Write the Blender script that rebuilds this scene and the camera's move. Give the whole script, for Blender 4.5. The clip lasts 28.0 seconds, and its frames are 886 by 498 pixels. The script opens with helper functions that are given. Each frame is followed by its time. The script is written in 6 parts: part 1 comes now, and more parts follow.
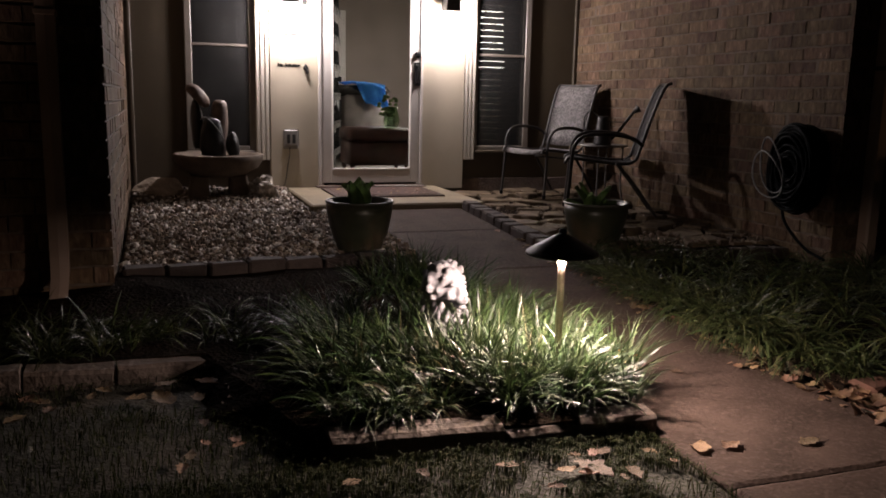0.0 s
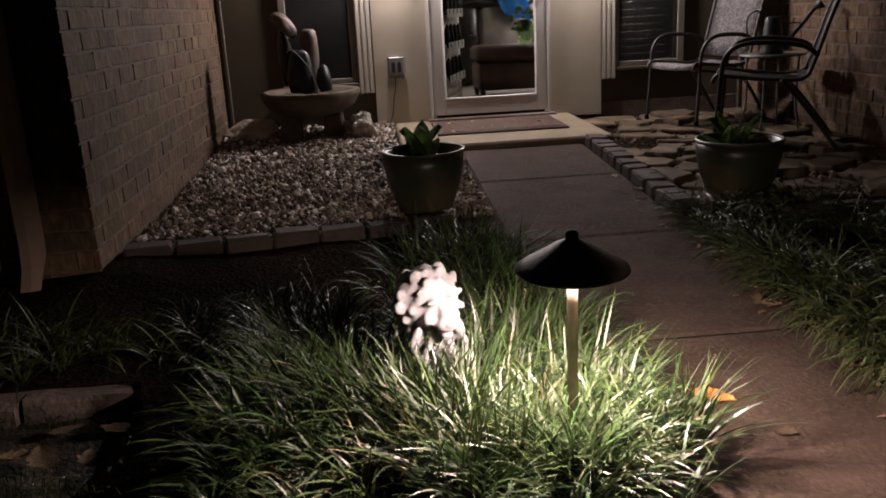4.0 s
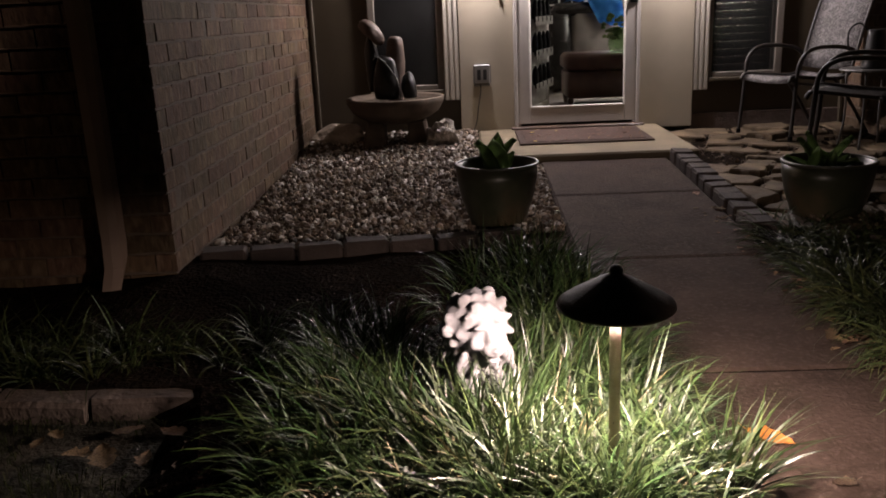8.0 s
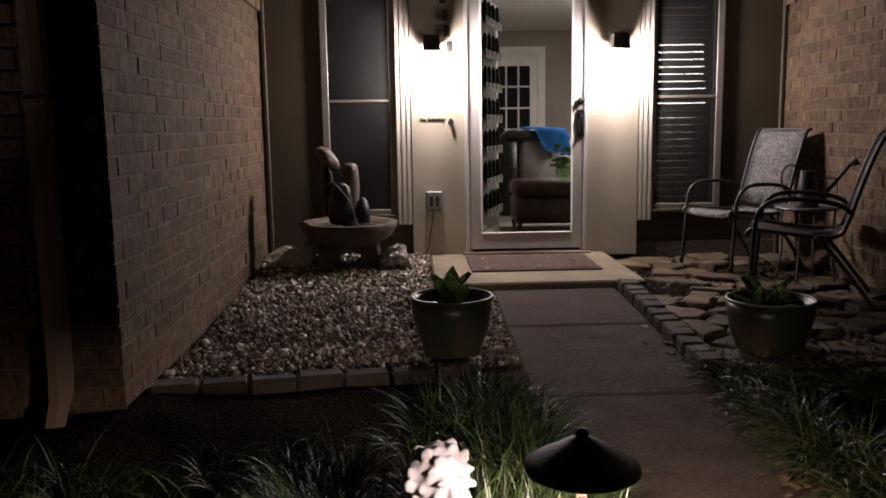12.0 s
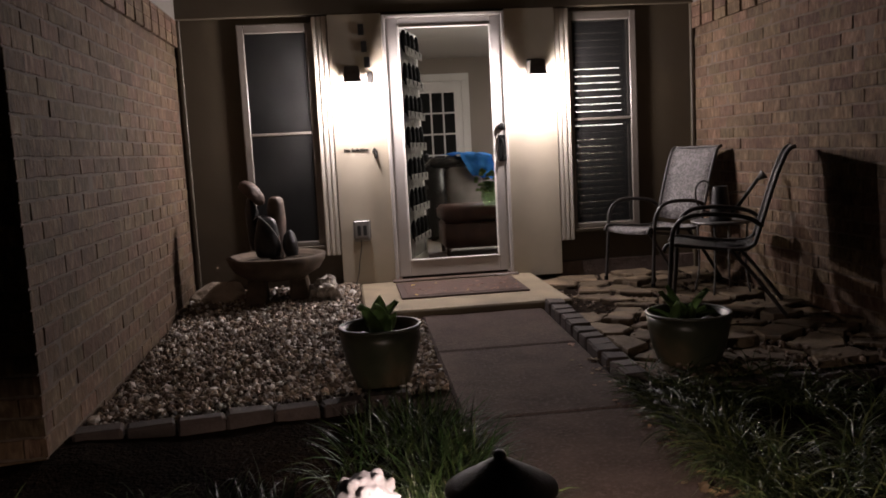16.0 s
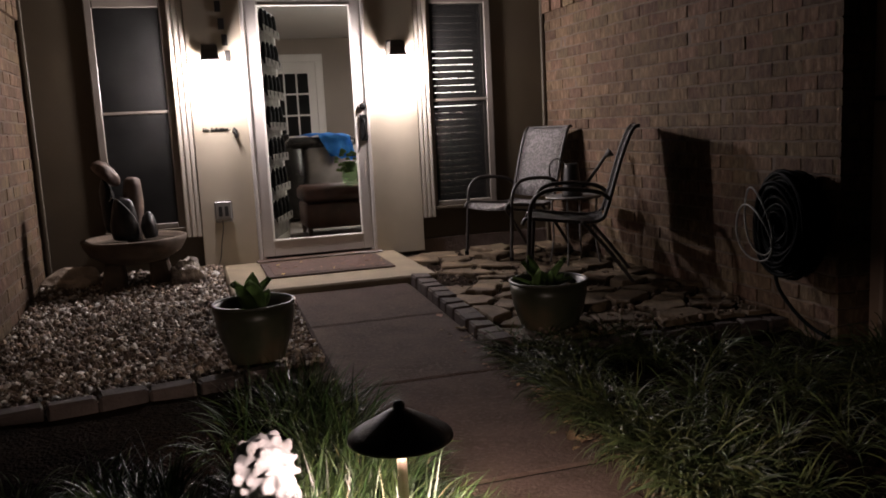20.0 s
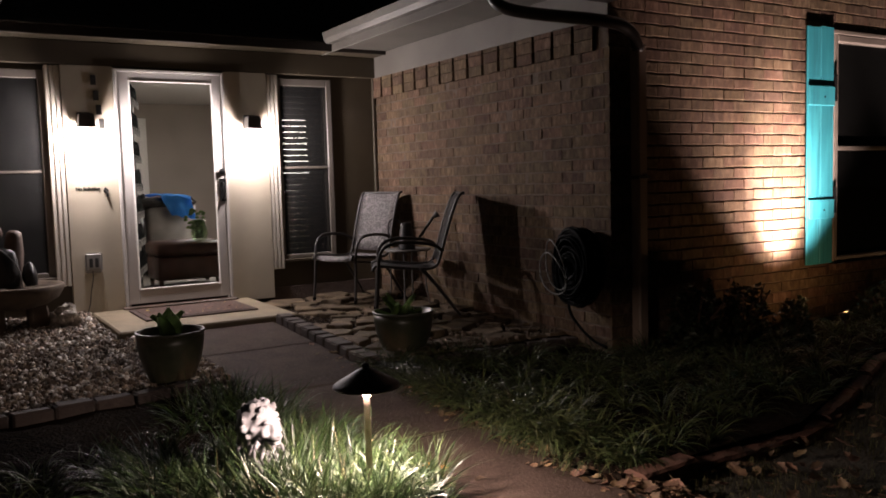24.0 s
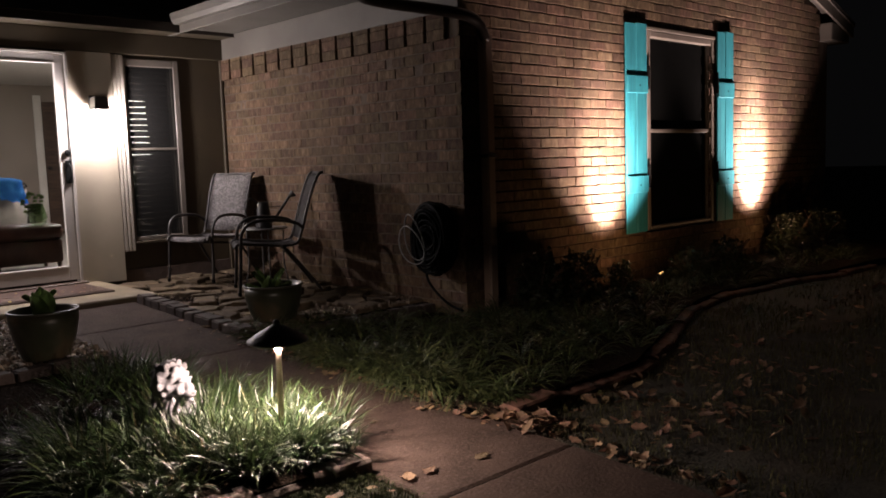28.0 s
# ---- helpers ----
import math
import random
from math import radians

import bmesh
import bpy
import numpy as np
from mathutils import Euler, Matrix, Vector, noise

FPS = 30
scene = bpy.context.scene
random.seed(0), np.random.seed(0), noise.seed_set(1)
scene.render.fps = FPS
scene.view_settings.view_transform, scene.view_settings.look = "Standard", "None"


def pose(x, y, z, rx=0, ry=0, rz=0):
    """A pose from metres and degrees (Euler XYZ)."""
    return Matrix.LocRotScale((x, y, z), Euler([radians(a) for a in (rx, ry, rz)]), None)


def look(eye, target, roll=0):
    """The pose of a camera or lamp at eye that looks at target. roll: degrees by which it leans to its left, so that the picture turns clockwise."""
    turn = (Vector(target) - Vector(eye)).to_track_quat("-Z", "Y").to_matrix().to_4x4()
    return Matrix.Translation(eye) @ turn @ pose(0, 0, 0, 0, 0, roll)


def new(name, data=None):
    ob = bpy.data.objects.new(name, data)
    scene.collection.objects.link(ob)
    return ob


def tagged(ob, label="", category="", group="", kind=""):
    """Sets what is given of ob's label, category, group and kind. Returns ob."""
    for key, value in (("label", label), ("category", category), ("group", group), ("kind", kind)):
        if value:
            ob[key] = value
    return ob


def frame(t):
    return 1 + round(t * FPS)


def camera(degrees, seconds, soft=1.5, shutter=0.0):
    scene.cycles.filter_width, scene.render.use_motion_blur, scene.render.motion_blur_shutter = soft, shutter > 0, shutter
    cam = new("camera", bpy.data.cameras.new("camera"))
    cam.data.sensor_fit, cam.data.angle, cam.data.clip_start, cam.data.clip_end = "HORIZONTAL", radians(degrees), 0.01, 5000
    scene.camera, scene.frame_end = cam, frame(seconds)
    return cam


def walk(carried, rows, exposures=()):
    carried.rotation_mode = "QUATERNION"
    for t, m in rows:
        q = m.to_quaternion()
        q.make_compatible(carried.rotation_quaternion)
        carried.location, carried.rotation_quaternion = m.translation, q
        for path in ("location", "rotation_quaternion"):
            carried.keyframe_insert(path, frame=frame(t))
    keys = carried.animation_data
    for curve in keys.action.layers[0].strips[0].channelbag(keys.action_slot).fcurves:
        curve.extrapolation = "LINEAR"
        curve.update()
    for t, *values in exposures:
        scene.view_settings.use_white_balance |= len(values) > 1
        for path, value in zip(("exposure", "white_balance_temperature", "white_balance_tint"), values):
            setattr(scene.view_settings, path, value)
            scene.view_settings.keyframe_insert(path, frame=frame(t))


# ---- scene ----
cam = camera(55.8, 28.0, 1.75)
PATH = [
    (0, (0.085, 0.163, 1.031), (0.725, 2.025, 0.678), 1.2),
    (0.5, (0.278, 0.241, 1.027), (0.792, 2.134, 0.64), 0.3),
    (1, (0.405, 0.355, 1.032), (0.837, 2.263, 0.617), -0.2),
    (1.5, (0.506, 0.507, 1.044), (0.965, 2.408, 0.625), -1.2),
    (2, (0.601, 0.619, 1.041), (1.071, 2.511, 0.596), -2.2),
    (2.5, (0.746, 0.698, 1.064), (1.097, 2.601, 0.56), -1.8),
    (3, (0.845, 0.766, 1.076), (1.097, 2.679, 0.549), -1.9),
    (3.5, (0.919, 0.909, 1.068), (1.125, 2.824, 0.528), -2.6),
    (5.5, (1.117, 1.065, 1.128), (1.066, 2.981, 0.556), -3.4),
    (6, (1.123, 1.056, 1.128), (1.046, 2.972, 0.559), -3.7),
    (6.5, (1.119, 1.044, 1.123), (1.016, 2.96, 0.557), -3.7),
    (7, (1.12, 1.041, 1.124), (1.001, 2.954, 0.553), -3.7),
    (7.5, (1.112, 1.028, 1.13), (1.009, 2.944, 0.568), -3.2),
    (8, (1.101, 1.016, 1.132), (1.026, 2.939, 0.589), -2.6),
    (8.5, (1.084, 1.0, 1.141), (1.048, 2.926, 0.606), -2.1),
    (9, (1.06, 1.002, 1.145), (1.059, 2.93, 0.613), -1.3),
    (9.5, (1.059, 1.009, 1.147), (1.071, 2.938, 0.62), -1.1),
    (10, (1.062, 1.007, 1.148), (1.084, 2.937, 0.625), -0.9),
    (10.5, (1.054, 0.999, 1.167), (1.085, 2.942, 0.694), -0.5),
    (11, (1.048, 1.001, 1.215), (1.084, 2.962, 0.823), -0.2),
    (11.5, (1.048, 1.009, 1.241), (1.091, 2.981, 0.905), -0.6),
    (12, (1.051, 1.011, 1.251), (1.116, 2.988, 0.958), -0.9),
    (12.5, (1.055, 1.003, 1.263), (1.148, 2.982, 0.99), -1.1),
    (13, (1.063, 0.988, 1.265), (1.201, 2.965, 0.997), -1.1),
    (13.5, (1.073, 0.97, 1.266), (1.258, 2.945, 1.006), -1.1),
    (15.5, (1.096, 0.976, 1.264), (1.321, 2.949, 1.024), -2.7),
    (16, (1.102, 0.962, 1.269), (1.322, 2.935, 1.031), -3.0),
    (16.5, (1.101, 0.955, 1.271), (1.322, 2.93, 1.04), -3.3),
    (17, (1.106, 0.956, 1.273), (1.324, 2.931, 1.048), -3.6),
    (17.5, (1.104, 0.96, 1.273), (1.332, 2.934, 1.045), -3.5),
    (18, (1.107, 0.952, 1.267), (1.367, 2.921, 1.032), -3.3),
    (18.5, (1.117, 0.933, 1.28), (1.45, 2.889, 1.031), -3.1),
    (19, (1.093, 0.929, 1.261), (1.558, 2.856, 0.999), -3.0),
    (19.5, (1.029, 0.936, 1.258), (1.591, 2.835, 0.976), -2.9),
    (20, (0.976, 0.857, 1.243), (1.539, 2.753, 0.949), -2.9),
    (20.5, (0.859, 0.712, 1.233), (1.363, 2.621, 0.91), -1.9),
    (22.5, (0.345, 0.347, 1.239), (1.023, 2.202, 0.923), -1.2),
    (23, (0.279, 0.16, 1.244), (1.009, 2.003, 0.977), -0.4),
    (23.5, (0.192, 0.045, 1.273), (1.054, 1.838, 1.068), -0.8),
    (24, (0.049, -0.081, 1.272), (1.085, 1.621, 1.111), -1.6),
    (24.5, (-0.025, -0.198, 1.275), (1.145, 1.417, 1.126), -1.5),
    (25, (-0.084, -0.296, 1.26), (1.175, 1.251, 1.11), -1.9),
    (25.5, (-0.166, -0.284, 1.268), (1.178, 1.189, 1.11), -3.0),
    (26, (-0.248, -0.247, 1.257), (1.137, 1.186, 1.093), -3.3),
    (26.5, (-0.306, -0.235, 1.25), (1.079, 1.198, 1.087), -3.2),
    (27, (-0.336, -0.221, 1.241), (1.038, 1.222, 1.063), -2.8),
    (27.5, (-0.378, -0.226, 1.241), (0.998, 1.211, 1.043), -2.2),
    (28, (-0.446, -0.242, 1.231), (0.923, 1.201, 1.023), -1.9),
]
walk(cam, [(t, look(eye, target, roll)) for t, eye, target, roll in PATH])

# ---- world and light ----
world = bpy.data.worlds.new("night")
scene.world = world
world.use_nodes = True
world.node_tree.nodes["Background"].inputs[0].default_value = (0.6, 0.58, 0.62, 1)
world.node_tree.nodes["Background"].inputs[1].default_value = 0.0036
scene.view_settings.exposure = 0.0

LANTERN_X, LANTERN_Y, LANTERN_Z = (1.20, 2.64), 7.505, 1.70
LAMP = (1.40, 2.72)          # garden path lamp
UPLIGHTS = ((5.79, 3.62), (8.58, 3.62), (-1.35, 3.72))


def lamp(name, kind, at, energy, colour, radius=0.03, aim=None, cone=None, blend=0.5):
    data = bpy.data.lights.new(name, kind)
    data.energy, data.color = energy, colour
    data.shadow_soft_size = radius
    ob = new(name, data)
    ob.matrix_world = look(at, aim) if aim else pose(*at)
    if cone:
        data.spot_size, data.spot_blend = radians(cone), blend
    return ob


for x in LANTERN_X:
    lamp("lantern_light", "POINT", (x, LANTERN_Y, LANTERN_Z), 84, (1.0, 0.88, 0.905), 0.045)
lamp("path_light", "POINT", (LAMP[0], LAMP[1], 0.524), 21, (1.0, 0.77, 0.66), 0.018)
under = lamp("hat_light", "AREA", (LAMP[0], LAMP[1], 0.510), 52, (1.0, 0.77, 0.66))
under.data.shape, under.data.size = "DISK", 0.10
for n, (x, y) in enumerate(UPLIGHTS):
    lamp("uplight_light", "SPOT", (x, y, 0.22), (1350, 1800, 55)[n], (1.0, 0.735, 0.685), 0.035, (x, y + 0.57, 1.66), 88, 1.0)
    lamp("uplight_core", "SPOT", (x, y, 0.22), (5600, 10500, 10)[n], (1.0, 0.77, 0.70), 0.03, (x, y + 0.57, 0.98), 46, 1.0)
    # Extra orange fill lamp at each spotlight, for the dim glow beside its beam.
    spill = lamp("uplight_spill", "AREA", (x, y, 0.22), (10, 6, 1.0)[n], (1.0, 0.55, 0.27), aim=(x, y + 0.57, 1.20))
    spill.data.shape, spill.data.size = "DISK", 0.07
room_lamp = bpy.data.lights.new("room_lamp", "AREA")
room_lamp.shape, room_lamp.size, room_lamp.energy, room_lamp.color = "DISK", 0.40, 52, (1.0, 0.87, 0.88)
new("room_lamp", room_lamp).matrix_world = pose(3.3, 10.9, 2.62)


# ---- materials ----
def surface(name, dark, light, scale=8.0, rough=0.7, metal=0.0, bump=0.2, grain=60.0, vary=0.0, stain=None, stain_scale=2.0,
            stretch=(1, 1, 1), spec=0.5, island=False, relief=0.004, hue=0.0):
    """A two-scale noise surface: colour from dark to light, optional stain colour, fine bump; vary shifts value per object or island."""
    m = bpy.data.materials.new(name)
    m.use_nodes = True
    n, l = m.node_tree.nodes, m.node_tree.links
    p = n["Principled BSDF"]
    p.inputs["Metallic"].default_value = metal
    p.inputs["Specular IOR Level"].default_value = spec
    coord = n.new("ShaderNodeTexCoord")
    mapping = n.new("ShaderNodeMapping")
    mapping.inputs["Scale"].default_value = stretch
    l.new(coord.outputs["Object"], mapping.inputs["Vector"])
    info = n.new("ShaderNodeNewGeometry") if island else n.new("ShaderNodeObjectInfo")
    rnd = info.outputs["Random Per Island"] if island else info.outputs["Random"]
    add = n.new("ShaderNodeVectorMath")
    add.operation = "MULTIPLY_ADD"
    comb = n.new("ShaderNodeCombineXYZ")
    for i in range(3):
        l.new(rnd, comb.inputs[i])
    l.new(comb.outputs[0], add.inputs[0])
    add.inputs[1].default_value = (37, 53, 71) if vary else (0, 0, 0)
    l.new(mapping.outputs[0], add.inputs[2])
    big = n.new("ShaderNodeTexNoise")
    big.inputs["Scale"].default_value, big.inputs["Detail"].default_value = scale, 5
    l.new(add.outputs[0], big.inputs["Vector"])
    ramp = n.new("ShaderNodeValToRGB")
    ramp.color_ramp.elements[0].position, ramp.color_ramp.elements[1].position = 0.32, 0.68
    ramp.color_ramp.elements[0].color, ramp.color_ramp.elements[1].color = (*dark, 1), (*light, 1)
    l.new(big.outputs["Fac"], ramp.inputs["Fac"])
    colour = ramp.outputs["Color"]
    if stain:
        st = n.new("ShaderNodeTexNoise")
        st.inputs["Scale"].default_value, st.inputs["Detail"].default_value = stain_scale, 6
        l.new(add.outputs[0], st.inputs["Vector"])
        r2 = n.new("ShaderNodeValToRGB")
        r2.color_ramp.elements[0].position, r2.color_ramp.elements[1].position = 0.5, 0.72
        l.new(st.outputs["Fac"], r2.inputs["Fac"])
        mix = n.new("ShaderNodeMix")
        mix.data_type = "RGBA"
        l.new(r2.outputs["Color"], mix.inputs["Factor"])
        l.new(colour, mix.inputs["A"])
        mix.inputs["B"].default_value = (*stain, 1)
        colour = mix.outputs["Result"]
    if vary:
        hsv = n.new("ShaderNodeHueSaturation")
        rng = n.new("ShaderNodeMapRange")
        rng.inputs["To Min"].default_value, rng.inputs["To Max"].default_value = 1 - vary, 1 + vary
        l.new(rnd, rng.inputs["Value"])
        l.new(rng.outputs[0], hsv.inputs["Value"])
        if hue:
            wob = n.new("ShaderNodeTexWhiteNoise")
            wob.noise_dimensions = "1D"
            l.new(rnd, wob.inputs["W"])
            r3 = n.new("ShaderNodeMapRange")
            r3.inputs["To Min"].default_value, r3.inputs["To Max"].default_value = 0.5 - hue, 0.5 + hue
            l.new(wob.outputs["Value"], r3.inputs["Value"])
            l.new(r3.outputs[0], hsv.inputs["Hue"])
        l.new(colour, hsv.inputs["Color"])
        colour = hsv.outputs["Color"]
    l.new(colour, p.inputs["Base Color"])
    fine = n.new("ShaderNodeTexNoise")
    fine.inputs["Scale"].default_value, fine.inputs["Detail"].default_value = grain, 4
    l.new(add.outputs[0], fine.inputs["Vector"])
    rr = n.new("ShaderNodeMapRange")
    rr.inputs["To Min"].default_value, rr.inputs["To Max"].default_value = max(rough - 0.12, 0.03), min(rough + 0.12, 1)
    l.new(fine.outputs["Fac"], rr.inputs["Value"])
    l.new(rr.outputs[0], p.inputs["Roughness"])
    if bump:
        b = n.new("ShaderNodeBump")
        b.inputs["Strength"].default_value, b.inputs["Distance"].default_value = bump, relief
        l.new(fine.outputs["Fac"], b.inputs["Height"])
        l.new(b.outputs[0], p.inputs["Normal"])
    return m


def leafy(m, share=0.22):
    """Lets light through thin leaves."""
    n, l = m.node_tree.nodes, m.node_tree.links
    p = n["Principled BSDF"]
    t, mix = n.new("ShaderNodeBsdfTranslucent"), n.new("ShaderNodeMixShader")
    l.new(p.inputs["Base Color"].links[0].from_socket, t.inputs["Color"])
    mix.inputs[0].default_value = share
    l.new(p.outputs[0], mix.inputs[1])
    l.new(t.outputs[0], mix.inputs[2])
    l.new(mix.outputs[0], n["Material Output"].inputs["Surface"])


def glass(name, colour=(0.9, 0.95, 0.93), rough=0.0):
    m = bpy.data.materials.new(name)
    m.use_nodes = True
    n, l = m.node_tree.nodes, m.node_tree.links
    n.remove(n["Principled BSDF"])
    clear, gloss, mix, edge = n.new("ShaderNodeBsdfTransparent"), n.new("ShaderNodeBsdfGlossy"), n.new("ShaderNodeMixShader"), n.new("ShaderNodeLayerWeight")
    curve, share = n.new("ShaderNodeMath"), n.new("ShaderNodeMapRange")
    clear.inputs["Color"].default_value = (*colour, 1)
    gloss.inputs["Roughness"].default_value = rough
    edge.inputs["Blend"].default_value = 0.5
    curve.operation, curve.inputs[1].default_value = "POWER", 5.0
    share.inputs["To Min"].default_value, share.inputs["To Max"].default_value = 0.04, 1.0
    l.new(edge.outputs["Facing"], curve.inputs[0])
    l.new(curve.outputs[0], share.inputs["Value"])
    l.new(share.outputs[0], mix.inputs[0])
    l.new(clear.outputs[0], mix.inputs[1])
    l.new(gloss.outputs[0], mix.inputs[2])
    l.new(mix.outputs[0], n["Material Output"].inputs["Surface"])
    return m


def gauze(name, colour, cover):
    """Fine insect mesh: partly open, partly matt thread."""
    m = bpy.data.materials.new(name)
    m.use_nodes = True
    n, l = m.node_tree.nodes, m.node_tree.links
    p = n["Principled BSDF"]
    weave, ramp = n.new("ShaderNodeTexNoise"), n.new("ShaderNodeMapRange")
    weave.inputs["Scale"].default_value = 14
    ramp.inputs["To Min"].default_value, ramp.inputs["To Max"].default_value = cover - 0.06, cover + 0.06
    p.inputs["Base Color"].default_value = (*colour, 1)
    p.inputs["Roughness"].default_value, p.inputs["Specular IOR Level"].default_value = 0.8, 0.1
    clear, mix = n.new("ShaderNodeBsdfTransparent"), n.new("ShaderNodeMixShader")
    l.new(weave.outputs["Fac"], ramp.inputs["Value"])
    l.new(ramp.outputs[0], mix.inputs[0])
    l.new(clear.outputs[0], mix.inputs[1])
    l.new(p.outputs[0], mix.inputs[2])
    l.new(mix.outputs[0], n["Material Output"].inputs["Surface"])
    return m


def glow(name, colour, strength):
    m = bpy.data.materials.new(name)
    m.use_nodes = True
    p = m.node_tree.nodes["Principled BSDF"]
    p.inputs["Base Color"].default_value = (*colour, 1)
    p.inputs["Emission Color"].default_value = (*colour, 1)
    p.inputs["Emission Strength"].default_value = strength
    return m


BRICK = surface("tan_brick", (0.0546, 0.0322, 0.0186), (0.101, 0.0629, 0.0365), 34, 0.9, 0, 0.9, 60, 0.25, (0.142, 0.099, 0.0625), 26, (1, 1, 0.42), 0.3, hue=0.016, relief=0.007)
BRICK_STUFF = surface("tan_brick_joined", (0.0546, 0.0322, 0.0186), (0.101, 0.0629, 0.0365), 34, 0.9, 0, 0.9, 60, 0.25, (0.142, 0.099, 0.0625), 26, (1, 1, 0.42), 0.3, island=True, hue=0.016, relief=0.007)
MORTAR = surface("mortar", (0.076, 0.054, 0.038), (0.108, 0.080, 0.058), 20, 0.95, 0, 0.5, 90)
SIDING = surface("tan_painted_wall", (0.054, 0.0405, 0.0228), (0.068, 0.052, 0.0302), 2.5, 0.62, 0, 0.12, 140, stain=(0.060, 0.046, 0.030), stain_scale=1.3)
CREAM = surface("cream_trim_paint", (0.50, 0.455, 0.38), (0.58, 0.535, 0.455), 3, 0.5, 0, 0.08, 160)
WHITE = surface("white_paint", (0.70, 0.67, 0.62), (0.80, 0.77, 0.72), 3, 0.5, 0, 0.06, 120)
# Frame paint darkened in colour, since so little light falls on the frames.
FRAME = surface("dimmed_tan_frame", (0.15, 0.13, 0.108), (0.20, 0.175, 0.148), 5, 0.42, 0, 0.05, 120)
# White eave paint darkened in colour instead of dimming the light on it.
FASCIA = surface("darkened_white_fascia", (0.118, 0.106, 0.090), (0.152, 0.139, 0.120), 2, 0.6, 0, 0.12, 90, stain=(0.105, 0.094, 0.078), stain_scale=1.5)
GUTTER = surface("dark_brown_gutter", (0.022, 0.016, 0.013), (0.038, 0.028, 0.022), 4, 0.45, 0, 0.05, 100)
SPOUT = surface("tan_downspout_paint", (0.23, 0.165, 0.13), (0.29, 0.21, 0.165), 4, 0.5, 0, 0.05, 100, stain=(0.24, 0.18, 0.13))
SHINGLE = surface("dark_shingles", (0.05, 0.045, 0.04), (0.10, 0.09, 0.08), 12, 0.95, 0, 0.6, 80)
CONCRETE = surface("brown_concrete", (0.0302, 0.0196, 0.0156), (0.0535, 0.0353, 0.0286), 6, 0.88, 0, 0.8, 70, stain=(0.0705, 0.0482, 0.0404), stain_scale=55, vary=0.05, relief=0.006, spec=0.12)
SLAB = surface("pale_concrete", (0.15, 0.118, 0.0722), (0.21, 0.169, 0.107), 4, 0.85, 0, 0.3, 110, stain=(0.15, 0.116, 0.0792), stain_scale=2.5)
LAWN = surface("lawn_soil", (0.0118, 0.0113, 0.00588), (0.0294, 0.026, 0.0152), 14, 0.95, 0, 0.8, 70, stain=(0.0343, 0.0245, 0.0147), stain_scale=3, relief=0.02)
MULCH = surface("dark_mulch", (0.0060, 0.0045, 0.0034), (0.018, 0.0125, 0.0090), 28, 0.95, 0, 0.9, 60, relief=0.02, spec=0.01)
STONE = surface("white_gravel_stone", (0.0769, 0.0524, 0.0339), (0.319, 0.258, 0.191), 30, 0.8, 0, 0.4, 90, 0.75, (0.09, 0.0572, 0.0376), 14, island=True, hue=0.01)
GRIT = surface("brown_gravel_stone", (0.075, 0.054, 0.04), (0.15, 0.115, 0.088), 20, 0.85, 0, 0.4, 90, 0.4, (0.06, 0.042, 0.032), 10, island=True, spec=0.2)
GRITSOIL = surface("gritty_brown_soil", (0.030, 0.020, 0.0135), (0.085, 0.062, 0.044), 60, 0.95, 0, 0.9, 120, relief=0.008, spec=0.05)
CHIP = surface("white_marble_chip", (0.42, 0.39, 0.35), (0.68, 0.64, 0.59), 30, 0.7, 0, 0.4, 90, 0.3, (0.30, 0.24, 0.19), 14, island=True)
FLAG = surface("tan_flagstone", (0.0493, 0.0347, 0.0214), (0.101, 0.0743, 0.0465), 6, 0.85, 0, 0.6, 50, 0.22, (0.141, 0.102, 0.0628), 5, relief=0.008, spec=0.2)
EDGER = surface("grey_tumbled_paver", (0.0257, 0.0171, 0.0139), (0.0434, 0.0304, 0.0254), 9, 0.9, 0, 0.6, 60, 0.2, (0.0484, 0.0322, 0.0257), 6, relief=0.006)
EDGESTONE = surface("rough_brown_edging_stone", (0.0697, 0.0493, 0.0399), (0.119, 0.0901, 0.0756), 9, 0.9, 0, 0.8, 50, 0.12, (0.102, 0.0723, 0.0553), 6, relief=0.01)
BLADE = surface("liriope_blade", (0.0070, 0.0132, 0.0040), (0.0305, 0.049, 0.0155), 18, 0.38, 0, 0.0, 60, 0.75, island=True, hue=0.035, spec=0.26)
# Same liriope as BLADE; this copy puts the outer beds' light into its colour.
BED_BLADE = surface("retoned_liriope_blade", (0.0165, 0.0225, 0.0078), (0.054, 0.066, 0.025), 18, 0.45, 0, 0.0, 60, 0.55, island=True, hue=0.035, spec=0.14)
DRYBLADE = surface("dry_blade", (0.0936, 0.072, 0.036), (0.158, 0.126, 0.0684), 18, 0.6, 0, 0.0, 60, 0.3, island=True)
TURF = surface("turf_blade", (0.0106, 0.0149, 0.00462), (0.0356, 0.0383, 0.0158), 5, 0.7, 0, 0.0, 60, 0.6, island=True, hue=0.04, spec=0.06)
# Same lawn as TURF, toned separately to make up for the light there.
RIGHT_TURF = surface("right_turf_blade", (0.034, 0.036, 0.014), (0.088, 0.080, 0.038), 6, 0.75, 0, 0.0, 60, 0.6, island=True, hue=0.04, spec=0.06)
DEADLEAF = surface("dead_leaf", (0.095, 0.053, 0.030), (0.25, 0.155, 0.092), 25, 0.7, 0, 0.6, 90, 0.5, (0.075, 0.040, 0.024), 14, hue=0.025)
DEADLEAF_STUFF = surface("dead_leaf_joined", (0.095, 0.053, 0.030), (0.25, 0.155, 0.092), 25, 0.7, 0, 0.6, 90, 0.5, (0.075, 0.040, 0.024), 14, hue=0.025, island=True)
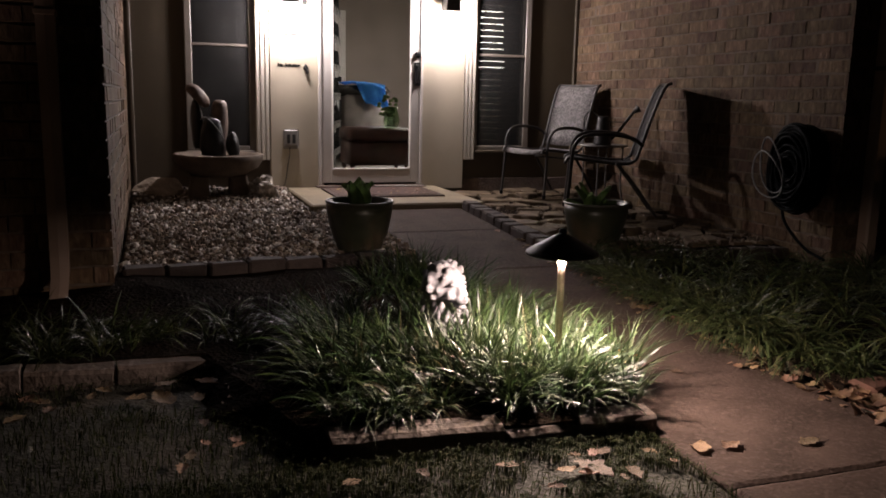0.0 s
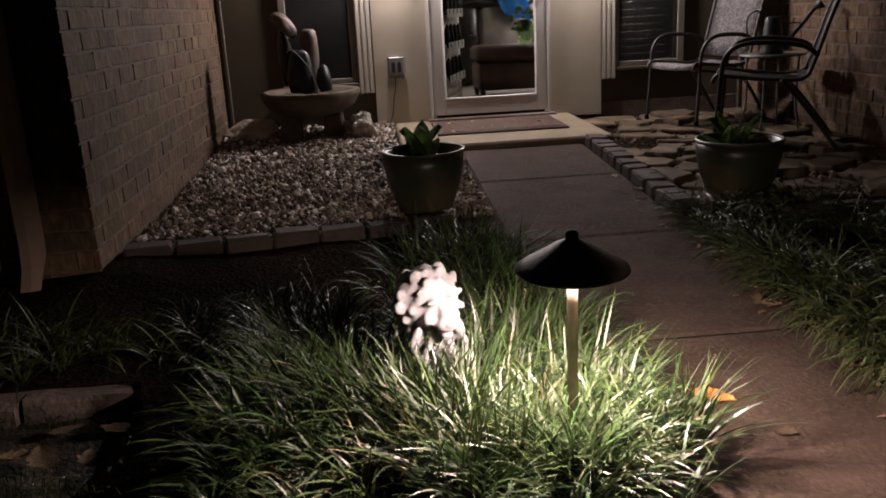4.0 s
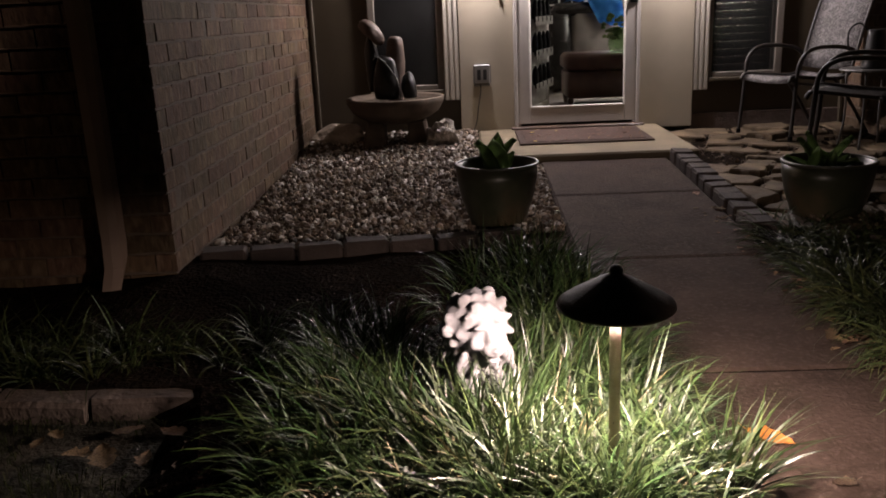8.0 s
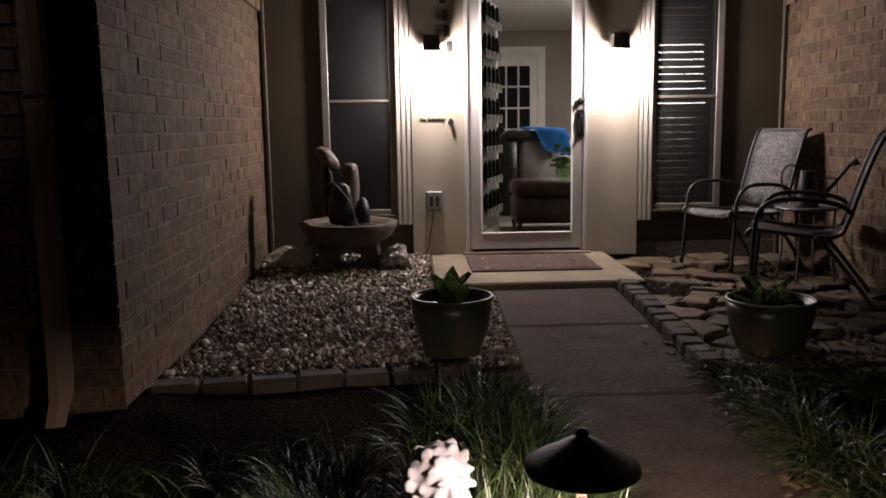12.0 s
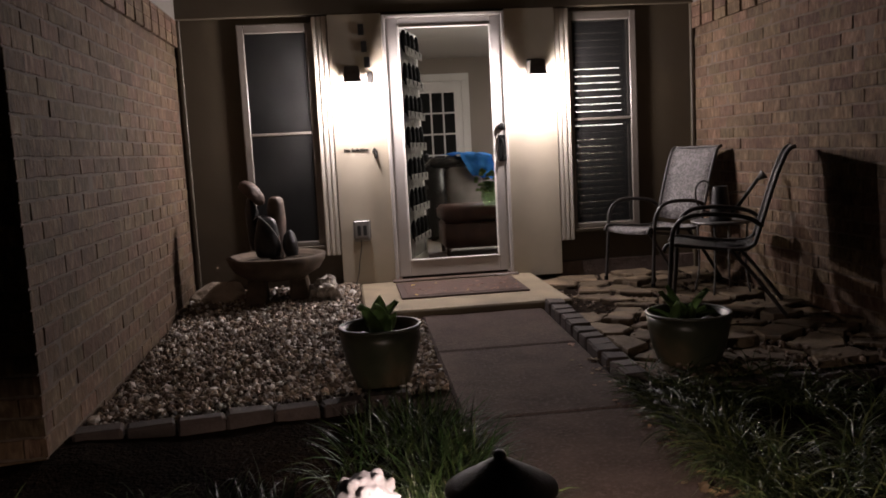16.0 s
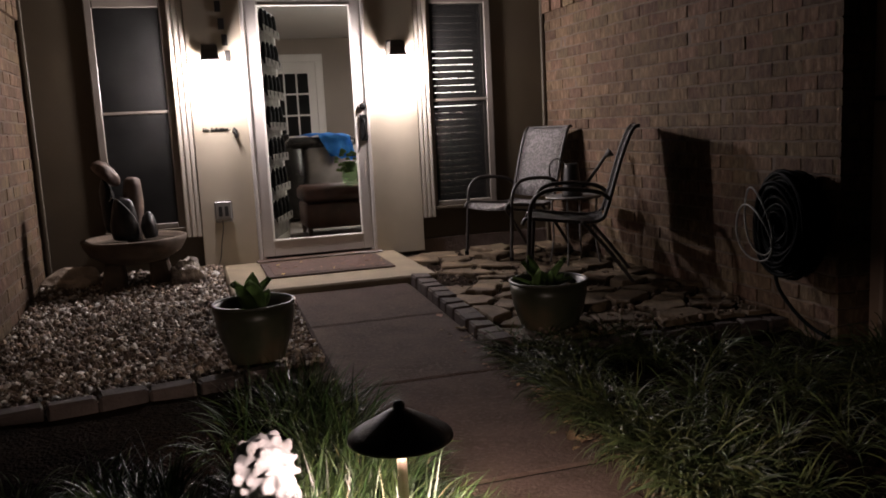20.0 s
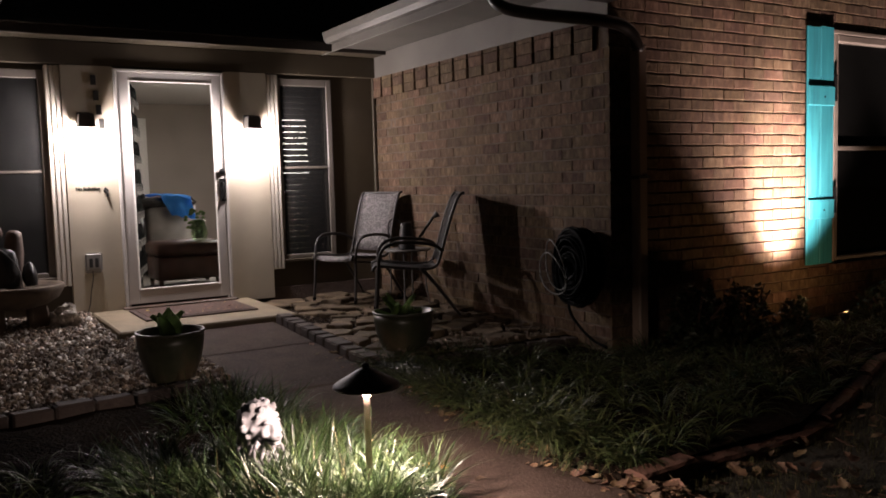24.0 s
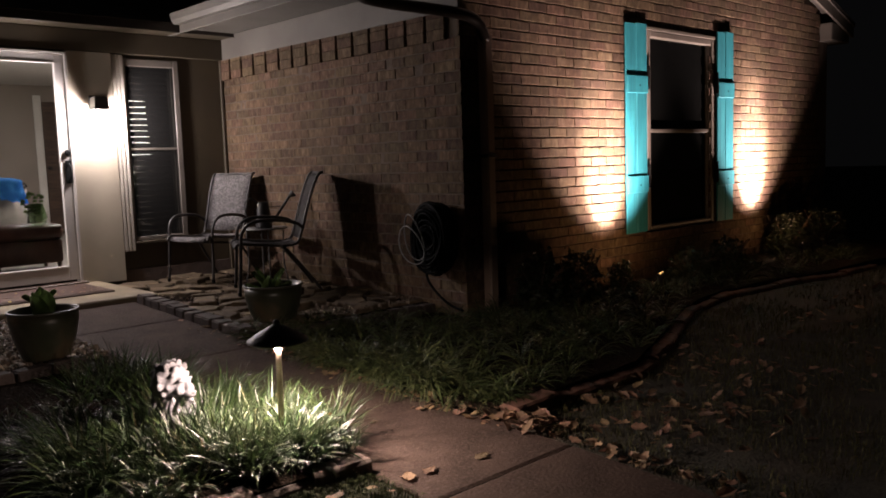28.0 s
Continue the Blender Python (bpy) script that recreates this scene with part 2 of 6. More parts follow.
ORANGELEAF = surface("orange_leaf", (0.50, 0.16, 0.03), (0.70, 0.28, 0.06), 25, 0.6, 0, 0.3, 90)
YELLOWLEAF = surface("yellow_leaf", (0.55, 0.40, 0.07), (0.70, 0.54, 0.14), 25, 0.6, 0, 0.3, 90)
BLACKMETAL = surface("black_powder_coat", (0.012, 0.011, 0.010), (0.026, 0.024, 0.022), 30, 0.5, 0.3, 0.25, 150)
BRONZE = surface("bronze_stem", (0.33, 0.235, 0.20), (0.46, 0.345, 0.30), 22, 0.5, 0.15, 0.2, 90, stain=(0.15, 0.10, 0.06), stain_scale=8)
STATUE = surface("white_cast_stone", (0.138, 0.131, 0.145), (0.185, 0.177, 0.193), 20, 0.85, 0, 0.3, 90, stain=(0.0874, 0.0802, 0.0851), stain_scale=16)
GLAZE = surface("olive_glazed_ceramic", (0.022, 0.026, 0.015), (0.05, 0.049, 0.03), 6, 0.36, 0, 0.12, 30, stain=(0.085, 0.06, 0.035), stain_scale=4, spec=0.35)
GLAZE_RIM = surface("pale_glaze_rim", (0.048, 0.048, 0.036), (0.08, 0.076, 0.056), 8, 0.45, 0, 0.05, 60)
SOIL = surface("potting_soil", (0.006, 0.0045, 0.0035), (0.014, 0.011, 0.008), 40, 0.95, 0, 0.9, 80, relief=0.02, spec=0.05)
LEAF = surface("broad_green_leaf", (0.085, 0.14, 0.035), (0.17, 0.24, 0.085), 14, 0.38, 0, 0.15, 40)
SHRUB = surface("shrub_leaf", (0.012, 0.018, 0.008), (0.032, 0.042, 0.018), 14, 0.5, 0, 0.0, 40, 0.4, island=True)
TEAL = surface("teal_shutter_paint", (0.016, 0.19, 0.235), (0.035, 0.27, 0.315), 4, 0.6, 0, 0.3, 60, stain=(0.015, 0.15, 0.19), stain_scale=3, stretch=(6, 6, 0.5))
BLACK = surface("black_paint", (0.005, 0.005, 0.005), (0.012, 0.012, 0.012), 20, 0.7, spec=0.05)
PANE = glass("window_glass", (0.82, 0.85, 0.84))
FROST = surface("frosted_lantern_glass", (0.80, 0.78, 0.74), (0.86, 0.84, 0.80), 20, 0.4, 0, 0.1, 120)
DOORWHITE = surface("white_door_paint", (0.46, 0.43, 0.40), (0.54, 0.51, 0.475), 5, 0.35, 0, 0.05, 120)
DOORPANE = glass("storm_door_glass", (0.92, 0.94, 0.93))
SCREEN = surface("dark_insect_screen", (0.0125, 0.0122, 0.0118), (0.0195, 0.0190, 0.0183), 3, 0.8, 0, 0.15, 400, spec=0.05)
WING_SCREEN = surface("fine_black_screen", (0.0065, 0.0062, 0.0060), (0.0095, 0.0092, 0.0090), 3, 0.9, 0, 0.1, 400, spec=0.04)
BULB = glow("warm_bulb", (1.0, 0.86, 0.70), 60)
PANEL = surface("cream_entrance_panel", (0.41, 0.36, 0.272), (0.48, 0.425, 0.33), 2.5, 0.55, 0, 0.10, 140, stain=(0.37, 0.32, 0.25), stain_scale=1.3)
SHADE = glow("lit_lampshade", (1.0, 0.90, 0.82), 13.0)
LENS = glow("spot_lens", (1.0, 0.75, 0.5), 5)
def paisley(name, pale, ink):
    """Woven cloth with curling dark figures on a pale ground."""
    m = surface(name, pale, tuple(c * 1.25 for c in pale), 60, 0.75, 0, 0.3, 300)
    n, l = m.node_tree.nodes, m.node_tree.links
    p = n["Principled BSDF"]
    old = p.inputs["Base Color"].links[0].from_socket
    coord, curls, ramp, mix = n.new("ShaderNodeTexCoord"), n.new("ShaderNodeTexNoise"), n.new("ShaderNodeValToRGB"), n.new("ShaderNodeMix")
    curls.inputs["Scale"].default_value, curls.inputs["Detail"].default_value, curls.inputs["Distortion"].default_value = 21, 1.0, 1.6
    ramp.color_ramp.elements[0].position, ramp.color_ramp.elements[1].position = 0.40, 0.60
    for at, value in ((0.455, 1.0), (0.50, 0.15), (0.53, 1.0)):
        e = ramp.color_ramp.elements.new(at)
        e.color = (value, value, value, 1)
    ramp.color_ramp.elements[0].color = ramp.color_ramp.elements[-1].color = (0, 0, 0, 1)
    mix.data_type = "RGBA"
    l.new(coord.outputs["Object"], curls.inputs["Vector"])
    l.new(curls.outputs["Fac"], ramp.inputs["Fac"])
    l.new(ramp.outputs["Color"], mix.inputs["Factor"])
    l.new(old, mix.inputs["A"])
    mix.inputs["B"].default_value = (*ink, 1)
    l.new(mix.outputs["Result"], p.inputs["Base Color"])
    return m


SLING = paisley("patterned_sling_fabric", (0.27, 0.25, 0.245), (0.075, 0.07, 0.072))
# Darkened copy of SLING that keeps the second chair dim.
DARKSLING = surface("darkened_sling_fabric", (0.02, 0.018, 0.018), (0.05, 0.046, 0.044), 42, 0.8, 0, 0.3, 300)
TUBEMETAL = surface("dark_bronze_tube", (0.022, 0.019, 0.018), (0.042, 0.036, 0.033), 25, 0.5, 0.2, 0.12, 120)
PEWTER = surface("dark_pewter", (0.022, 0.021, 0.021), (0.042, 0.040, 0.039), 18, 0.5, 0.3, 0.1, 70)
ZINC = surface("galvanised_zinc", (0.09, 0.084, 0.0795), (0.15, 0.143, 0.135), 18, 0.55, 0.3, 0.1, 70)
BATH = surface("tan_cast_stone", (0.06, 0.0417, 0.0276), (0.1, 0.0722, 0.0485), 10, 0.85, 0, 0.5, 55, stain=(0.08, 0.0558, 0.038), stain_scale=4)
BASALT = surface("dark_wet_stone", (0.00434, 0.00412, 0.00412), (0.0113, 0.00998, 0.00911), 14, 0.42, 0, 0.4, 50, stain=(0.0174, 0.0148, 0.0126), stain_scale=7)
BUFFSTONE = surface("buff_river_stone", (0.055, 0.036, 0.027), (0.105, 0.07, 0.052), 14, 0.6, 0, 0.3, 50)
LIMESTONE = surface("holey_limestone", (0.26, 0.225, 0.19), (0.58, 0.54, 0.48), 22, 0.9, 0, 0.9, 30, stain=(0.07, 0.052, 0.042), stain_scale=20, relief=0.02)
ROCK = surface("tan_field_rock", (0.21, 0.165, 0.12), (0.36, 0.29, 0.22), 7, 0.9, 0, 0.8, 35, stain=(0.15, 0.11, 0.085), stain_scale=4, relief=0.015)
COIR = surface("brown_coir_mat", (0.0403, 0.0193, 0.0127), (0.0726, 0.0369, 0.0248), 40, 0.95, 0, 0.9, 220, stain=(0.0645, 0.0276, 0.0195), stain_scale=12)
# White cloth greyed in colour, in place of the shade on the door.
CANVAS = surface("shaded_canvas", (0.24, 0.225, 0.21), (0.36, 0.34, 0.315), 6, 0.9, 0, 0.3, 200, stain=(0.17, 0.155, 0.14), stain_scale=9)
MATBORDER = surface("dark_mat_border", (0.0392, 0.0207, 0.0157), (0.0616, 0.0347, 0.0269), 40, 0.95, 0, 0.9, 220)
PLASTIC = surface("grey_plastic", (0.216, 0.204, 0.192), (0.276, 0.264, 0.246), 8, 0.4, 0, 0.05, 80)
CABLE = surface("black_cable", (0.015, 0.015, 0.015), (0.03, 0.03, 0.03), 8, 0.5)
REDBRICK = surface("red_brown_edging_brick", (0.075, 0.036, 0.026), (0.13, 0.066, 0.048), 9, 0.9, 0, 0.8, 50, 0.2, (0.06, 0.035, 0.026), 6, relief=0.008, spec=0.2)
HOSE = surface("dark_green_hose", (0.00289, 0.00371, 0.00371), (0.00578, 0.00704, 0.00781), 12, 0.5, 0, 0.1, 80, spec=0.03)
HOSE_PALE = surface("pale_grey_hose", (0.15, 0.15, 0.145), (0.23, 0.23, 0.22), 12, 0.4, 0, 0.05, 80)
ROOMWALL = surface("taupe_room_paint", (0.30, 0.255, 0.215), (0.36, 0.31, 0.265), 2, 0.8, 0, 0.1, 150)
CEIL = surface("room_ceiling_paint", (0.55, 0.52, 0.48), (0.62, 0.59, 0.55), 3, 0.9, 0, 0.3, 150)
CARPET = surface("pale_carpet", (0.16, 0.143, 0.128), (0.22, 0.20, 0.178), 12, 0.95, 0, 0.6, 200)
LEATHER = surface("dark_leather", (0.225, 0.204, 0.194), (0.338, 0.309, 0.294), 7, 0.28, 0, 0.4, 110)
LEATHER_TAN = surface("pale_grey_leather", (0.22, 0.20, 0.19), (0.32, 0.295, 0.28), 7, 0.4, 0, 0.4, 110)
OXBLACK = surface("black_leather", (0.012, 0.011, 0.011), (0.026, 0.024, 0.023), 7, 0.26, 0, 0.4, 110)
OXBLOOD = surface("red_brown_leather", (0.0605, 0.0242, 0.0185), (0.101, 0.0443, 0.033), 8, 0.33, 0, 0.35, 110)
WALNUT = surface("dark_wood", (0.05, 0.03, 0.02), (0.11, 0.065, 0.045), 5, 0.45, 0, 0.15, 40, stretch=(1, 1, 9))
BLUE = surface("bright_blue_towel", (0.02, 0.16, 0.50), (0.05, 0.27, 0.66), 14, 0.95, 0, 0.8, 250)
GAUZE = gauze("insect_mesh", (0.030, 0.029, 0.0275), 0.5)
# Slats coloured near black so lantern light does not pick them out.
BLIND = surface("blackened_blind_slat", (0.0072, 0.0074, 0.008), (0.0112, 0.0112, 0.012), 5, 0.4, 0, 0.0, 80, spec=0.12)
for m in (BED_BLADE, BLADE, DRYBLADE, TURF, RIGHT_TURF, LEAF, SHRUB, DEADLEAF, DEADLEAF_STUFF, ORANGELEAF, YELLOWLEAF):
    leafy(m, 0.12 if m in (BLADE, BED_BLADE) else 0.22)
leafy(FROST, 0.9)

# ---- mesh helpers ----
def part(name, bm, material, parent=None, label="", smooth=False):
    """Links a bmesh as one mesh object under a thing or a part."""
    me = bpy.data.meshes.new(name)
    bm.to_mesh(me)
    bm.free()
    if smooth:
        me.shade_smooth()
    me.materials.append(material)
    ob = new(name, me)
    ob.parent = parent
    if label:
        tagged(ob, label)
    return ob


def share(name, mesh, parent, m):
    ob = new(name, mesh)
    ob.parent = parent
    ob.matrix_local = m
    return ob


def thing(name, label, category, m=None, group="", kind=""):
    ob = new(name)
    ob.empty_display_size = 0.1
    if m is not None:
        ob.matrix_world = m
    return tagged(ob, label, category, group, kind)


def box(bm, x0, x1, y0, y1, z0, z1, bevel=0.0, turn=None):
    m = Matrix.LocRotScale(((x0 + x1) / 2, (y0 + y1) / 2, (z0 + z1) / 2), turn, (x1 - x0, y1 - y0, z1 - z0))
    made = bmesh.ops.create_cube(bm, size=1, matrix=m)["verts"]
    if bevel:
        edges = list({e for v in made for e in v.link_edges})
        bmesh.ops.bevel(bm, geom=edges, offset=bevel, segments=1, affect="EDGES")
    return bm


def block(x0, x1, y0, y1, z0, z1, bevel=0.0, turn=None):
    return box(bmesh.new(), x0, x1, y0, y1, z0, z1, bevel, turn)


def lathe(profile, steps=32, bm=None, at=(0, 0, 0), wobble=0.0, hollow=False):
    """A body of revolution round z from (radius, height) pairs."""
    bm = bm or bmesh.new()
    rings = []
    for k, (r, z) in enumerate(profile):
        ring = []
        for i in range(steps):
            a = 2 * math.pi * i / steps
            rr = r * (1 + wobble * noise.noise((math.cos(a) * 2, math.sin(a) * 2, z * 9)))
            ring.append(bm.verts.new((at[0] + rr * math.cos(a), at[1] + rr * math.sin(a), at[2] + z)))
        rings.append(ring)
    for a, b in zip(rings, rings[1:]):
        for i in range(steps):
            bm.faces.new((a[i], a[(i + 1) % steps], b[(i + 1) % steps], b[i]))
    if hollow:
        for i in range(steps):
            bm.faces.new((rings[-1][i], rings[-1][(i + 1) % steps], rings[0][(i + 1) % steps], rings[0][i]))
        return bm
    for ring, flip in ((rings[0], True), (rings[-1], False)):
        bm.faces.new(ring[::-1] if flip else ring)
    return bm


def tube(points, radius, steps=8, bm=None, closed=False, flat=1.0):
    """A round bar swept along points."""
    bm = bm or bmesh.new()
    pts = [Vector(p) for p in points]
    n, rings, side = len(pts), [], None
    for i, p in enumerate(pts):
        a = pts[i - 1] if i or closed else pts[i]
        b = pts[(i + 1) % n] if i < n - 1 or closed else pts[i]
        d = (b - a).normalized()
        side = (side or (d.orthogonal())) - d * (side or d.orthogonal()).dot(d)
        side.normalize()
        up = d.cross(side)
        rings.append([bm.verts.new(p + radius * (math.cos(2 * math.pi * k / steps) * side + flat * math.sin(2 * math.pi * k / steps) * up)) for k in range(steps)])
    for a, b in zip(rings, rings[1:] + (rings[:1] if closed else [])):
        for k in range(steps):
            bm.faces.new((a[k], a[(k + 1) % steps], b[(k + 1) % steps], b[k]))
    if not closed:
        bm.faces.new(rings[0][::-1])
        bm.faces.new(rings[-1])
    bmesh.ops.recalc_face_normals(bm, faces=bm.faces)
    return bm


def bend(points, steps=6):
    """Catmull-Rom curve through points."""
    p = [Vector(q) for q in points]
    p = [2 * p[0] - p[1]] + p + [2 * p[-1] - p[-2]]
    out = []
    for a, b, c, d in zip(p, p[1:], p[2:], p[3:]):
        for k in range(steps):
            t = k / steps
            out.append(0.5 * (2 * b + (c - a) * t + (2 * a - 5 * b + 4 * c - d) * t * t + (3 * b - a - 3 * c + d) * t ** 3))
    return out + [p[-2]]


def boulder(bm, at, size, seed, rough=0.28, detail=2, flat=1.0):
    """An uneven stone."""
    made = bmesh.ops.create_icosphere(bm, subdivisions=detail, radius=1)["verts"]
    for v in made:
        d = 1 + rough * noise.noise(v.co * 1.4 + Vector((seed, seed * 2.3, 0))) + 0.35 * rough * noise.noise(v.co * 4 + Vector((seed, 0, 0)))
        c = v.co * d
        c.z = max(c.z, -0.55)
        v.co = Vector(at) + Vector((c.x * size[0], c.y * size[1], c.z * size[2] * flat))
    return bm


def plate(outline, z0, z1, inset=0.0, bm=None):
    """A flat stone or slab from an outline; the top's edge is drawn in by inset."""
    bm = bm or bmesh.new()
    c = sum((Vector((x, y, 0)) for x, y in outline), Vector()) / len(outline)
    low = [bm.verts.new((x, y, z0)) for x, y in outline]
    mid = [bm.verts.new((x, y, z1 - inset)) for x, y in outline]
    top = []
    for x, y in outline:
        d = (c - Vector((x, y, 0))).normalized() * inset
        top.append(bm.verts.new((x + d.x, y + d.y, z1)))
    n = len(outline)
    for a, b in ((low, mid), (mid, top)):
        for i in range(n):
            bm.faces.new((a[i], a[(i + 1) % n], b[(i + 1) % n], b[i]))
    bm.faces.new(top)
    bm.faces.new(low[::-1])
    bmesh.ops.recalc_face_normals(bm, faces=bm.faces)
    return bm


# ---- plan ----
YL = 4.28                                  # front of the left wing
X0, X1, YF, YB = -0.12, 4.00, 4.20, 7.69   # courtyard: left wall, right wall, fronts of the wings, back wall
COURSE, LENGTH = 0.0835, 0.228              # brick course and bond
EAVE = 2.57


def rise(y):
    """Height of the front walk, which climbs gently to the porch."""
    return 0.185 * min(max((y - 2.8) / 3.55, 0), 1)


# ---- ground ----
bm = bmesh.new()
for x0, x1, y0, y1, z0, z1 in ((-60, 60, -60, 4.4, -0.02, -0.02), (-60, 60, 4.4, 60, -0.02, -0.02)):
    bm.faces.new([bm.verts.new(p) for p in ((x0, y0, z0), (x1, y0, z0), (x1, y1, z1), (x0, y1, z1))])
tagged(part("ground", bm, LAWN), "dim patchy lawn with scattered leaves at night", "ground", kind="structure")

def slope(x0, x1, y0, y1, za, zb):
    """A ramped block of soil."""
    bm = block(x0, x1, y0, y1, -0.02, 1)
    for v in bm.verts:
        if v.co.z > 0.5:
            v.co.z = za + (zb - za) * (v.co.y - y0) / (y1 - y0)
    return bm


def front_edge(x):
    """Line of the brick edging in front of the wing."""
    return float(np.interp(x, (2.4, 2.9, 3.6, 4.4, 5.4, 6.2, 7.2, 8.0, 9.5), (2.38, 2.40, 2.41, 2.72, 3.14, 3.26, 3.16, 3.0, 2.9)))


# beds: dark soil
def bed(name, outline, z, label):
    bm = bmesh.new()
    vs = [bm.verts.new((x, y, z)) for x, y in outline]
    f = bm.faces.new(vs)
    bmesh.ops.triangulate(bm, faces=[f])
    bmesh.ops.subdivide_edges(bm, edges=bm.edges, cuts=7, use_grid_fill=True)
    for v in bm.verts:
        v.co.z += 0.018 * noise.noise(v.co * 5)
        if v.co.x < 1.6:
            v.co.z += 0.065 * min(max((v.co.y - 3.55) / 0.7, 0), 1) * min(max((1.50 - v.co.x) / 0.3, 0), 1)
            v.co.z += 0.055 * math.exp(-((v.co.x + 0.15) ** 2 + (v.co.y - 4.32) ** 2) / 0.09)
    rim = bmesh.ops.extrude_edge_only(bm, edges=[e for e in bm.edges if e.is_boundary])
    for v in rim["geom"]:
        if isinstance(v, bmesh.types.BMVert):
            open_side = 0.22 < v.co.x < 0.54 and v.co.y < 3.40
            v.co += Vector(((-0.13 + 0.12 * noise.noise(v.co * 9)) * open_side, -0.05 * open_side, -0.075))
    return tagged(part(name, bm, MULCH), label, "planting bed", kind="structure")


bed("bed", [(-6, 4.36), (-6, 3.42), (0.24, 3.38), (0.50, 2.46), (1.56, 2.36), (1.545, 4.0), (1.54, 4.72), (-0.1, 4.72)], 0.045, "dark mulched planting bed with a brick edge")
bed("bed", [(2.40, 2.42)] + [(x, front_edge(x) + 0.03) for x in (2.9, 3.6, 4.4, 5.4, 6.2, 7.2, 8.0, 9.5)] + [(11, 2.9), (11, 4.3), (4.05, 4.3), (4.0, 4.62), (2.36, 4.9)], 0.045, "dark mulched planting bed beside the walk")
tagged(part("ground", slope(-0.12, 1.54, 4.62, 7.69, 0.092, 0.205), GRITSOIL), "raised gritty soil under the gravel", "ground", kind="structure")
tagged(part("ground", slope(2.37, 4.0, 4.62, 7.69, 0.115, 0.16), MULCH), "raised dark soil under the flagstones", "ground", kind="structure")

# walk: poured panels with tooled joints
walk_way = thing("walkway", "brown concrete front walk with tooled joints", "walkway", kind="structure")
LEFT = [(-3.0, 1.38), (1.0, 1.48), (1.9, 1.545), (2.5, 1.555), (3.6, 1.555), (4.8, 1.545), (6.64, 1.54)]
RIGHT = [(-3.0, 2.05), (1.0, 2.22), (1.9, 2.345), (2.5, 2.40), (3.6, 2.385), (4.8, 2.36), (6.64, 2.35)]
def along(rows, y):
    return float(np.interp(y, [r[0] for r in rows], [r[1] for r in rows]))


for y0, y1 in ((-3.0, -1.2), (-1.2, 0.4), (0.4, 1.93), (1.93, 3.42), (3.42, 4.47), (4.47, 5.52), (5.52, 6.36)):
    bm, rows = bmesh.new(), []
    g = 0.003 if y1 < 2 or y0 < 2 else 0.0025
    ys = [y0 + g, y0 + 0.02] + [y0 + 0.02 + (y1 - y0 - 0.04) * k / 8 for k in range(1, 8)] + [y1 - 0.02, y1 - g]
    for k, y in enumerate(ys):
        drop = g * 2.2 if k in (0, len(ys) - 1) else 0
        a, b, z = along(LEFT, y), along(RIGHT, y), rise(y)
        row = [(a, y, -0.05), (a, y, z - 0.012)] + [(a + 0.015 + (b - a - 0.03) * i / 8, y, z - drop + 0.003 * noise.noise((i * 0.6, y * 2, 0))) for i in range(9)] + [(b, y, z - 0.012), (b, y, -0.05)]
        rows.append([bm.verts.new(p) for p in row])
    for p, q in zip(rows, rows[1:]):
        for i in range(len(p) - 1):
            bm.faces.new((p[i], p[i + 1], q[i + 1], q[i]))
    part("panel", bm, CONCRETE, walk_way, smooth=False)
part("joint_filler", plate([(along(LEFT, y) + 0.01, y) for y in (-3, 1, 2.5, 3.6)] + [(along(RIGHT, y) - 0.01, y) for y in (3.6, 2.5, 1, -3)], -0.06, -0.018), MULCH, walk_way)
bm = bmesh.new()
vs = [bm.verts.new(p) for p in ((1.57, 3.4, rise(3.4) - 0.012), (2.34, 3.4, rise(3.4) - 0.012), (2.34, 6.34, rise(6.34) - 0.012), (1.57, 6.34, rise(6.34) - 0.012))]
bm.faces.new(vs)
part("joint_filler", bm, MULCH, walk_way)

tagged(part("porch_slab", block(1.17, 2.56, 6.355, 7.62, 0.02, 0.228, 0.012), SLAB), "pale concrete porch slab below the front door", "porch slab", kind="structure")

# ---- brick walls ----
def brick_mesh(length, seed):
    """One rough-faced brick with wavy arrises: x along the wall, y outward (towards -y), origin at its back middle."""
    rng = random.Random(seed)
    bm = bmesh.new()
    h, d, n = COURSE - 0.0085, 0.02, 5
    cols = []
    for i in range(n):
        x = (i / (n - 1) - 0.5) * (length - 0.009)
        top, low, out = rng.uniform(-0.0038, 0.0022), rng.uniform(-0.0022, 0.0038), rng.uniform(-0.0018, 0.0018)
        cols.append([bm.verts.new(p) for p in ((x, 0, -h / 2), (x, -d + 0.003, -h / 2 + low), (x, -d + out, -h / 2 + low + 0.004), (x, -d + out * 0.6 + rng.uniform(-0.001, 0.001), h / 2 + top - 0.004), (x, -d + 0.003, h / 2 + top), (x, 0, h / 2))])
    for p, q in zip(cols, cols[1:]):
        for i in range(5):
            bm.faces.new((p[i], q[i], q[i + 1], p[i + 1]))
    bm.faces.new(cols[0])
    bm.faces.new(cols[-1][::-1])
    bmesh.ops.recalc_face_normals(bm, faces=bm.faces)
    return bm


BRICKS = {}
for size in (LENGTH, LENGTH / 2):
    BRICKS[size] = []
    for k in range(6):
        bm = brick_mesh(size, 31 * k + round(size * 100))
        me = bpy.data.meshes.new("brick")
        bm.to_mesh(me)
        bm.free()
        me.materials.append(BRICK)
        BRICKS[size].append(me)


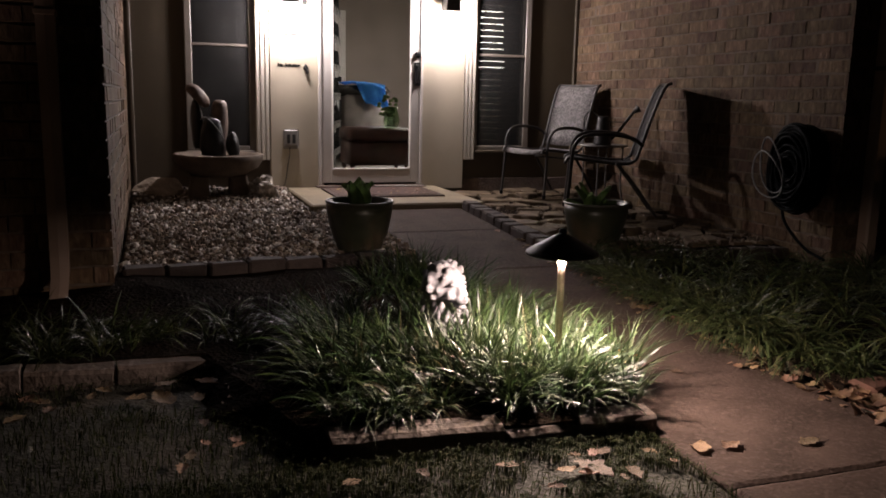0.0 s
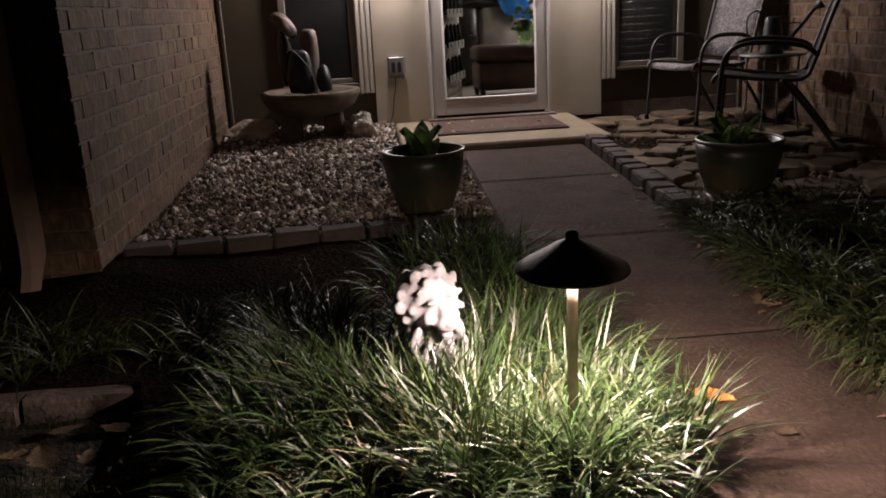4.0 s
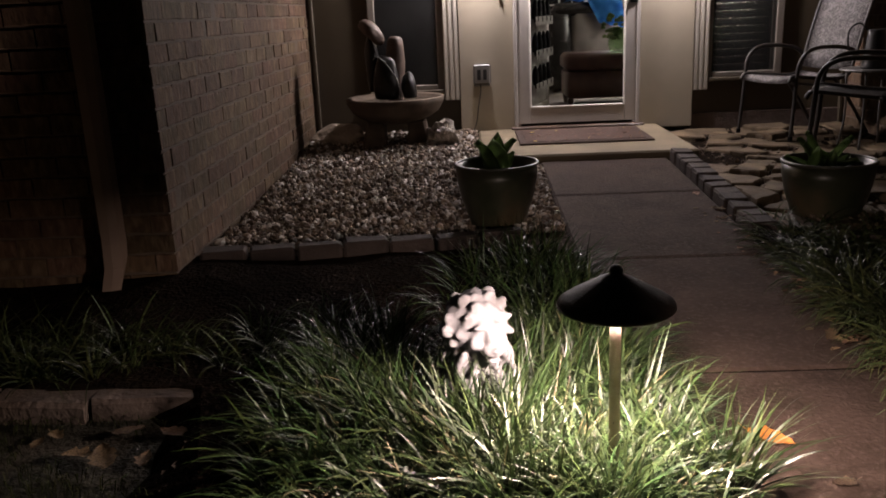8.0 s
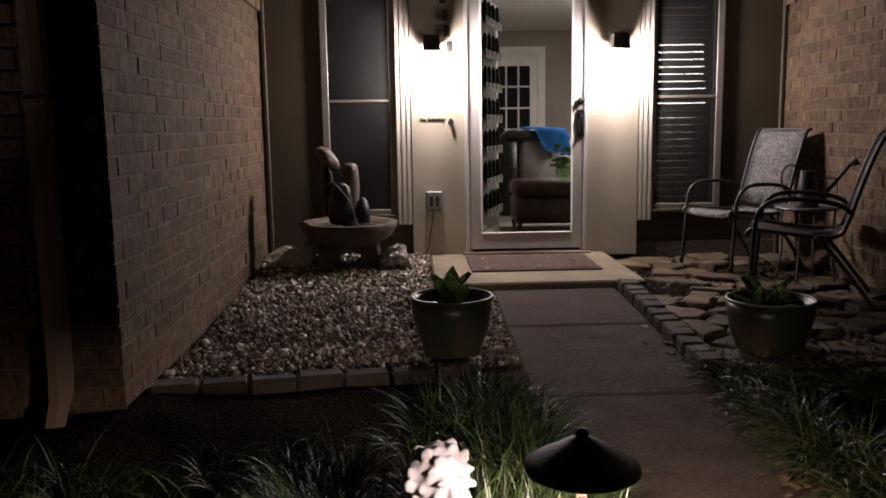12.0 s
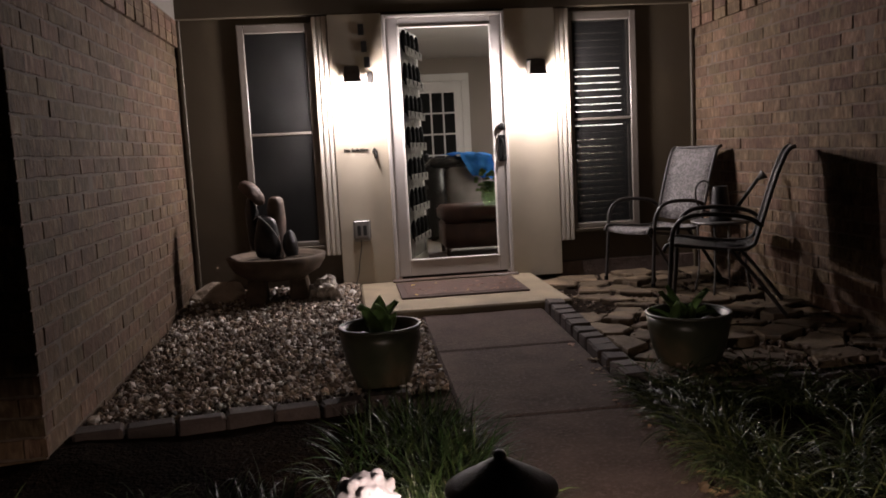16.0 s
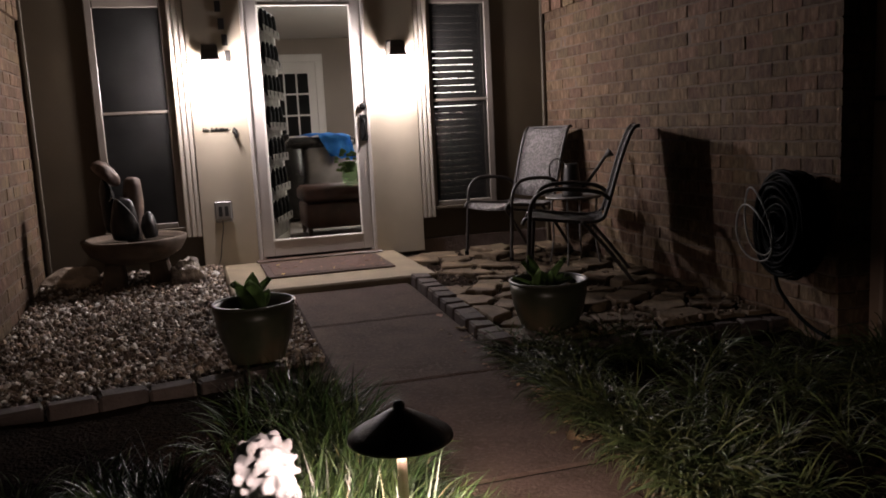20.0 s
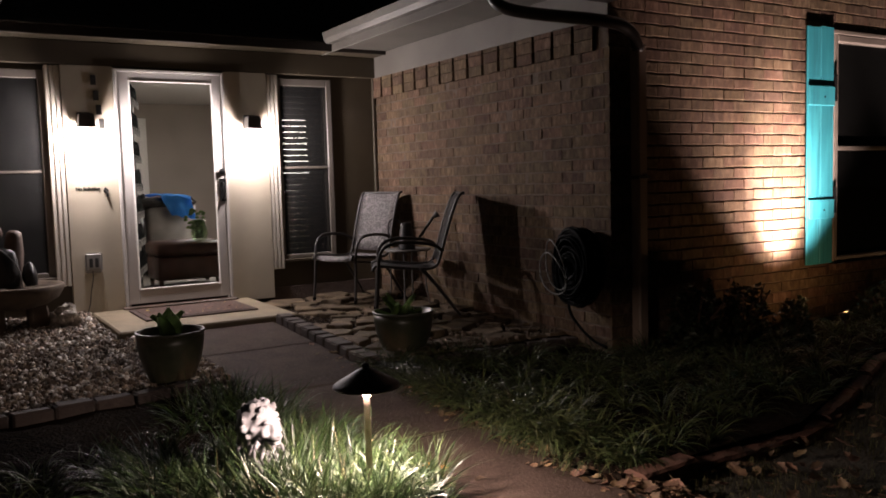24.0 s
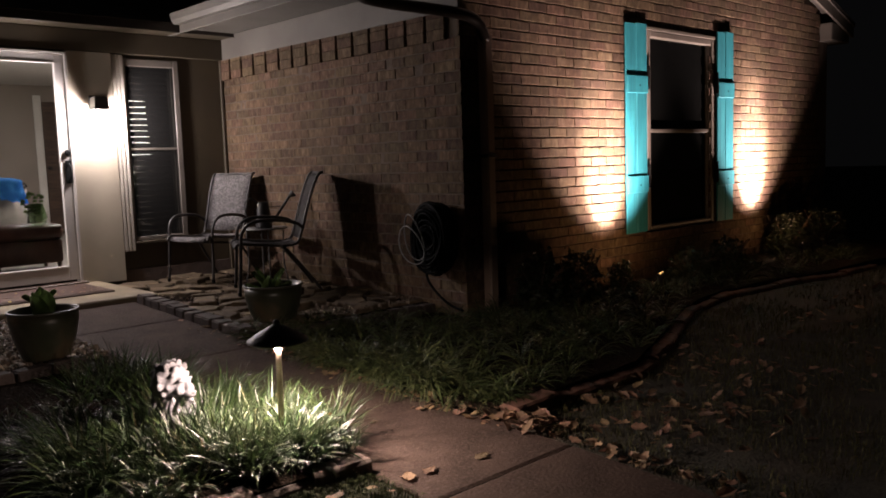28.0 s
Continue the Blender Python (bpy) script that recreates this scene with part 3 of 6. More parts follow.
def brick_wall(wall, m, width, z0, z1, near, holes=(), inset=0.0, top=None, uneven=0.0015):
    """Bricks under a wall object. m takes (along, out, up) to the world; near picks the stretch whose bricks are parts of their own."""
    rng = random.Random(round(width * 1000))
    verts, faces, count = [], [], 0
    rows = int(round((z1 - z0) / COURSE))
    for r in range(rows):
        z, u = z0 + (r + 0.5) * COURSE, -(LENGTH / 2 if r % 2 else 0)
        while u < width - 0.02:
            a, b = max(u, 0), min(u + LENGTH, width)
            u += LENGTH
            if b - a < 0.05 or any(h[0] < (a + b) / 2 < h[1] and h[2] < z < h[3] for h in holes) or (top and z > top((a + b) / 2)):
                continue
            size = LENGTH if b - a > 0.2 else LENGTH / 2
            me = BRICKS[size][rng.randrange(6)]
            local = m @ Matrix.Translation(((a + b) / 2, inset + rng.uniform(-uneven, uneven), z)) @ pose(0, 0, 0, rng.uniform(-0.4, 0.4), rng.uniform(-0.25, 0.25), rng.gauss(0, 280 * uneven)) @ Matrix.Diagonal(((b - a - 0.007) / (size - 0.009), 1, 1, 1))
            if count < 290 and near(a, z):
                share("brick", me, wall, local)
                count += 1
            else:
                base = len(verts)
                verts += [tuple(local @ v.co) for v in me.vertices]
                faces += [[base + i for i in p.vertices] for p in me.polygons]
    me = bpy.data.meshes.new("far_bricks")
    me.from_pydata(verts, [], faces)
    me.materials.append(BRICK_STUFF)
    ob = new("far_bricks", me)
    ob.parent = wall
    tagged(ob, kind="stuff")


def wall_box(name, bms, label, material=MORTAR):
    return tagged(part(name, bms, material), label, "wall", kind="structure")


wall_left = wall_box("wall_left", block(X0 - 0.25, X0 - 0.012, YL + 0.014, 8.2, -0.3, EAVE), "tan brick side wall of the courtyard")
wall_left_front = wall_box("wall_left_front", block(-7.5, X0 - 0.25, YL + 0.012, YL + 0.25, -0.3, EAVE), "brown brick front wall of the wing at night")
box_r = block(X1 + 0.012, X1 + 0.25, YF + 0.014, 8.2, -0.3, EAVE)
wall_right = wall_box("wall_right", box_r, "tan brick side wall behind the patio chairs")
GX0, GX1 = X1, 10.40
WIN = (6.48, 7.73, 0.50, 2.39)
PEAK_X = 7.10
def gable(x):
    return min(EAVE + 0.10 + 0.41 * (x - GX0), 2.95 + 0.30 * (GX1 - x))


bm = bmesh.new()
for x0, x1, z0, z1 in ((GX0 + 0.25, WIN[0], -0.3, EAVE + 0.1), (WIN[1], GX1, -0.3, EAVE + 0.1), (WIN[0], WIN[1], -0.3, WIN[2]), (WIN[0], WIN[1], WIN[3], EAVE + 0.1)):
    box(bm, x0, x1, YF + 0.012, YF + 0.25, z0, z1)
tri = [bm.verts.new(p) for y in (YF + 0.012, YF + 0.25) for p in ((GX0, y, EAVE + 0.101), (GX1, y, EAVE + 0.101), (GX1, y, 2.95), (PEAK_X, y, gable(PEAK_X)))]
bm.faces.new(tri[:4])
bm.faces.new(tri[7:3:-1])
for i in range(4):
    bm.faces.new((tri[i], tri[(i + 1) % 4], tri[4 + (i + 1) % 4], tri[4 + i]))
wall_right_front = wall_box("wall_right_front", bm, "brown brick gable wall lit by ground spotlights")
tagged(part("wall_far", block(GX1, GX1 + 0.25, YF + 0.014, 16, -0.3, EAVE), MORTAR), "unlit end wall of the wing", "wall", kind="structure")

# ---- back wall, built round its openings ----
LW, RW = (0.375, 0.885, 0.575, 2.24), (2.955, 3.475, 0.58, 2.255)
DOOR = (1.455, 2.415, 0.235, 2.32)
bm = bmesh.new()
for x0, x1, z0, z1 in ((X0 - 0.012, LW[0], -0.2, 2.62), (LW[0], LW[1], -0.2, LW[2]), (LW[0], LW[1], LW[3], 2.62), (LW[1], DOOR[0], -0.2, 2.62),
                       (DOOR[0], DOOR[1], -0.2, 0.22), (DOOR[0], DOOR[1], DOOR[3], 2.62), (DOOR[1], RW[0], -0.2, 2.62), (RW[0], RW[1], -0.2, RW[2]),
                       (RW[0], RW[1], RW[3], 2.62), (RW[1], X1 + 0.012, -0.2, 2.62)):
    box(bm, x0, x1, YB, YB + 0.16, z0, z1)
wall_back = tagged(part("wall_back", bm, SIDING), "tan painted entrance wall with door and two windows", "wall", kind="structure")
for x0, x1 in ((1.035, DOOR[0] - 0.002), (DOOR[1] + 0.002, 2.825)):
    part("entrance_panel", block(x0, x1, YB - 0.075, YB - 0.001, 0.20, 2.336, 0.004), PANEL, wall_back)
part("entrance_head", block(X0 + 0.013, X1 - 0.013, YB - 0.074, YB - 0.002, 2.338, 2.535, 0.003), SIDING, wall_back)
for x0, step in ((0.915, 1), (2.945, -1)):
    for k, (w, deep) in enumerate(((0.0385, 0.058), (0.0385, 0.064), (0.0385, 0.069))):
        a = x0 + step * (k * 0.039)
        part("fluted_trim", block(min(a, a + step * w), max(a, a + step * w), YB - deep, YB - 0.001, 0.47, 2.33, 0.008), CREAM, wall_back)
for x in (X0 + 0.012, X1 - 0.03):
    tagged(part("trim", block(x, x + 0.03, YB - 0.03, YB - 0.001, 0.1, 2.5, 0.006), SIDING), "tan corner bead beside the brick", "trim", kind="structure")
tagged(part("baseboard", block(2.83, X1 - 0.005, YB - 0.02, YB - 0.001, 0.1, 0.29, 0.004), EDGESTONE), "dark brown foundation strip below the window", "baseboard", kind="structure")

# ---- eaves, roofs, gutters ----
def roof(name, verts, label):
    bm = bmesh.new()
    vs = [bm.verts.new(v) for v in verts]
    f = bm.faces.new(vs)
    bm.normal_update()
    bmesh.ops.solidify(bm, geom=[f], thickness=0.05)
    return tagged(part(name, bm, SHINGLE), label, "roof", kind="structure")


roof("roof_back", [(-8, 7.36, 2.62), (12, 7.36, 2.62), (12, 13, 5.2), (-8, 13, 5.2)], "dark shingled main roof against the night sky")
roof("roof_right", [(3.40, 3.85, 2.70), (PEAK_X, 3.85, gable(PEAK_X) + 0.08), (PEAK_X, 9, gable(PEAK_X) + 0.08), (3.40, 9, 2.70)], "dark shingled wing roof")
roof("roof_right", [(GX1 + 0.60, 4.0, 2.82), (GX1 + 0.60, 9, 2.82), (PEAK_X, 9, gable(PEAK_X) + 0.08), (PEAK_X, 4.0, gable(PEAK_X) + 0.08)], "dark shingled wing roof")
roof("roof_left", [(0.48, 3.85, 2.70), (0.48, 9, 2.70), (-3.6, 9, 4.6), (-3.6, 3.85, 4.6)], "dark shingled wing roof")
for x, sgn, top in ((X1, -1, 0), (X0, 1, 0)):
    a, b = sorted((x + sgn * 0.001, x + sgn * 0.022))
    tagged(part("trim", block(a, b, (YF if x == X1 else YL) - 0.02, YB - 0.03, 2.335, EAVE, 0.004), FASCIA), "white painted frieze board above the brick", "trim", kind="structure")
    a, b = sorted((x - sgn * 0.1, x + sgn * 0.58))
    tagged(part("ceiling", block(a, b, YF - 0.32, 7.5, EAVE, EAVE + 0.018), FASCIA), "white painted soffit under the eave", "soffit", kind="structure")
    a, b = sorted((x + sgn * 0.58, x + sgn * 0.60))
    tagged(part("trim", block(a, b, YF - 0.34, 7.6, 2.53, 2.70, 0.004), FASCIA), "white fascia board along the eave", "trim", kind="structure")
    a, b = sorted((x + sgn * 0.605, x + sgn * 0.70))
    bm = bmesh.new()
    inner = x + sgn * 0.604
    prof = [(0, 2.60), (0.06, 2.60), (0.085, 2.64), (0.10, 2.70), (0.092, 2.70), (0.078, 2.645), (0.055, 2.606), (0, 2.606)]
    rows = [[bm.verts.new((inner + sgn * u, y, z)) for u, z in prof] for y in (4.62, 7.34)]
    for i in range(len(prof)):
        bm.faces.new((rows[0][i], rows[0][(i + 1) % 8], rows[1][(i + 1) % 8], rows[1][i]))
    bm.faces.new(rows[0])
    bm.faces.new(rows[1][::-1])
    bmesh.ops.recalc_face_normals(bm, faces=bm.faces)
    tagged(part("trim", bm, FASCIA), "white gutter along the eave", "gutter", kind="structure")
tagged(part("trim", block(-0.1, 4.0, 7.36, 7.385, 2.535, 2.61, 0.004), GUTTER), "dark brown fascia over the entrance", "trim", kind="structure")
tagged(part("ceiling", block(-0.1, 3.99, 7.39, 7.688, 2.54, 2.555), SIDING), "narrow tan soffit over the entrance", "soffit", kind="structure")
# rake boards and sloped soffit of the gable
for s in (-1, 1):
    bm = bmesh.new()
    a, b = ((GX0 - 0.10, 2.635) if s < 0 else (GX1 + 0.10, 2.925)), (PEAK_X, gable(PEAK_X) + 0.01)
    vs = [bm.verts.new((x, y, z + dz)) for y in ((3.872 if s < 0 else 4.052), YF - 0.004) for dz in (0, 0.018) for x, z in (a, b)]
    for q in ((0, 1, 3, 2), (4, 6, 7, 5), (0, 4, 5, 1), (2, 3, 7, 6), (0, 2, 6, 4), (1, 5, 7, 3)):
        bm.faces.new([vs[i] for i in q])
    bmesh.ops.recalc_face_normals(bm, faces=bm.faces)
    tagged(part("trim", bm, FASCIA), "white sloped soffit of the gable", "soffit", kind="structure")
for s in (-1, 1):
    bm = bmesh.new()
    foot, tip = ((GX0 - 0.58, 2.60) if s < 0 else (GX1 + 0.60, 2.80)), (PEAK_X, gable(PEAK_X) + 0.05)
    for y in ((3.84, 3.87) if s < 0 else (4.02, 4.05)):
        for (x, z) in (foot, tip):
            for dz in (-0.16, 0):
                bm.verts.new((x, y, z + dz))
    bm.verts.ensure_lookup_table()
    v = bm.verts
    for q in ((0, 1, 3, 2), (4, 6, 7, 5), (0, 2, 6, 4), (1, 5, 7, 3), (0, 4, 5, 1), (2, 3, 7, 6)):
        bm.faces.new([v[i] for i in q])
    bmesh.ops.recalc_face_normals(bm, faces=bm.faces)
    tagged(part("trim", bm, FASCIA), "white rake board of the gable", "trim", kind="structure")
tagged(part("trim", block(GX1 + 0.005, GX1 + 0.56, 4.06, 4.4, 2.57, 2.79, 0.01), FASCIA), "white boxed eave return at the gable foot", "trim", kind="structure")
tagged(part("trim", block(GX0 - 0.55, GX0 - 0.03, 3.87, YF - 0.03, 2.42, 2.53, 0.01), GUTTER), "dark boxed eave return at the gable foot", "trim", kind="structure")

# ================= things =================
# ---- front door: storm door, open inner leaf ----
door_1 = thing("door_1", "white full-glass storm door, closed", "door", kind="structure")
x0, x1, z0, z1 = DOOR
Y = YB - 0.05
bm = bmesh.new()
for a, b, c, d in ((x0, x0 + 0.024, z0, z1), (x1 - 0.024, x1, z0, z1), (x0 + 0.024, x1 - 0.024, z1 - 0.024, z1)):
    box(bm, a, b, Y - 0.040, Y + 0.10, c, d, 0.004)
part("door_frame", bm, DOORWHITE, door_1, "off-white painted door frame")
gx0, gx1, gz0, gz1 = 1.575, 2.305, 0.385, 2.225
bm = bmesh.new()
for a, b, c, d in ((x0 + 0.027, gx0, z0 + 0.03, z1 - 0.027), (gx1, x1 - 0.027, z0 + 0.03, z1 - 0.027), (gx0, gx1, gz1, z1 - 0.027), (gx0, gx1, z0 + 0.03, gz0)):
    box(bm, a, b, Y - 0.03, Y, c, d, 0.004)
leaf = part("door_leaf", bm, DOORWHITE, door_1)
bm = bmesh.new()
for a, b, c, d in ((gx0, gx0 + 0.012, gz0, gz1), (gx1 - 0.012, gx1, gz0, gz1), (gx0 + 0.012, gx1 - 0.012, gz1 - 0.012, gz1), (gx0 + 0.012, gx1 - 0.012, gz0, gz0 + 0.012)):
    box(bm, a, b, Y - 0.036, Y - 0.018, c, d, 0.003)
part("glazing_bead", bm, WHITE, leaf)
pane = part("pane", block(gx0 + 0.005, gx1 - 0.005, Y - 0.014, Y - 0.010, gz0 + 0.005, gz1 - 0.005), DOORPANE, leaf, "clear storm door glass")
pane.visible_shadow = False
part("bottom_sweep", block(x0 + 0.05, x1 - 0.05, Y - 0.025, Y - 0.005, z0 + 0.004, z0 + 0.03), BLACK, door_1)
part("threshold", block(x0 - 0.03, x1 + 0.03, Y - 0.10, Y + 0.12, 0.226, 0.246, 0.006), WALNUT, door_1, "dark worn threshold")
handle = part("handle", lathe([(0.005, 0), (0.026, 0.002), (0.028, 0.012), (0.018, 0.02), (0.012, 0.045), (0.002, 0.046)], 16), BLACK, door_1, "black deadbolt")
handle.matrix_world = pose(2.362, Y - 0.03, 1.42, 90)
plate_ = part("backplate", block(2.334, 2.390, Y - 0.040, Y - 0.029, 1.145, 1.355, 0.006), BLACK, door_1, "black handle plate")
part("grip", tube(bend([(2.362, Y - 0.04, 1.32), (2.362, Y - 0.075, 1.30), (2.362, Y - 0.08, 1.25), (2.362, Y - 0.07, 1.19), (2.362, Y - 0.04, 1.175)]), 0.008), BLACK, plate_, "black pull handle", smooth=True)

INNER = Matrix.Translation((1.56, 7.87, 0.255)) @ pose(0, 0, 0, 0, 0, 73)
inner = thing("front_door", "white entry door swung open into the room", "door", INNER)
part("door_leaf", block(0, 0.82, -0.022, 0.022, 0, 2.03, 0.003), WHITE, inner)
part("knob", lathe([(0.004, 0), (0.025, 0.003), (0.012, 0.02), (0.03, 0.045), (0.02, 0.065), (0.002, 0.068)], 16), BLACKMETAL, inner).matrix_local = pose(0.76, -0.022, 0.95, 90)
caddy = thing("shoe_organizer", "white cloth shoe organizer greyed for shade, on the open door", "shoe organizer", INNER)
part("sheet", block(0.05, 0.72, -0.027, -0.0235, 0.10, 1.98, 0.001), CANVAS, caddy)
for r in range(7):
    part("pocket_band", block(0.05, 0.72, -0.080, -0.076, 0.22 + r * 0.262, 0.29 + r * 0.262, 0.002), CANVAS, caddy)
    for c in range(4):
        bm = bmesh.new()
        boulder(bm, (0, 0, 0), (0.046, 0.024, 0.105), r * 4.1 + c, 0.16, 2)
        boulder(bm, (0, -0.012, -0.06), (0.036, 0.020, 0.045), r * 3.7 + c, 0.16, 2)
        shoe = tagged(part("shoe", bm, BLACK, smooth=True), "dark shoe standing in the hanging organizer", "shoe", "shoes on the open door")
        shoe.matrix_world = INNER @ pose(0.135 + c * 0.165, -0.052, 0.33 + r * 0.262, 0, (r * 5 + c * 3) % 7 - 3, 0)

# ---- windows ----
def sash_window(name, opening, label, screen):
    x0, x1, z0, z1 = opening
    w = thing(name, label, "window", kind="structure")
    y = YB
    bm = bmesh.new()
    for a, b, c, d in ((x0 - 0.035, x0 + 0.022, z0 - 0.02, z1 + 0.05), (x1 - 0.022, x1 + 0.035, z0 - 0.02, z1 + 0.05), (x0 + 0.022, x1 - 0.022, z1 - 0.022, z1 + 0.05), (x0 + 0.022, x1 - 0.022, z0 - 0.02, z0 + 0.02)):
        box(bm, a, b, y - 0.028, y + 0.05, c, d, 0.006)
    part("window_frame", bm, FRAME, w)
    part("window_sill", block(x0 - 0.05, x1 + 0.05, y - 0.05, y - 0.002, z0 - 0.05, z0 - 0.021, 0.006), SIDING, w)
    mid = 1.445
    bm = bmesh.new()
    for lo, hi, dy in ((z0 + 0.02, mid, 0.018), (mid, z1 - 0.022, 0.006)):
        for a, b, c, d in ((x0 + 0.022, x0 + 0.040, lo, hi), (x1 - 0.040, x1 - 0.022, lo, hi)):
            box(bm, a, b, y - 0.012 + dy, y + 0.012 + dy, c, d, 0.003)
    sash = part("sash", bm, FRAME, w)
    part("meeting_rail", block(x0 + 0.0225, x1 - 0.0225, y - 0.027, y + 0.022, mid - 0.011, mid + 0.011, 0.003), FRAME, w)
    for lo, hi, dy in ((z0 + 0.02, mid - 0.012, 0.020), (mid + 0.012, z1 - 0.022, 0.008)):
        p = part("pane", block(x0 + 0.036, x1 - 0.036, y - 0.002 + dy, y + 0.001 + dy, lo, hi), PANE, sash)
        p.visible_shadow = False
    if screen:
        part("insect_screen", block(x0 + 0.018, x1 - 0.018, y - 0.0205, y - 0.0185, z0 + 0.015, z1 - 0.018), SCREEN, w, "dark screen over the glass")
    else:
        part("insect_screen", block(x0 + 0.018, x1 - 0.018, y - 0.0205, y - 0.0185, z0 + 0.015, z1 - 0.018), GAUZE, w, "fine grey mesh over the blinds")
    return w


sash_window("window_1", LW, "narrow dark sash window with off-white frame", True)
right_window = sash_window("window_2", RW, "narrow sash window with closed horizontal blinds", False)
blinds = thing("window_blinds", "horizontal slat blinds coloured near black, nearly closed", "blinds")
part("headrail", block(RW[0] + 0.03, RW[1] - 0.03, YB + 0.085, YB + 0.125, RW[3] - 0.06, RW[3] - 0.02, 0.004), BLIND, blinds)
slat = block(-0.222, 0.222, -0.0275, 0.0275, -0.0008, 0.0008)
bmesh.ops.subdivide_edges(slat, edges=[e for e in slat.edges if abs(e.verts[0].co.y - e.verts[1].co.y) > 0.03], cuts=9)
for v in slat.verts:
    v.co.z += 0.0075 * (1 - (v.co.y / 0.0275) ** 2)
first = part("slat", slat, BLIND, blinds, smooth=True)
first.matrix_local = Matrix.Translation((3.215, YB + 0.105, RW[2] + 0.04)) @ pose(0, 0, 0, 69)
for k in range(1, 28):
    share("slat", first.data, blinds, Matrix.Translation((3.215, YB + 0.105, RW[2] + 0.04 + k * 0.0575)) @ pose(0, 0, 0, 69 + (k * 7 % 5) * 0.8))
for x in (3.07, 3.38):
    part("cord", tube([(x, YB + 0.08, RW[3] - 0.05), (x, YB + 0.08, RW[2] + 0.03)], 0.0015, 5), BLIND, blinds)

# ---- wall lanterns ----
def lantern(x):
    t = thing("wall_lantern", "black metal wall lantern, lit, beside the door", "wall lamp", Matrix.Translation((x, LANTERN_Y, 0)), "lanterns beside the door")
    back = YB - 0.075 - LANTERN_Y
    part("backplate", block(-0.055, 0.055, back - 0.016, back - 0.001, 1.66, 1.94, 0.006), BLACKMETAL, t)
    part("bracket", tube(bend([(0, back - 0.01, 1.86), (0, back - 0.05, 1.885), (0, -0.02, 1.88), (0, 0, 1.86)]), 0.009), BLACKMETAL, t, smooth=True)
    bm = bmesh.new()
    ring = []
    for w, z in ((0.072, 1.800), (0.078, 1.806), (0.066, 1.818), (0.056, 1.915), (0.034, 1.926)):
        ring.append([bm.verts.new((sx * w, sy * w, z)) for sx, sy in ((-1, -1), (1, -1), (1, 1), (-1, 1))])
    for a, b in zip(ring, ring[1:]):
        for i in range(4):
            bm.faces.new((a[i], a[(i + 1) % 4], b[(i + 1) % 4], b[i]))
    bm.faces.new(ring[-1])
    bm.faces.new(ring[0][::-1])
    # Cap gets paler ZINC than the frame, in place of light bouncing onto it.
    part("cap", bm, ZINC, t, "metal cap coloured paler for bounced light")
    for sx, sy in ((-1, -1), (1, -1), (1, 1), (-1, 1)):
        part("corner_bar", tube([(sx * 0.066, sy * 0.066, 1.802), (sx * 0.048, sy * 0.048, 1.545)], 0.0035, 6), BLACKMETAL, t)
    bm = bmesh.new()
    for k in range(4):
        box(bm, *((-0.051, 0.051, -0.051, -0.046) if k == 0 else (-0.051, 0.051, 0.046, 0.051) if k == 1 else (-0.051, -0.046, -0.046, 0.046) if k == 2 else (0.046, 0.051, -0.046, 0.046)), 1.54, 1.549)
    part("bottom_ring", bm, BLACKMETAL, t)
    for k, (ax, ay) in enumerate(((0, -1), (1, 0), (0, 1), (-1, 0))):
        bm = bmesh.new()
        q = [(-0.061, 1.80), (0.061, 1.80), (0.044, 1.55), (-0.044, 1.55)]
        vs = [bm.verts.new((u if ay else ax * (0.064 if z > 1.7 else 0.0475), ay * (0.064 if z > 1.7 else 0.0475) if ay else u, z)) for u, z in q]
        bm.faces.new(vs)
        bmesh.ops.solidify(bm, geom=bm.faces[:], thickness=0.002)
        p = part("pane", bm, FROST, t, "frosted glowing glass")
        p.visible_shadow = False
    socket = part("socket", lathe([(0.016, 0.06), (0.016, 0.085)], 12, at=(0, 0, LANTERN_Z)), BLACKMETAL, t)
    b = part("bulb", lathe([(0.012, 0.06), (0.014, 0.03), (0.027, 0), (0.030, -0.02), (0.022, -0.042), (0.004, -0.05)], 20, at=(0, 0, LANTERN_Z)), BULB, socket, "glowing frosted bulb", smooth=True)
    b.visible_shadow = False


for x in LANTERN_X:
    lantern(x)

# ---- small things on the entrance wall ----
PY = YB - 0.076
for k, (x, z) in enumerate(((1.292, 2.215), (1.308, 2.085), (1.325, 1.965), (1.340, 1.845))):
    tagged(part("wall_bar", block(x - 0.022, x + 0.022, PY - 0.005, PY - 0.001, z - 0.042, z + 0.042, 0.0015), BLACKMETAL), "black metal bar on the painted wall", "wall plaque", "bars on the wall")
text = bpy.data.curves.new("lettering", "FONT")
text.body, text.size, text.extrude, text.align_x = "No Soliciting", 0.037, 0.0008, "CENTER"
text.offset = 0.0019
lettering = new("lettering", text)
lettering.matrix_world = pose(1.20, PY - 0.0030, 1.28, 90)
bpy.context.view_layer.update()
me = bpy.data.meshes.new_from_object(lettering.evaluated_get(bpy.context.evaluated_depsgraph_get()))
bpy.data.objects.remove(lettering)
me.materials.append(BLACK)
tagged(new("wall_sign", me), "small black lettering fixed to the pale wall", "sign").matrix_world = pose(1.20, PY - 0.0012, 1.28, 90)
knocker = thing("wall_hook", "small dark cast metal hook on the wall", "hook", Matrix.Translation((1.345, PY - 0.001, 1.26)))
part("plate", lathe([(0.002, 0), (0.022, 0.001), (0.02, 0.008), (0.002, 0.01)], 14), BLACKMETAL, knocker).matrix_local = pose(0, 0, 0.012, 90)
part("hook", tube(bend([(0, -0.006, 0.04), (-0.010, -0.010, 0.02), (0.002, -0.012, 0.0), (0.010, -0.011, -0.022), (0.004, -0.009, -0.038)]), 0.009), BLACKMETAL, knocker, smooth=True)

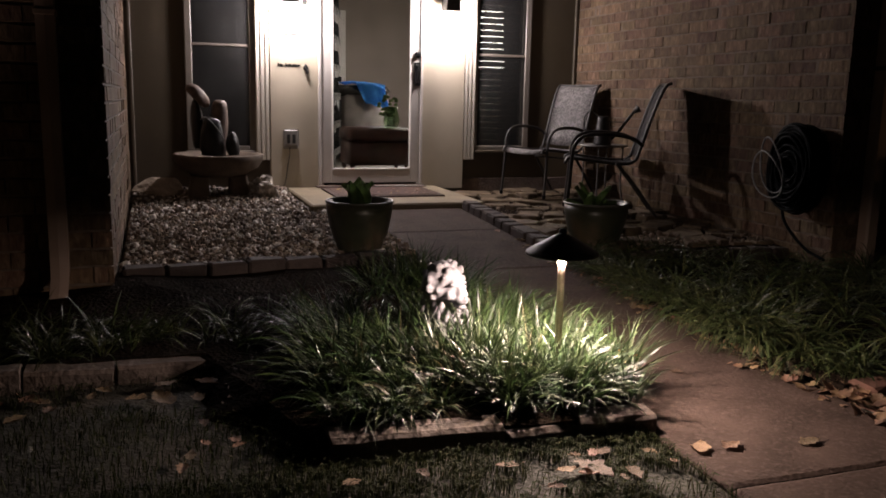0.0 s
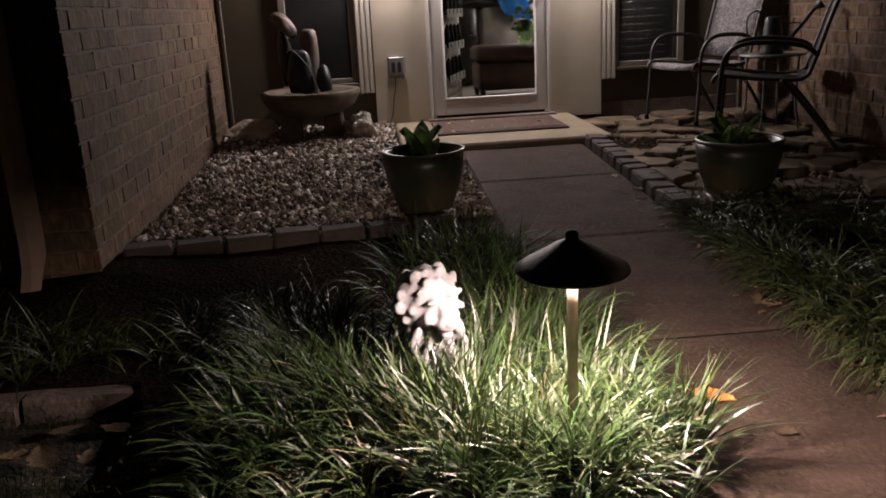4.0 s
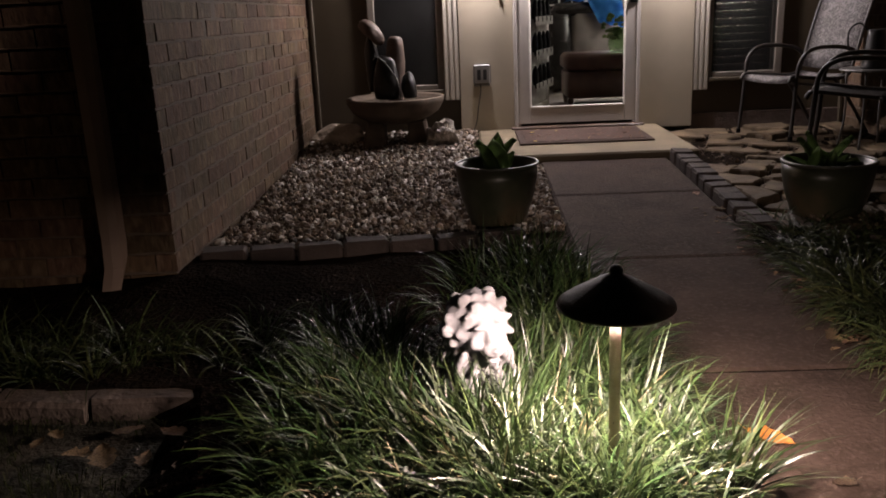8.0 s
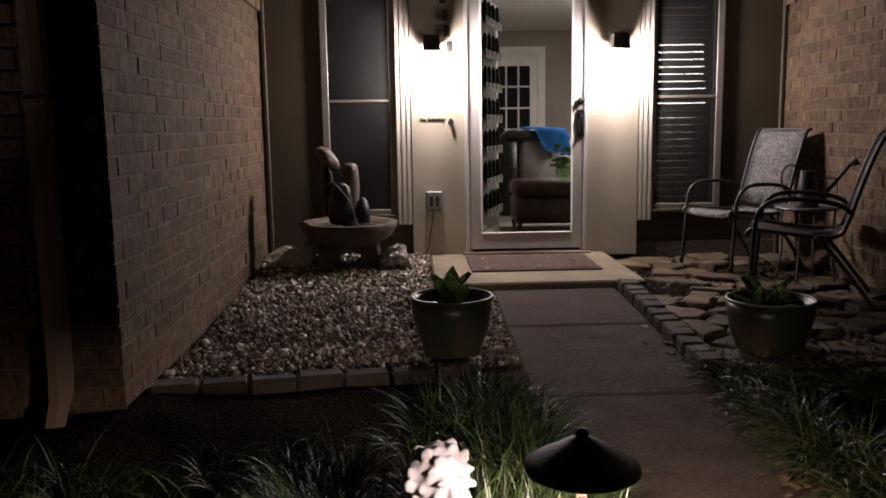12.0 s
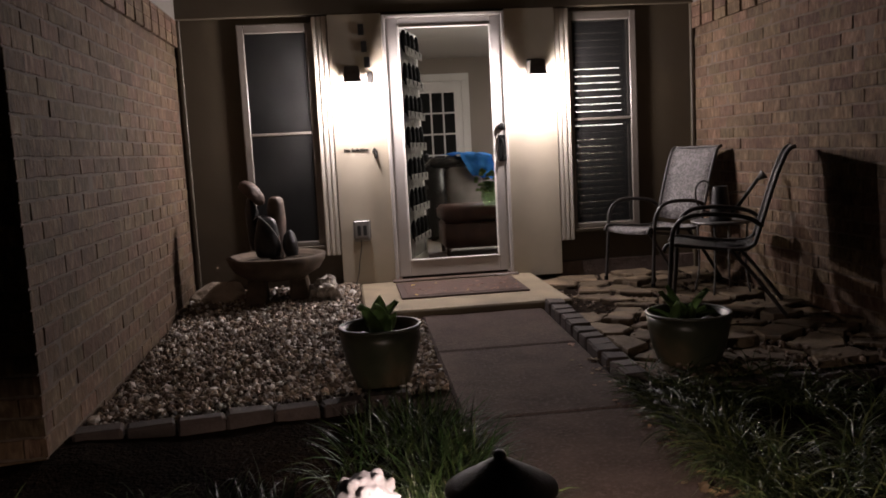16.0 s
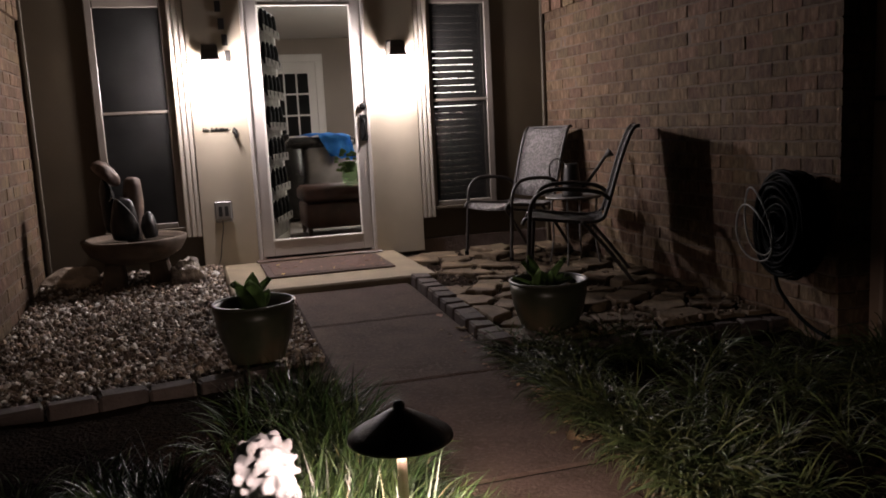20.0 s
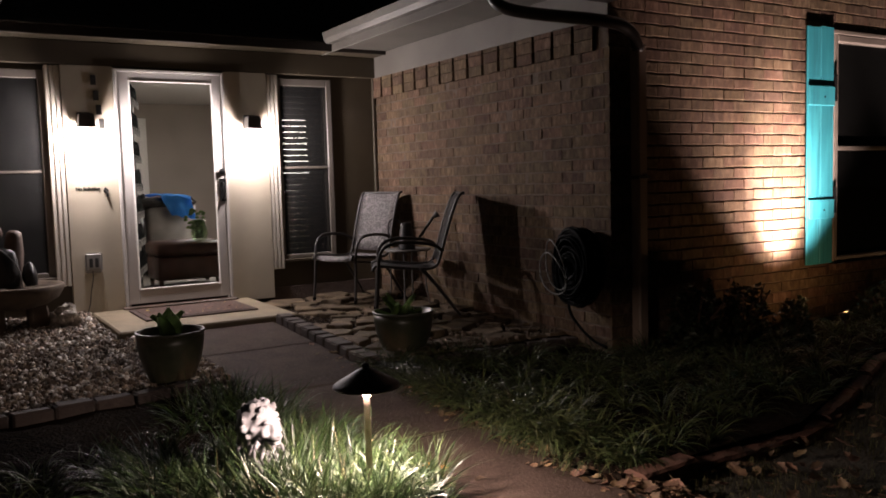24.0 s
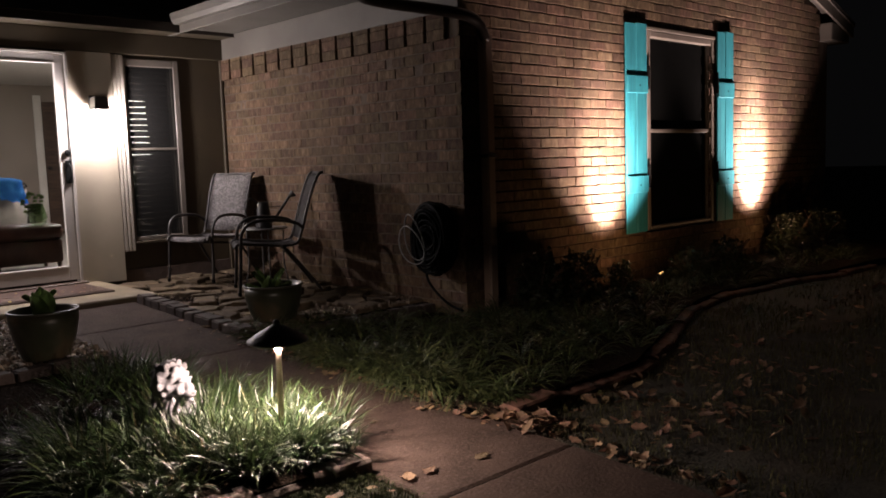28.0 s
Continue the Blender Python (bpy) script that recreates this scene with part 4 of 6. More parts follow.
outlet = thing("outdoor_outlet", "grey weatherproof outlet box on the wall", "outlet", Matrix.Translation((1.205, PY, 0.655)) @ Matrix.Diagonal((1.15, 1, 1.12, 1)))
part("box", block(-0.055, 0.055, -0.035, -0.001, -0.075, 0.075, 0.008), PLASTIC, outlet)
part("cover", block(-0.060, 0.060, -0.052, -0.0355, -0.06, 0.08, 0.012), PLASTIC, outlet, "flip cover")
for x in (-0.02, 0.02):
    part("receptacle", block(x - 0.012, x + 0.012, -0.056, -0.0525, -0.03, 0.04, 0.003), CABLE, outlet)
part("cord", tube(bend([(-0.01, -0.04, -0.06), (-0.012, -0.05, -0.12), (-0.03, -0.045, -0.22), (-0.045, -0.05, -0.32), (-0.09, -0.09, -0.42), (-0.13, -0.13, -0.45)]), 0.0035, 6), CABLE, outlet, smooth=True)
# White lump in place of the small plug on the outlet cord.
bm = bmesh.new()
boulder(bm, (1.10, 7.30, 0.20), (0.032, 0.028, 0.045), 3.3, 0.2)
tagged(part("stone", bm, WHITE), "small white lump standing in for a plug by the outlet cord", "stone")

mat = thing("doormat", "brown coir doormat strewn with leaf bits", "doormat", Matrix.Translation((1.90, 7.10, 0.2285)))
bm = block(-0.46, 0.46, -0.34, 0.34, 0, 0.014, 0.004)
part("border", bm, MATBORDER, mat)
bm = bmesh.new()
rng = random.Random(5)
box(bm, -0.41, 0.41, -0.29, 0.29, 0.0142, 0.017)
part("woven_field", bm, COIR, mat)

# ---- downspouts and elbow ----
spout = thing("downspout", "tan metal downspout with a kicked-out foot", "downspout", Matrix.Translation((-0.345, YL - 0.055, 0)))
bm = bmesh.new()
path = [(0, 0, 2.45), (0, 0, 0.30), (0, -0.012, 0.21), (-0.008, -0.05, 0.125)]
rows = []
for k, (x, y, z) in enumerate(path):
    t = (0, 0, 0.03, 0.05)[k]
    rows.append([bm.verts.new((x + a, y + b, z + t * (1 if b > 0 else -0.3))) for a, b in ((-0.038, -0.030), (0, -0.034), (0.038, -0.030), (0.038, 0.030), (0, 0.026), (-0.038, 0.030))])
for a, b in zip(rows, rows[1:]):
    for i in range(6):
        bm.faces.new((a[i], a[(i + 1) % 6], b[(i + 1) % 6], b[i]))
bmesh.ops.recalc_face_normals(bm, faces=bm.faces)
part("pipe", bm, SPOUT, spout)
part("strap", block(-0.044, 0.044, -0.038, 0.052, 1.35, 1.375, 0.003), SPOUT, spout)
spout = thing("downspout", "downspout with a dark elbow, its pipe coloured tan as if lit", "downspout")
part("elbow", tube(bend([(3.35, 4.66, 2.62), (3.35, 4.62, 2.50), (3.40, 4.56, 2.42), (3.55, 4.44, 2.37), (3.95, 4.16, 2.30), (4.12, 4.12, 2.24), (4.215, 4.135, 2.12)], 5), 0.042, 10), GUTTER, spout, smooth=True)
part("outlet", lathe([(0.06, 2.60), (0.058, 2.66), (0.05, 2.70)], 12, at=(3.35, 4.66, 0)), GUTTER, spout)
# Tan SPOUT paint imitates spotlight spill on a dark pipe.
part("pipe", block(4.17, 4.26, 4.10, 4.185, 0.06, 2.16, 0.012), SPOUT, spout)
part("strap", block(4.16, 4.27, 4.092, 4.19, 1.25, 1.275, 0.003), GUTTER, spout)

# ---- bed and patio edging ----
edging = thing("brick_edging", "row of tumbled pavers edging the gravel", "edging", kind="structure")
shapes = []
for k in range(4):
    rng = random.Random(k)
    bm = block(-0.098, 0.098, -0.05, 0.05, -0.06, 0.075, 0.012)
    for v in bm.verts:
        v.co += Vector((rng.uniform(-1, 1), rng.uniform(-1, 1), rng.uniform(-1, 1))) * 0.004
    me = bpy.data.meshes.new("paver")
    bm.to_mesh(me)
    bm.free()
    me.materials.append(EDGER)
    shapes.append(me)
rng = random.Random(11)
for k in range(7):
    u = k * 0.205
    share("paver", shapes[k % 4], edging, pose(0.00 + u, 4.53 + 0.155 * u + rng.uniform(-0.008, 0.008), 0.100 - 0.008 * k / 6 + rng.uniform(-0.006, 0.006), rng.uniform(-2, 2), rng.uniform(-2, 2), 9 + rng.uniform(-4, 4)) @ Matrix.Diagonal((1.0, 1.05, 1.0, 1)))
edging = thing("brick_edging", "row of tumbled pavers edging the flagstone patio", "edging", kind="structure")
for k in range(12):
    share("paver", shapes[(k * 3) % 4], edging, pose(2.425 + rng.uniform(-0.008, 0.008), 6.28 - k * 0.135, rise(6.28 - k * 0.135) - 0.022 + rng.uniform(-0.004, 0.004), 3, rng.uniform(-1.5, 1.5), rng.uniform(-2, 2)) @ Matrix.Diagonal((0.62, 1.34, 1.0, 1)))
for k in range(9):
    share("paver", shapes[(k * 5) % 4], edging, pose(2.72 + k * 0.155, 4.62 - 0.02 * math.sin(k), 0.06 + rng.uniform(-0.008, 0.006), 0, rng.uniform(-3, 3), rng.uniform(-6, 6)) @ Matrix.Diagonal((0.76, 0.9, 0.8, 1)))

# flagstones: irregular cells of a jittered grid, drawn apart
def cells(sites, x0, x1, y0, y1, gap):
    for i, s in enumerate(sites):
        poly = [Vector((x0, y0)), Vector((x1, y0)), Vector((x1, y1)), Vector((x0, y1))]
        for j, o in enumerate(sites):
            if i == j:
                continue
            n, mid = (o - s).normalized(), (o + s) / 2
            lim = n.dot(mid) - gap
            out = []
            for a, b in zip(poly, poly[1:] + poly[:1]):
                da, db = n.dot(a) - lim, n.dot(b) - lim
                if da <= 0:
                    out.append(a)
                if (da < 0) != (db < 0):
                    out.append(a + (b - a) * (da / (da - db)))
            poly = out
            if len(poly) < 3:
                break
        if len(poly) >= 3:
            yield s, poly


patio = thing("patio", "flagstone patio of uneven tan slabs", "patio", kind="structure")
rng = random.Random(8)
sites = [Vector((2.62 + 0.27 * i + rng.uniform(-0.12, 0.12) + (0.13 if j % 2 else 0), 4.78 + 0.225 * j + rng.uniform(-0.09, 0.09))) for j in range(13) for i in range(6)]
for s, poly in cells(sites, 2.50, 3.985, 4.70, 7.66, 0.021):
    ring = []
    for a, b in zip(poly, poly[1:] + poly[:1]):
        steps = max(1, int((b - a).length / 0.05))
        for k in range(steps):
            p = a + (b - a) * (k / steps)
            ring.append((p.x + rng.uniform(-0.014, 0.014), p.y + rng.uniform(-0.014, 0.014)))
    if s.x < 2.72 and s.y > 6.2:
        continue
    z = 0.180 + rng.uniform(-0.028, 0.014) - 0.05 * max(0, (5.4 - s.y))
    bm = plate(ring, 0.10, z, 0.009)
    tx, ty = rng.uniform(-0.05, 0.05), rng.uniform(-0.05, 0.05)
    for v in bm.verts:
        if v.co.z > 0.12:
            v.co.z += (v.co.x - s.x) * tx + (v.co.y - s.y) * ty + 0.006 * noise.noise(v.co * 12)
    part("flagstone", bm, FLAG, patio)

# gravel
def pebbles(count, spot, size, material, name, label, seed):
    rng = np.random.default_rng(seed)
    phi = (1 + 5 ** 0.5) / 2
    ico = np.array([(-1, phi, 0), (1, phi, 0), (-1, -phi, 0), (1, -phi, 0), (0, -1, phi), (0, 1, phi), (0, -1, -phi), (0, 1, -phi), (phi, 0, -1), (phi, 0, 1), (-phi, 0, -1), (-phi, 0, 1)]) / 1.9
    tri = np.array([(0, 11, 5), (0, 5, 1), (0, 1, 7), (0, 7, 10), (0, 10, 11), (1, 5, 9), (5, 11, 4), (11, 10, 2), (10, 7, 6), (7, 1, 8), (3, 9, 4), (3, 4, 2), (3, 2, 6), (3, 6, 8), (3, 8, 9), (4, 9, 5), (2, 4, 11), (6, 2, 10), (8, 6, 7), (9, 8, 1)])
    verts, faces = [], []
    for k in range(count):
        x, y, z = spot(rng)
        s = size * min(rng.lognormal(-0.1, 0.34), 2.1)
        a, b = rng.uniform(0, 6.3, 2)
        turn = np.array(Euler((a, b, a * 3)).to_matrix())
        p = (ico * rng.uniform(0.75, 1.25, (12, 1)) * (s, s * rng.uniform(0.6, 0.95), s * rng.uniform(0.5, 0.8))) @ turn.T
        verts.append(p + (x, y, z + s * 0.35))
        faces.append(tri + 12 * k)
    me = bpy.data.meshes.new(name)
    me.from_pydata(np.concatenate(verts).tolist(), [], np.concatenate(faces).tolist())
    me.materials.append(material)
    return tagged(new(name, me), label, "gravel", kind="stuff")


def gravel_spot(r):
    x, y = r.uniform(-0.10, 1.53), r.uniform(4.62, 7.66)
    if y < 4.66 + 0.14 * x:
        y += 0.4
    if x > 1.15 and y > 6.32:
        x -= 0.6
    return x, y, 0.095 + 0.0365 * (y - 4.68) + 0.012 * math.sin(x * 7) * math.sin(y * 5) + r.uniform(0, 0.022)


pebbles(22000, gravel_spot, 0.0142, STONE, "gravel", "white and grey river gravel", 3)
pebbles(2600, lambda r: (lambda p: (p[0], p[1], p[2] + 0.006))(gravel_spot(r)), 0.0150, CHIP, "gravel", "white marble chips among the gravel", 5)
pebbles(8500, lambda r: (lambda p: (p[0], p[1], p[2] + 0.004))(gravel_spot(r)), 0.0142, GRIT, "gravel", "brown stones and leaf crumbs among the gravel", 6)
pebbles(1300, lambda r: (r.uniform(2.64, 3.97), r.uniform(4.66, 7.64), 0.132 + r.uniform(0, 0.018)), 0.013, GRIT, "gravel", "small brown gravel between the flagstones", 4)

# ---- bird bath fountain, rocks ----
bath = thing("birdbath_fountain", "tan stone birdbath with a dark rock fountain", "fountain", Matrix.Translation((0.56, 7.20, 0.10)))
part("basin", lathe([(0.10, 0.27), (0.22, 0.295), (0.315, 0.35), (0.352, 0.41), (0.362, 0.452), (0.345, 0.458), (0.325, 0.44), (0.26, 0.405), (0.12, 0.395), (0.01, 0.395)], 40, wobble=0.02), BATH, bath, smooth=True)
for x, tilt in ((-0.17, 4), (0.17, -4)):
    bm = block(-0.075, 0.075, -0.12, 0.12, -0.02, 0.295, 0.02)
    for v in bm.verts:
        v.co.x *= 1.25 - 0.35 * v.co.z / 0.29
        v.co += Vector((noise.noise(v.co * 9), noise.noise(v.co * 9 + Vector((5, 0, 0))), 0)) * 0.012
    part("leg", bm, BATH, bath).matrix_local = pose(x, 0, 0, 0, tilt, 0)
for at, size, seed, mat_, lean in (((-0.150, 0.04, 0.64), (0.052, 0.055, 0.26), 1.1, BASALT, -4), ((-0.050, -0.07, 0.56), (0.094, 0.070, 0.205), 2.2, BASALT, 0), ((0.112, -0.06, 0.515), (0.054, 0.052, 0.118), 4.9, BASALT, -3)):
    bm = bmesh.new()
    boulder(bm, (0, 0, 0), size, seed, 0.16, 3)
    part("rock", bm, mat_, bath, smooth=True).matrix_local = pose(*at, 0, lean, 0)
part("rock", lathe([(0.052, -0.24), (0.066, -0.12), (0.070, 0.05), (0.062, 0.17), (0.054, 0.205), (0.034, 0.222), (0.006, 0.226)], 18, wobble=0.10), BUFFSTONE, bath, "buff standing stone with a worn flat top", smooth=True).matrix_local = pose(0.012, 0.02, 0.66, 3, 3, 0)
bm = bmesh.new()
boulder(bm, (0, 0, 0), (0.112, 0.062, 0.066), 6.1, 0.18, 3)
part("top_rock", bm, BUFFSTONE, bath, "smooth buff top stone", smooth=True).matrix_local = pose(-0.150, 0.02, 0.915, 0, 46, 0)
part("water", lathe([(0.005, 0.425), (0.29, 0.425), (0.29, 0.428), (0.005, 0.428)], 32), glass("water", (0.6, 0.62, 0.58)), bath)
part("tube", tube(bend([(-0.135, -0.09, 0.73), (-0.10, -0.12, 0.752), (-0.04, -0.135, 0.70), (0.02, -0.13, 0.61), (0.045, -0.12, 0.53), (0.05, -0.11, 0.44)]), 0.004, 6), HOSE_PALE, bath, smooth=True)
bm = bmesh.new()
boulder(bm, (0.09, 7.45, 0.21), (0.21, 0.15, 0.13), 7.7, 0.35, 3)
tagged(part("rock", bm, ROCK), "flat tan rock lying in the corner", "rock")
bm = bmesh.new()
boulder(bm, (0.885, 7.12, 0.235), (0.135, 0.10, 0.13), 9.2, 0.5, 4)
for v in bm.verts:
    v.co += (v.co - Vector((0.885, 7.12, 0.235))).normalized() * (0.026 * noise.noise(v.co * 24) - 0.02 * max(0, noise.noise(v.co * 40)))
tagged(part("rock", bm, LIMESTONE), "pale pitted limestone beside the fountain", "rock")

# ---- planted pots ----
def pot(m, leaves, seed, label, slim=0.27, tilts=(44, 84)):
    t = thing("plant_pot", label, "plant pot", m, "glazed pots flanking the walk")
    body = part("body", lathe([(0.115, 0), (0.125, 0.006), (0.135, 0.02), (0.185, 0.16), (0.203, 0.25), (0.207, 0.312), (0.195, 0.312), (0.190, 0.25), (0.178, 0.19), (0.01, 0.17)], 40), GLAZE, t, smooth=True)
    part("rim", lathe([(0.198, 0.308), (0.210, 0.309), (0.213, 0.315), (0.210, 0.321), (0.200, 0.322), (0.197, 0.317)], 40, hollow=True), GLAZE_RIM, body, "pale glazed rim", smooth=True)
    part("soil", lathe([(0.01, 0.172), (0.176, 0.192), (0.182, 0.206), (0.10, 0.212), (0.01, 0.215)], 32, wobble=0.04), SOIL, t)
    rng = random.Random(seed)
    for k in range(leaves):
        a, tilt, size = k * 2.4 + rng.uniform(-0.4, 0.4), rng.uniform(*tilts), rng.uniform(0.17, 0.26)
        bm = bmesh.new()
        rows = []
        for i in range(7):
            s = i / 6
            w = slim * size * math.sin(math.pi * min(s * 0.92 + 0.08, 1)) ** 0.8 if i < 6 else 0.002
            rows.append([bm.verts.new((w * c, s * size, 0.12 * size * abs(c) - 0.16 * size * s * s)) for c in (-1, -0.5, 0, 0.5, 1)])
        for p, q in zip(rows, rows[1:]):
            for i in range(4):
                bm.faces.new((p[i], p[i + 1], q[i + 1], q[i]))
        bmesh.ops.solidify(bm, geom=bm.faces[:], thickness=0.0012)
        ob = part("leaf", bm, LEAF, t, smooth=True)
        ob.matrix_local = Matrix.Translation((rng.uniform(-0.03, 0.06), rng.uniform(-0.05, 0.05), 0.225)) @ pose(0, 0, 0, 0, 0, math.degrees(a)) @ pose(0, 0, 0, tilt)
    bm = bmesh.new()
    boulder(bm, (-0.09, -0.03, 0.245), (0.055, 0.05, 0.05), seed + 0.5, 0.12, 2)
    part("stone", bm, BASALT, t, "dark round stone", smooth=True)


pot(pose(1.222, 5.02, 0.108) @ Matrix.Diagonal((0.96, 0.96, 1, 1)), 6, 1, "olive glazed ceramic pot with a broad-leaved plant", 0.24)
pot(pose(2.77, 4.94, 0.075, 0, 0, 140), 15, 2, "olive glazed ceramic pot with dark drooping leaves", 0.15, (28, 72))

# ---- patio chairs ----
def sling(points, width, name, parent, cloth, belly=0.012):
    bm, rows = bmesh.new(), []
    for y, z in points:
        rows.append([bm.verts.new((u * width / 2, y, z - belly * (1 - u * u))) for u in (-1, -0.6, -0.2, 0.2, 0.6, 1)])
    for p, q in zip(rows, rows[1:]):
        for i in range(5):
            bm.faces.new((p[i], p[i + 1], q[i + 1], q[i]))
    bmesh.ops.solidify(bm, geom=bm.faces[:], thickness=0.004)
    return part(name, bm, cloth, parent, smooth=True)


def patio_chair(m, cloth, label):
    t = thing("patio_chair", label, "chair", m, "patio chairs by the brick wall")
    seat = [(-0.30, 0.385), (-0.285, 0.415), (-0.25, 0.425), (-0.1, 0.41), (0.06, 0.395), (0.17, 0.395), (0.22, 0.42)]
    back = [(0.235, 0.45), (0.27, 0.56), (0.31, 0.70), (0.355, 0.84), (0.40, 0.95), (0.43, 0.985), (0.455, 0.99)]
    sling(seat, 0.45, "seat", t, cloth)
    sling(back, 0.45, "backrest", t, cloth)
    for s in (-1, 1):
        part("side_rail", tube(bend([(s * 0.235, y, z) for y, z in seat + back], 3), 0.0125), TUBEMETAL, t, smooth=True)
        arm = part("armrest", tube(bend([(s * 0.262, -0.28, 0.0), (s * 0.257, -0.26, 0.25), (s * 0.253, -0.25, 0.42), (s * 0.258, -0.235, 0.52), (s * 0.264, -0.18, 0.585), (s * 0.268, -0.08, 0.61), (s * 0.268, 0.08, 0.605), (s * 0.262, 0.20, 0.58), (s * 0.247, 0.27, 0.53)], 5), 0.0125, flat=1.25), TUBEMETAL, t, smooth=True)
        part("rear_leg", tube(bend([(s * 0.240, 0.08, 0.40), (s * 0.250, 0.22, 0.24), (s * 0.258, 0.40, 0.0)], 5), 0.0125), TUBEMETAL, t, smooth=True)
        part("foot_cap", lathe([(0.015, 0), (0.016, 0.03)], 10, at=(s * 0.262, -0.28, -0.002)), BLACK, arm)
    part("stretcher", tube([(-0.255, -0.255, 0.395), (0.255, -0.255, 0.395)], 0.010), TUBEMETAL, t)
    part("stretcher", tube([(-0.245, 0.14, 0.33), (0.245, 0.14, 0.33)], 0.010), TUBEMETAL, t)
    part("top_rail", tube([(-0.235, 0.445, 0.988), (0.235, 0.445, 0.988)], 0.010), TUBEMETAL, t)


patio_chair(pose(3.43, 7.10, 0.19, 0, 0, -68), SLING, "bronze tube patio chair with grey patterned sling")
patio_chair(pose(3.39, 5.97, 0.185, 0, 0, -116), DARKSLING, "dark tube patio chair, its sling coloured darker than its twin")

table = thing("side_table", "small pale metal side table on thin legs", "side table", pose(3.66, 6.46, 0.18, 0, 0, 20))
part("tabletop", lathe([(0.01, 0.485), (0.20, 0.485), (0.21, 0.493), (0.205, 0.501), (0.19, 0.499), (0.01, 0.495)], 28), ZINC, table)
for k in range(4):
    a = k * math.pi / 2 + 0.5
    part("leg", tube(bend([(0.17 * math.cos(a), 0.17 * math.sin(a), 0.485), (0.16 * math.cos(a), 0.16 * math.sin(a), 0.2), (0.19 * math.cos(a), 0.19 * math.sin(a), 0)]), 0.007), ZINC, table, smooth=True)
can = thing("watering_can", "dark pewter watering can with a long spout", "watering can", pose(3.64, 6.44, 0.681, 0, 0, -24))
part("body", lathe([(0.074, 0), (0.076, 0.004), (0.074, 0.02), (0.052, 0.20), (0.048, 0.235), (0.043, 0.237), (0.041, 0.225), (0.01, 0.225)], 28), PEWTER, can, smooth=True)
spout = part("spout", tube(bend([(0.062, 0, 0.04), (0.11, 0, 0.09), (0.19, 0, 0.20), (0.25, 0, 0.285)]), 0.013), PEWTER, can, smooth=True)
rose = part("rose", lathe([(0.014, 0), (0.034, 0.045), (0.036, 0.05), (0.002, 0.055)], 18), PEWTER, spout, smooth=True)
rose.matrix_local = Matrix.Translation((0.245, 0, 0.276)) @ pose(0, 0, 0, 0, 52)
part("handle", tube(bend([(-0.045, 0, 0.225), (-0.10, 0, 0.275), (-0.155, 0, 0.235), (-0.155, 0, 0.14), (-0.12, 0, 0.08), (-0.07, 0, 0.06)]), 0.006), PEWTER, can, smooth=True)
part("brace", tube([(0.05, 0, 0.19), (0.18, 0, 0.19)], 0.004), PEWTER, can)

# ---- garden hose ----
reel = thing("hose_reel", "dark green garden hose coiled on a wall hanger", "garden hose", Matrix.Translation((3.93, 4.44, 0.66)))
part("drum", lathe([(0.004, -0.05), (0.15, -0.05), (0.155, -0.04), (0.155, 0.05), (0.004, 0.055)], 28), HOSE, reel).matrix_local = pose(0.0, 0, -0.01, 0, 90, 0)
part("hanger", block(-0.06, 0.055, -0.08, 0.08, 0.05, 0.15, 0.03), BLACK, reel)
rng = random.Random(3)
for k in range(22):
    r, x = 0.135 + 0.021 * (k % 4) + rng.uniform(0, 0.012), 0.03 - 0.027 * (k // 4) - 0.006
    pts = []
    for i in range(28):
        a = 2 * math.pi * i / 28
        pts.append((x + 0.012 * math.sin(a * 2 + k), r * 1.0 * math.cos(a) + rng.uniform(-0.003, 0.003), r * 1.12 * math.sin(a) - (0.03 + 0.012 * (k % 3)) * (1 - math.sin(a)) + 0.03))
    part("coil", tube(pts, 0.0105, 7, closed=True), HOSE, reel, smooth=True)
for k, (cy, cz, ry, rz) in enumerate(((0.12, 0.0, 0.10, 0.175), (0.13, -0.06, 0.135, 0.145))):
    loop = [(-0.13 - 0.02 * k + 0.012 * math.sin(a * 2), cy + ry * math.cos(a) + 0.05 * math.sin(a), cz + rz * math.sin(a)) for a in [2 * math.pi * i / 26 for i in range(26)]]
    part("loose_loop", tube(loop, 0.0048, 7, closed=True), HOSE_PALE, reel, "pale loose loop of hose", smooth=True)
for k in range(9):
    r, x = 0.045 + 0.011 * k, -0.075 - 0.012 * (k % 3)
    part("coil", tube([(x + 0.010 * math.sin(a * 2 + k), r * math.cos(a), r * 1.15 * math.sin(a) - 0.02) for a in [2 * math.pi * i / 22 for i in range(22)]], 0.0105, 6, closed=True), HOSE, reel, smooth=True)
part("tail", tube(bend([(-0.03, 0.10, -0.20), (-0.05, 0.06, -0.33), (-0.05, -0.04, -0.43), (-0.04, -0.17, -0.51), (-0.03, -0.30, -0.545)]), 0.0105, 7), HOSE, reel, smooth=True)

# ---- path lamp ----
lampost = thing("path_lamp", "black-hatted bronze path lamp, lit, in the grass", "garden lamp", Matrix.Translation((LAMP[0], LAMP[1], 0.04)))
stem = part("stem", lathe([(0.0125, -0.04), (0.0125, 0.430), (0.0155, 0.433), (0.0155, 0.440), (0.004, 0.441)], 18), BRONZE, lampost, smooth=True)
hat = part("hat", lathe([(0.030, 0.512), (0.070, 0.500), (0.105, 0.484), (0.122, 0.474), (0.125, 0.470), (0.127, 0.472), (0.125, 0.480), (0.105, 0.494), (0.070, 0.514), (0.036, 0.534), (0.016, 0.542), (0.0135, 0.546), (0.0150, 0.553), (0.011, 0.561), (0.002, 0.564)], 44), BLACKMETAL, lampost, "black conical hat with a finial", smooth=True)
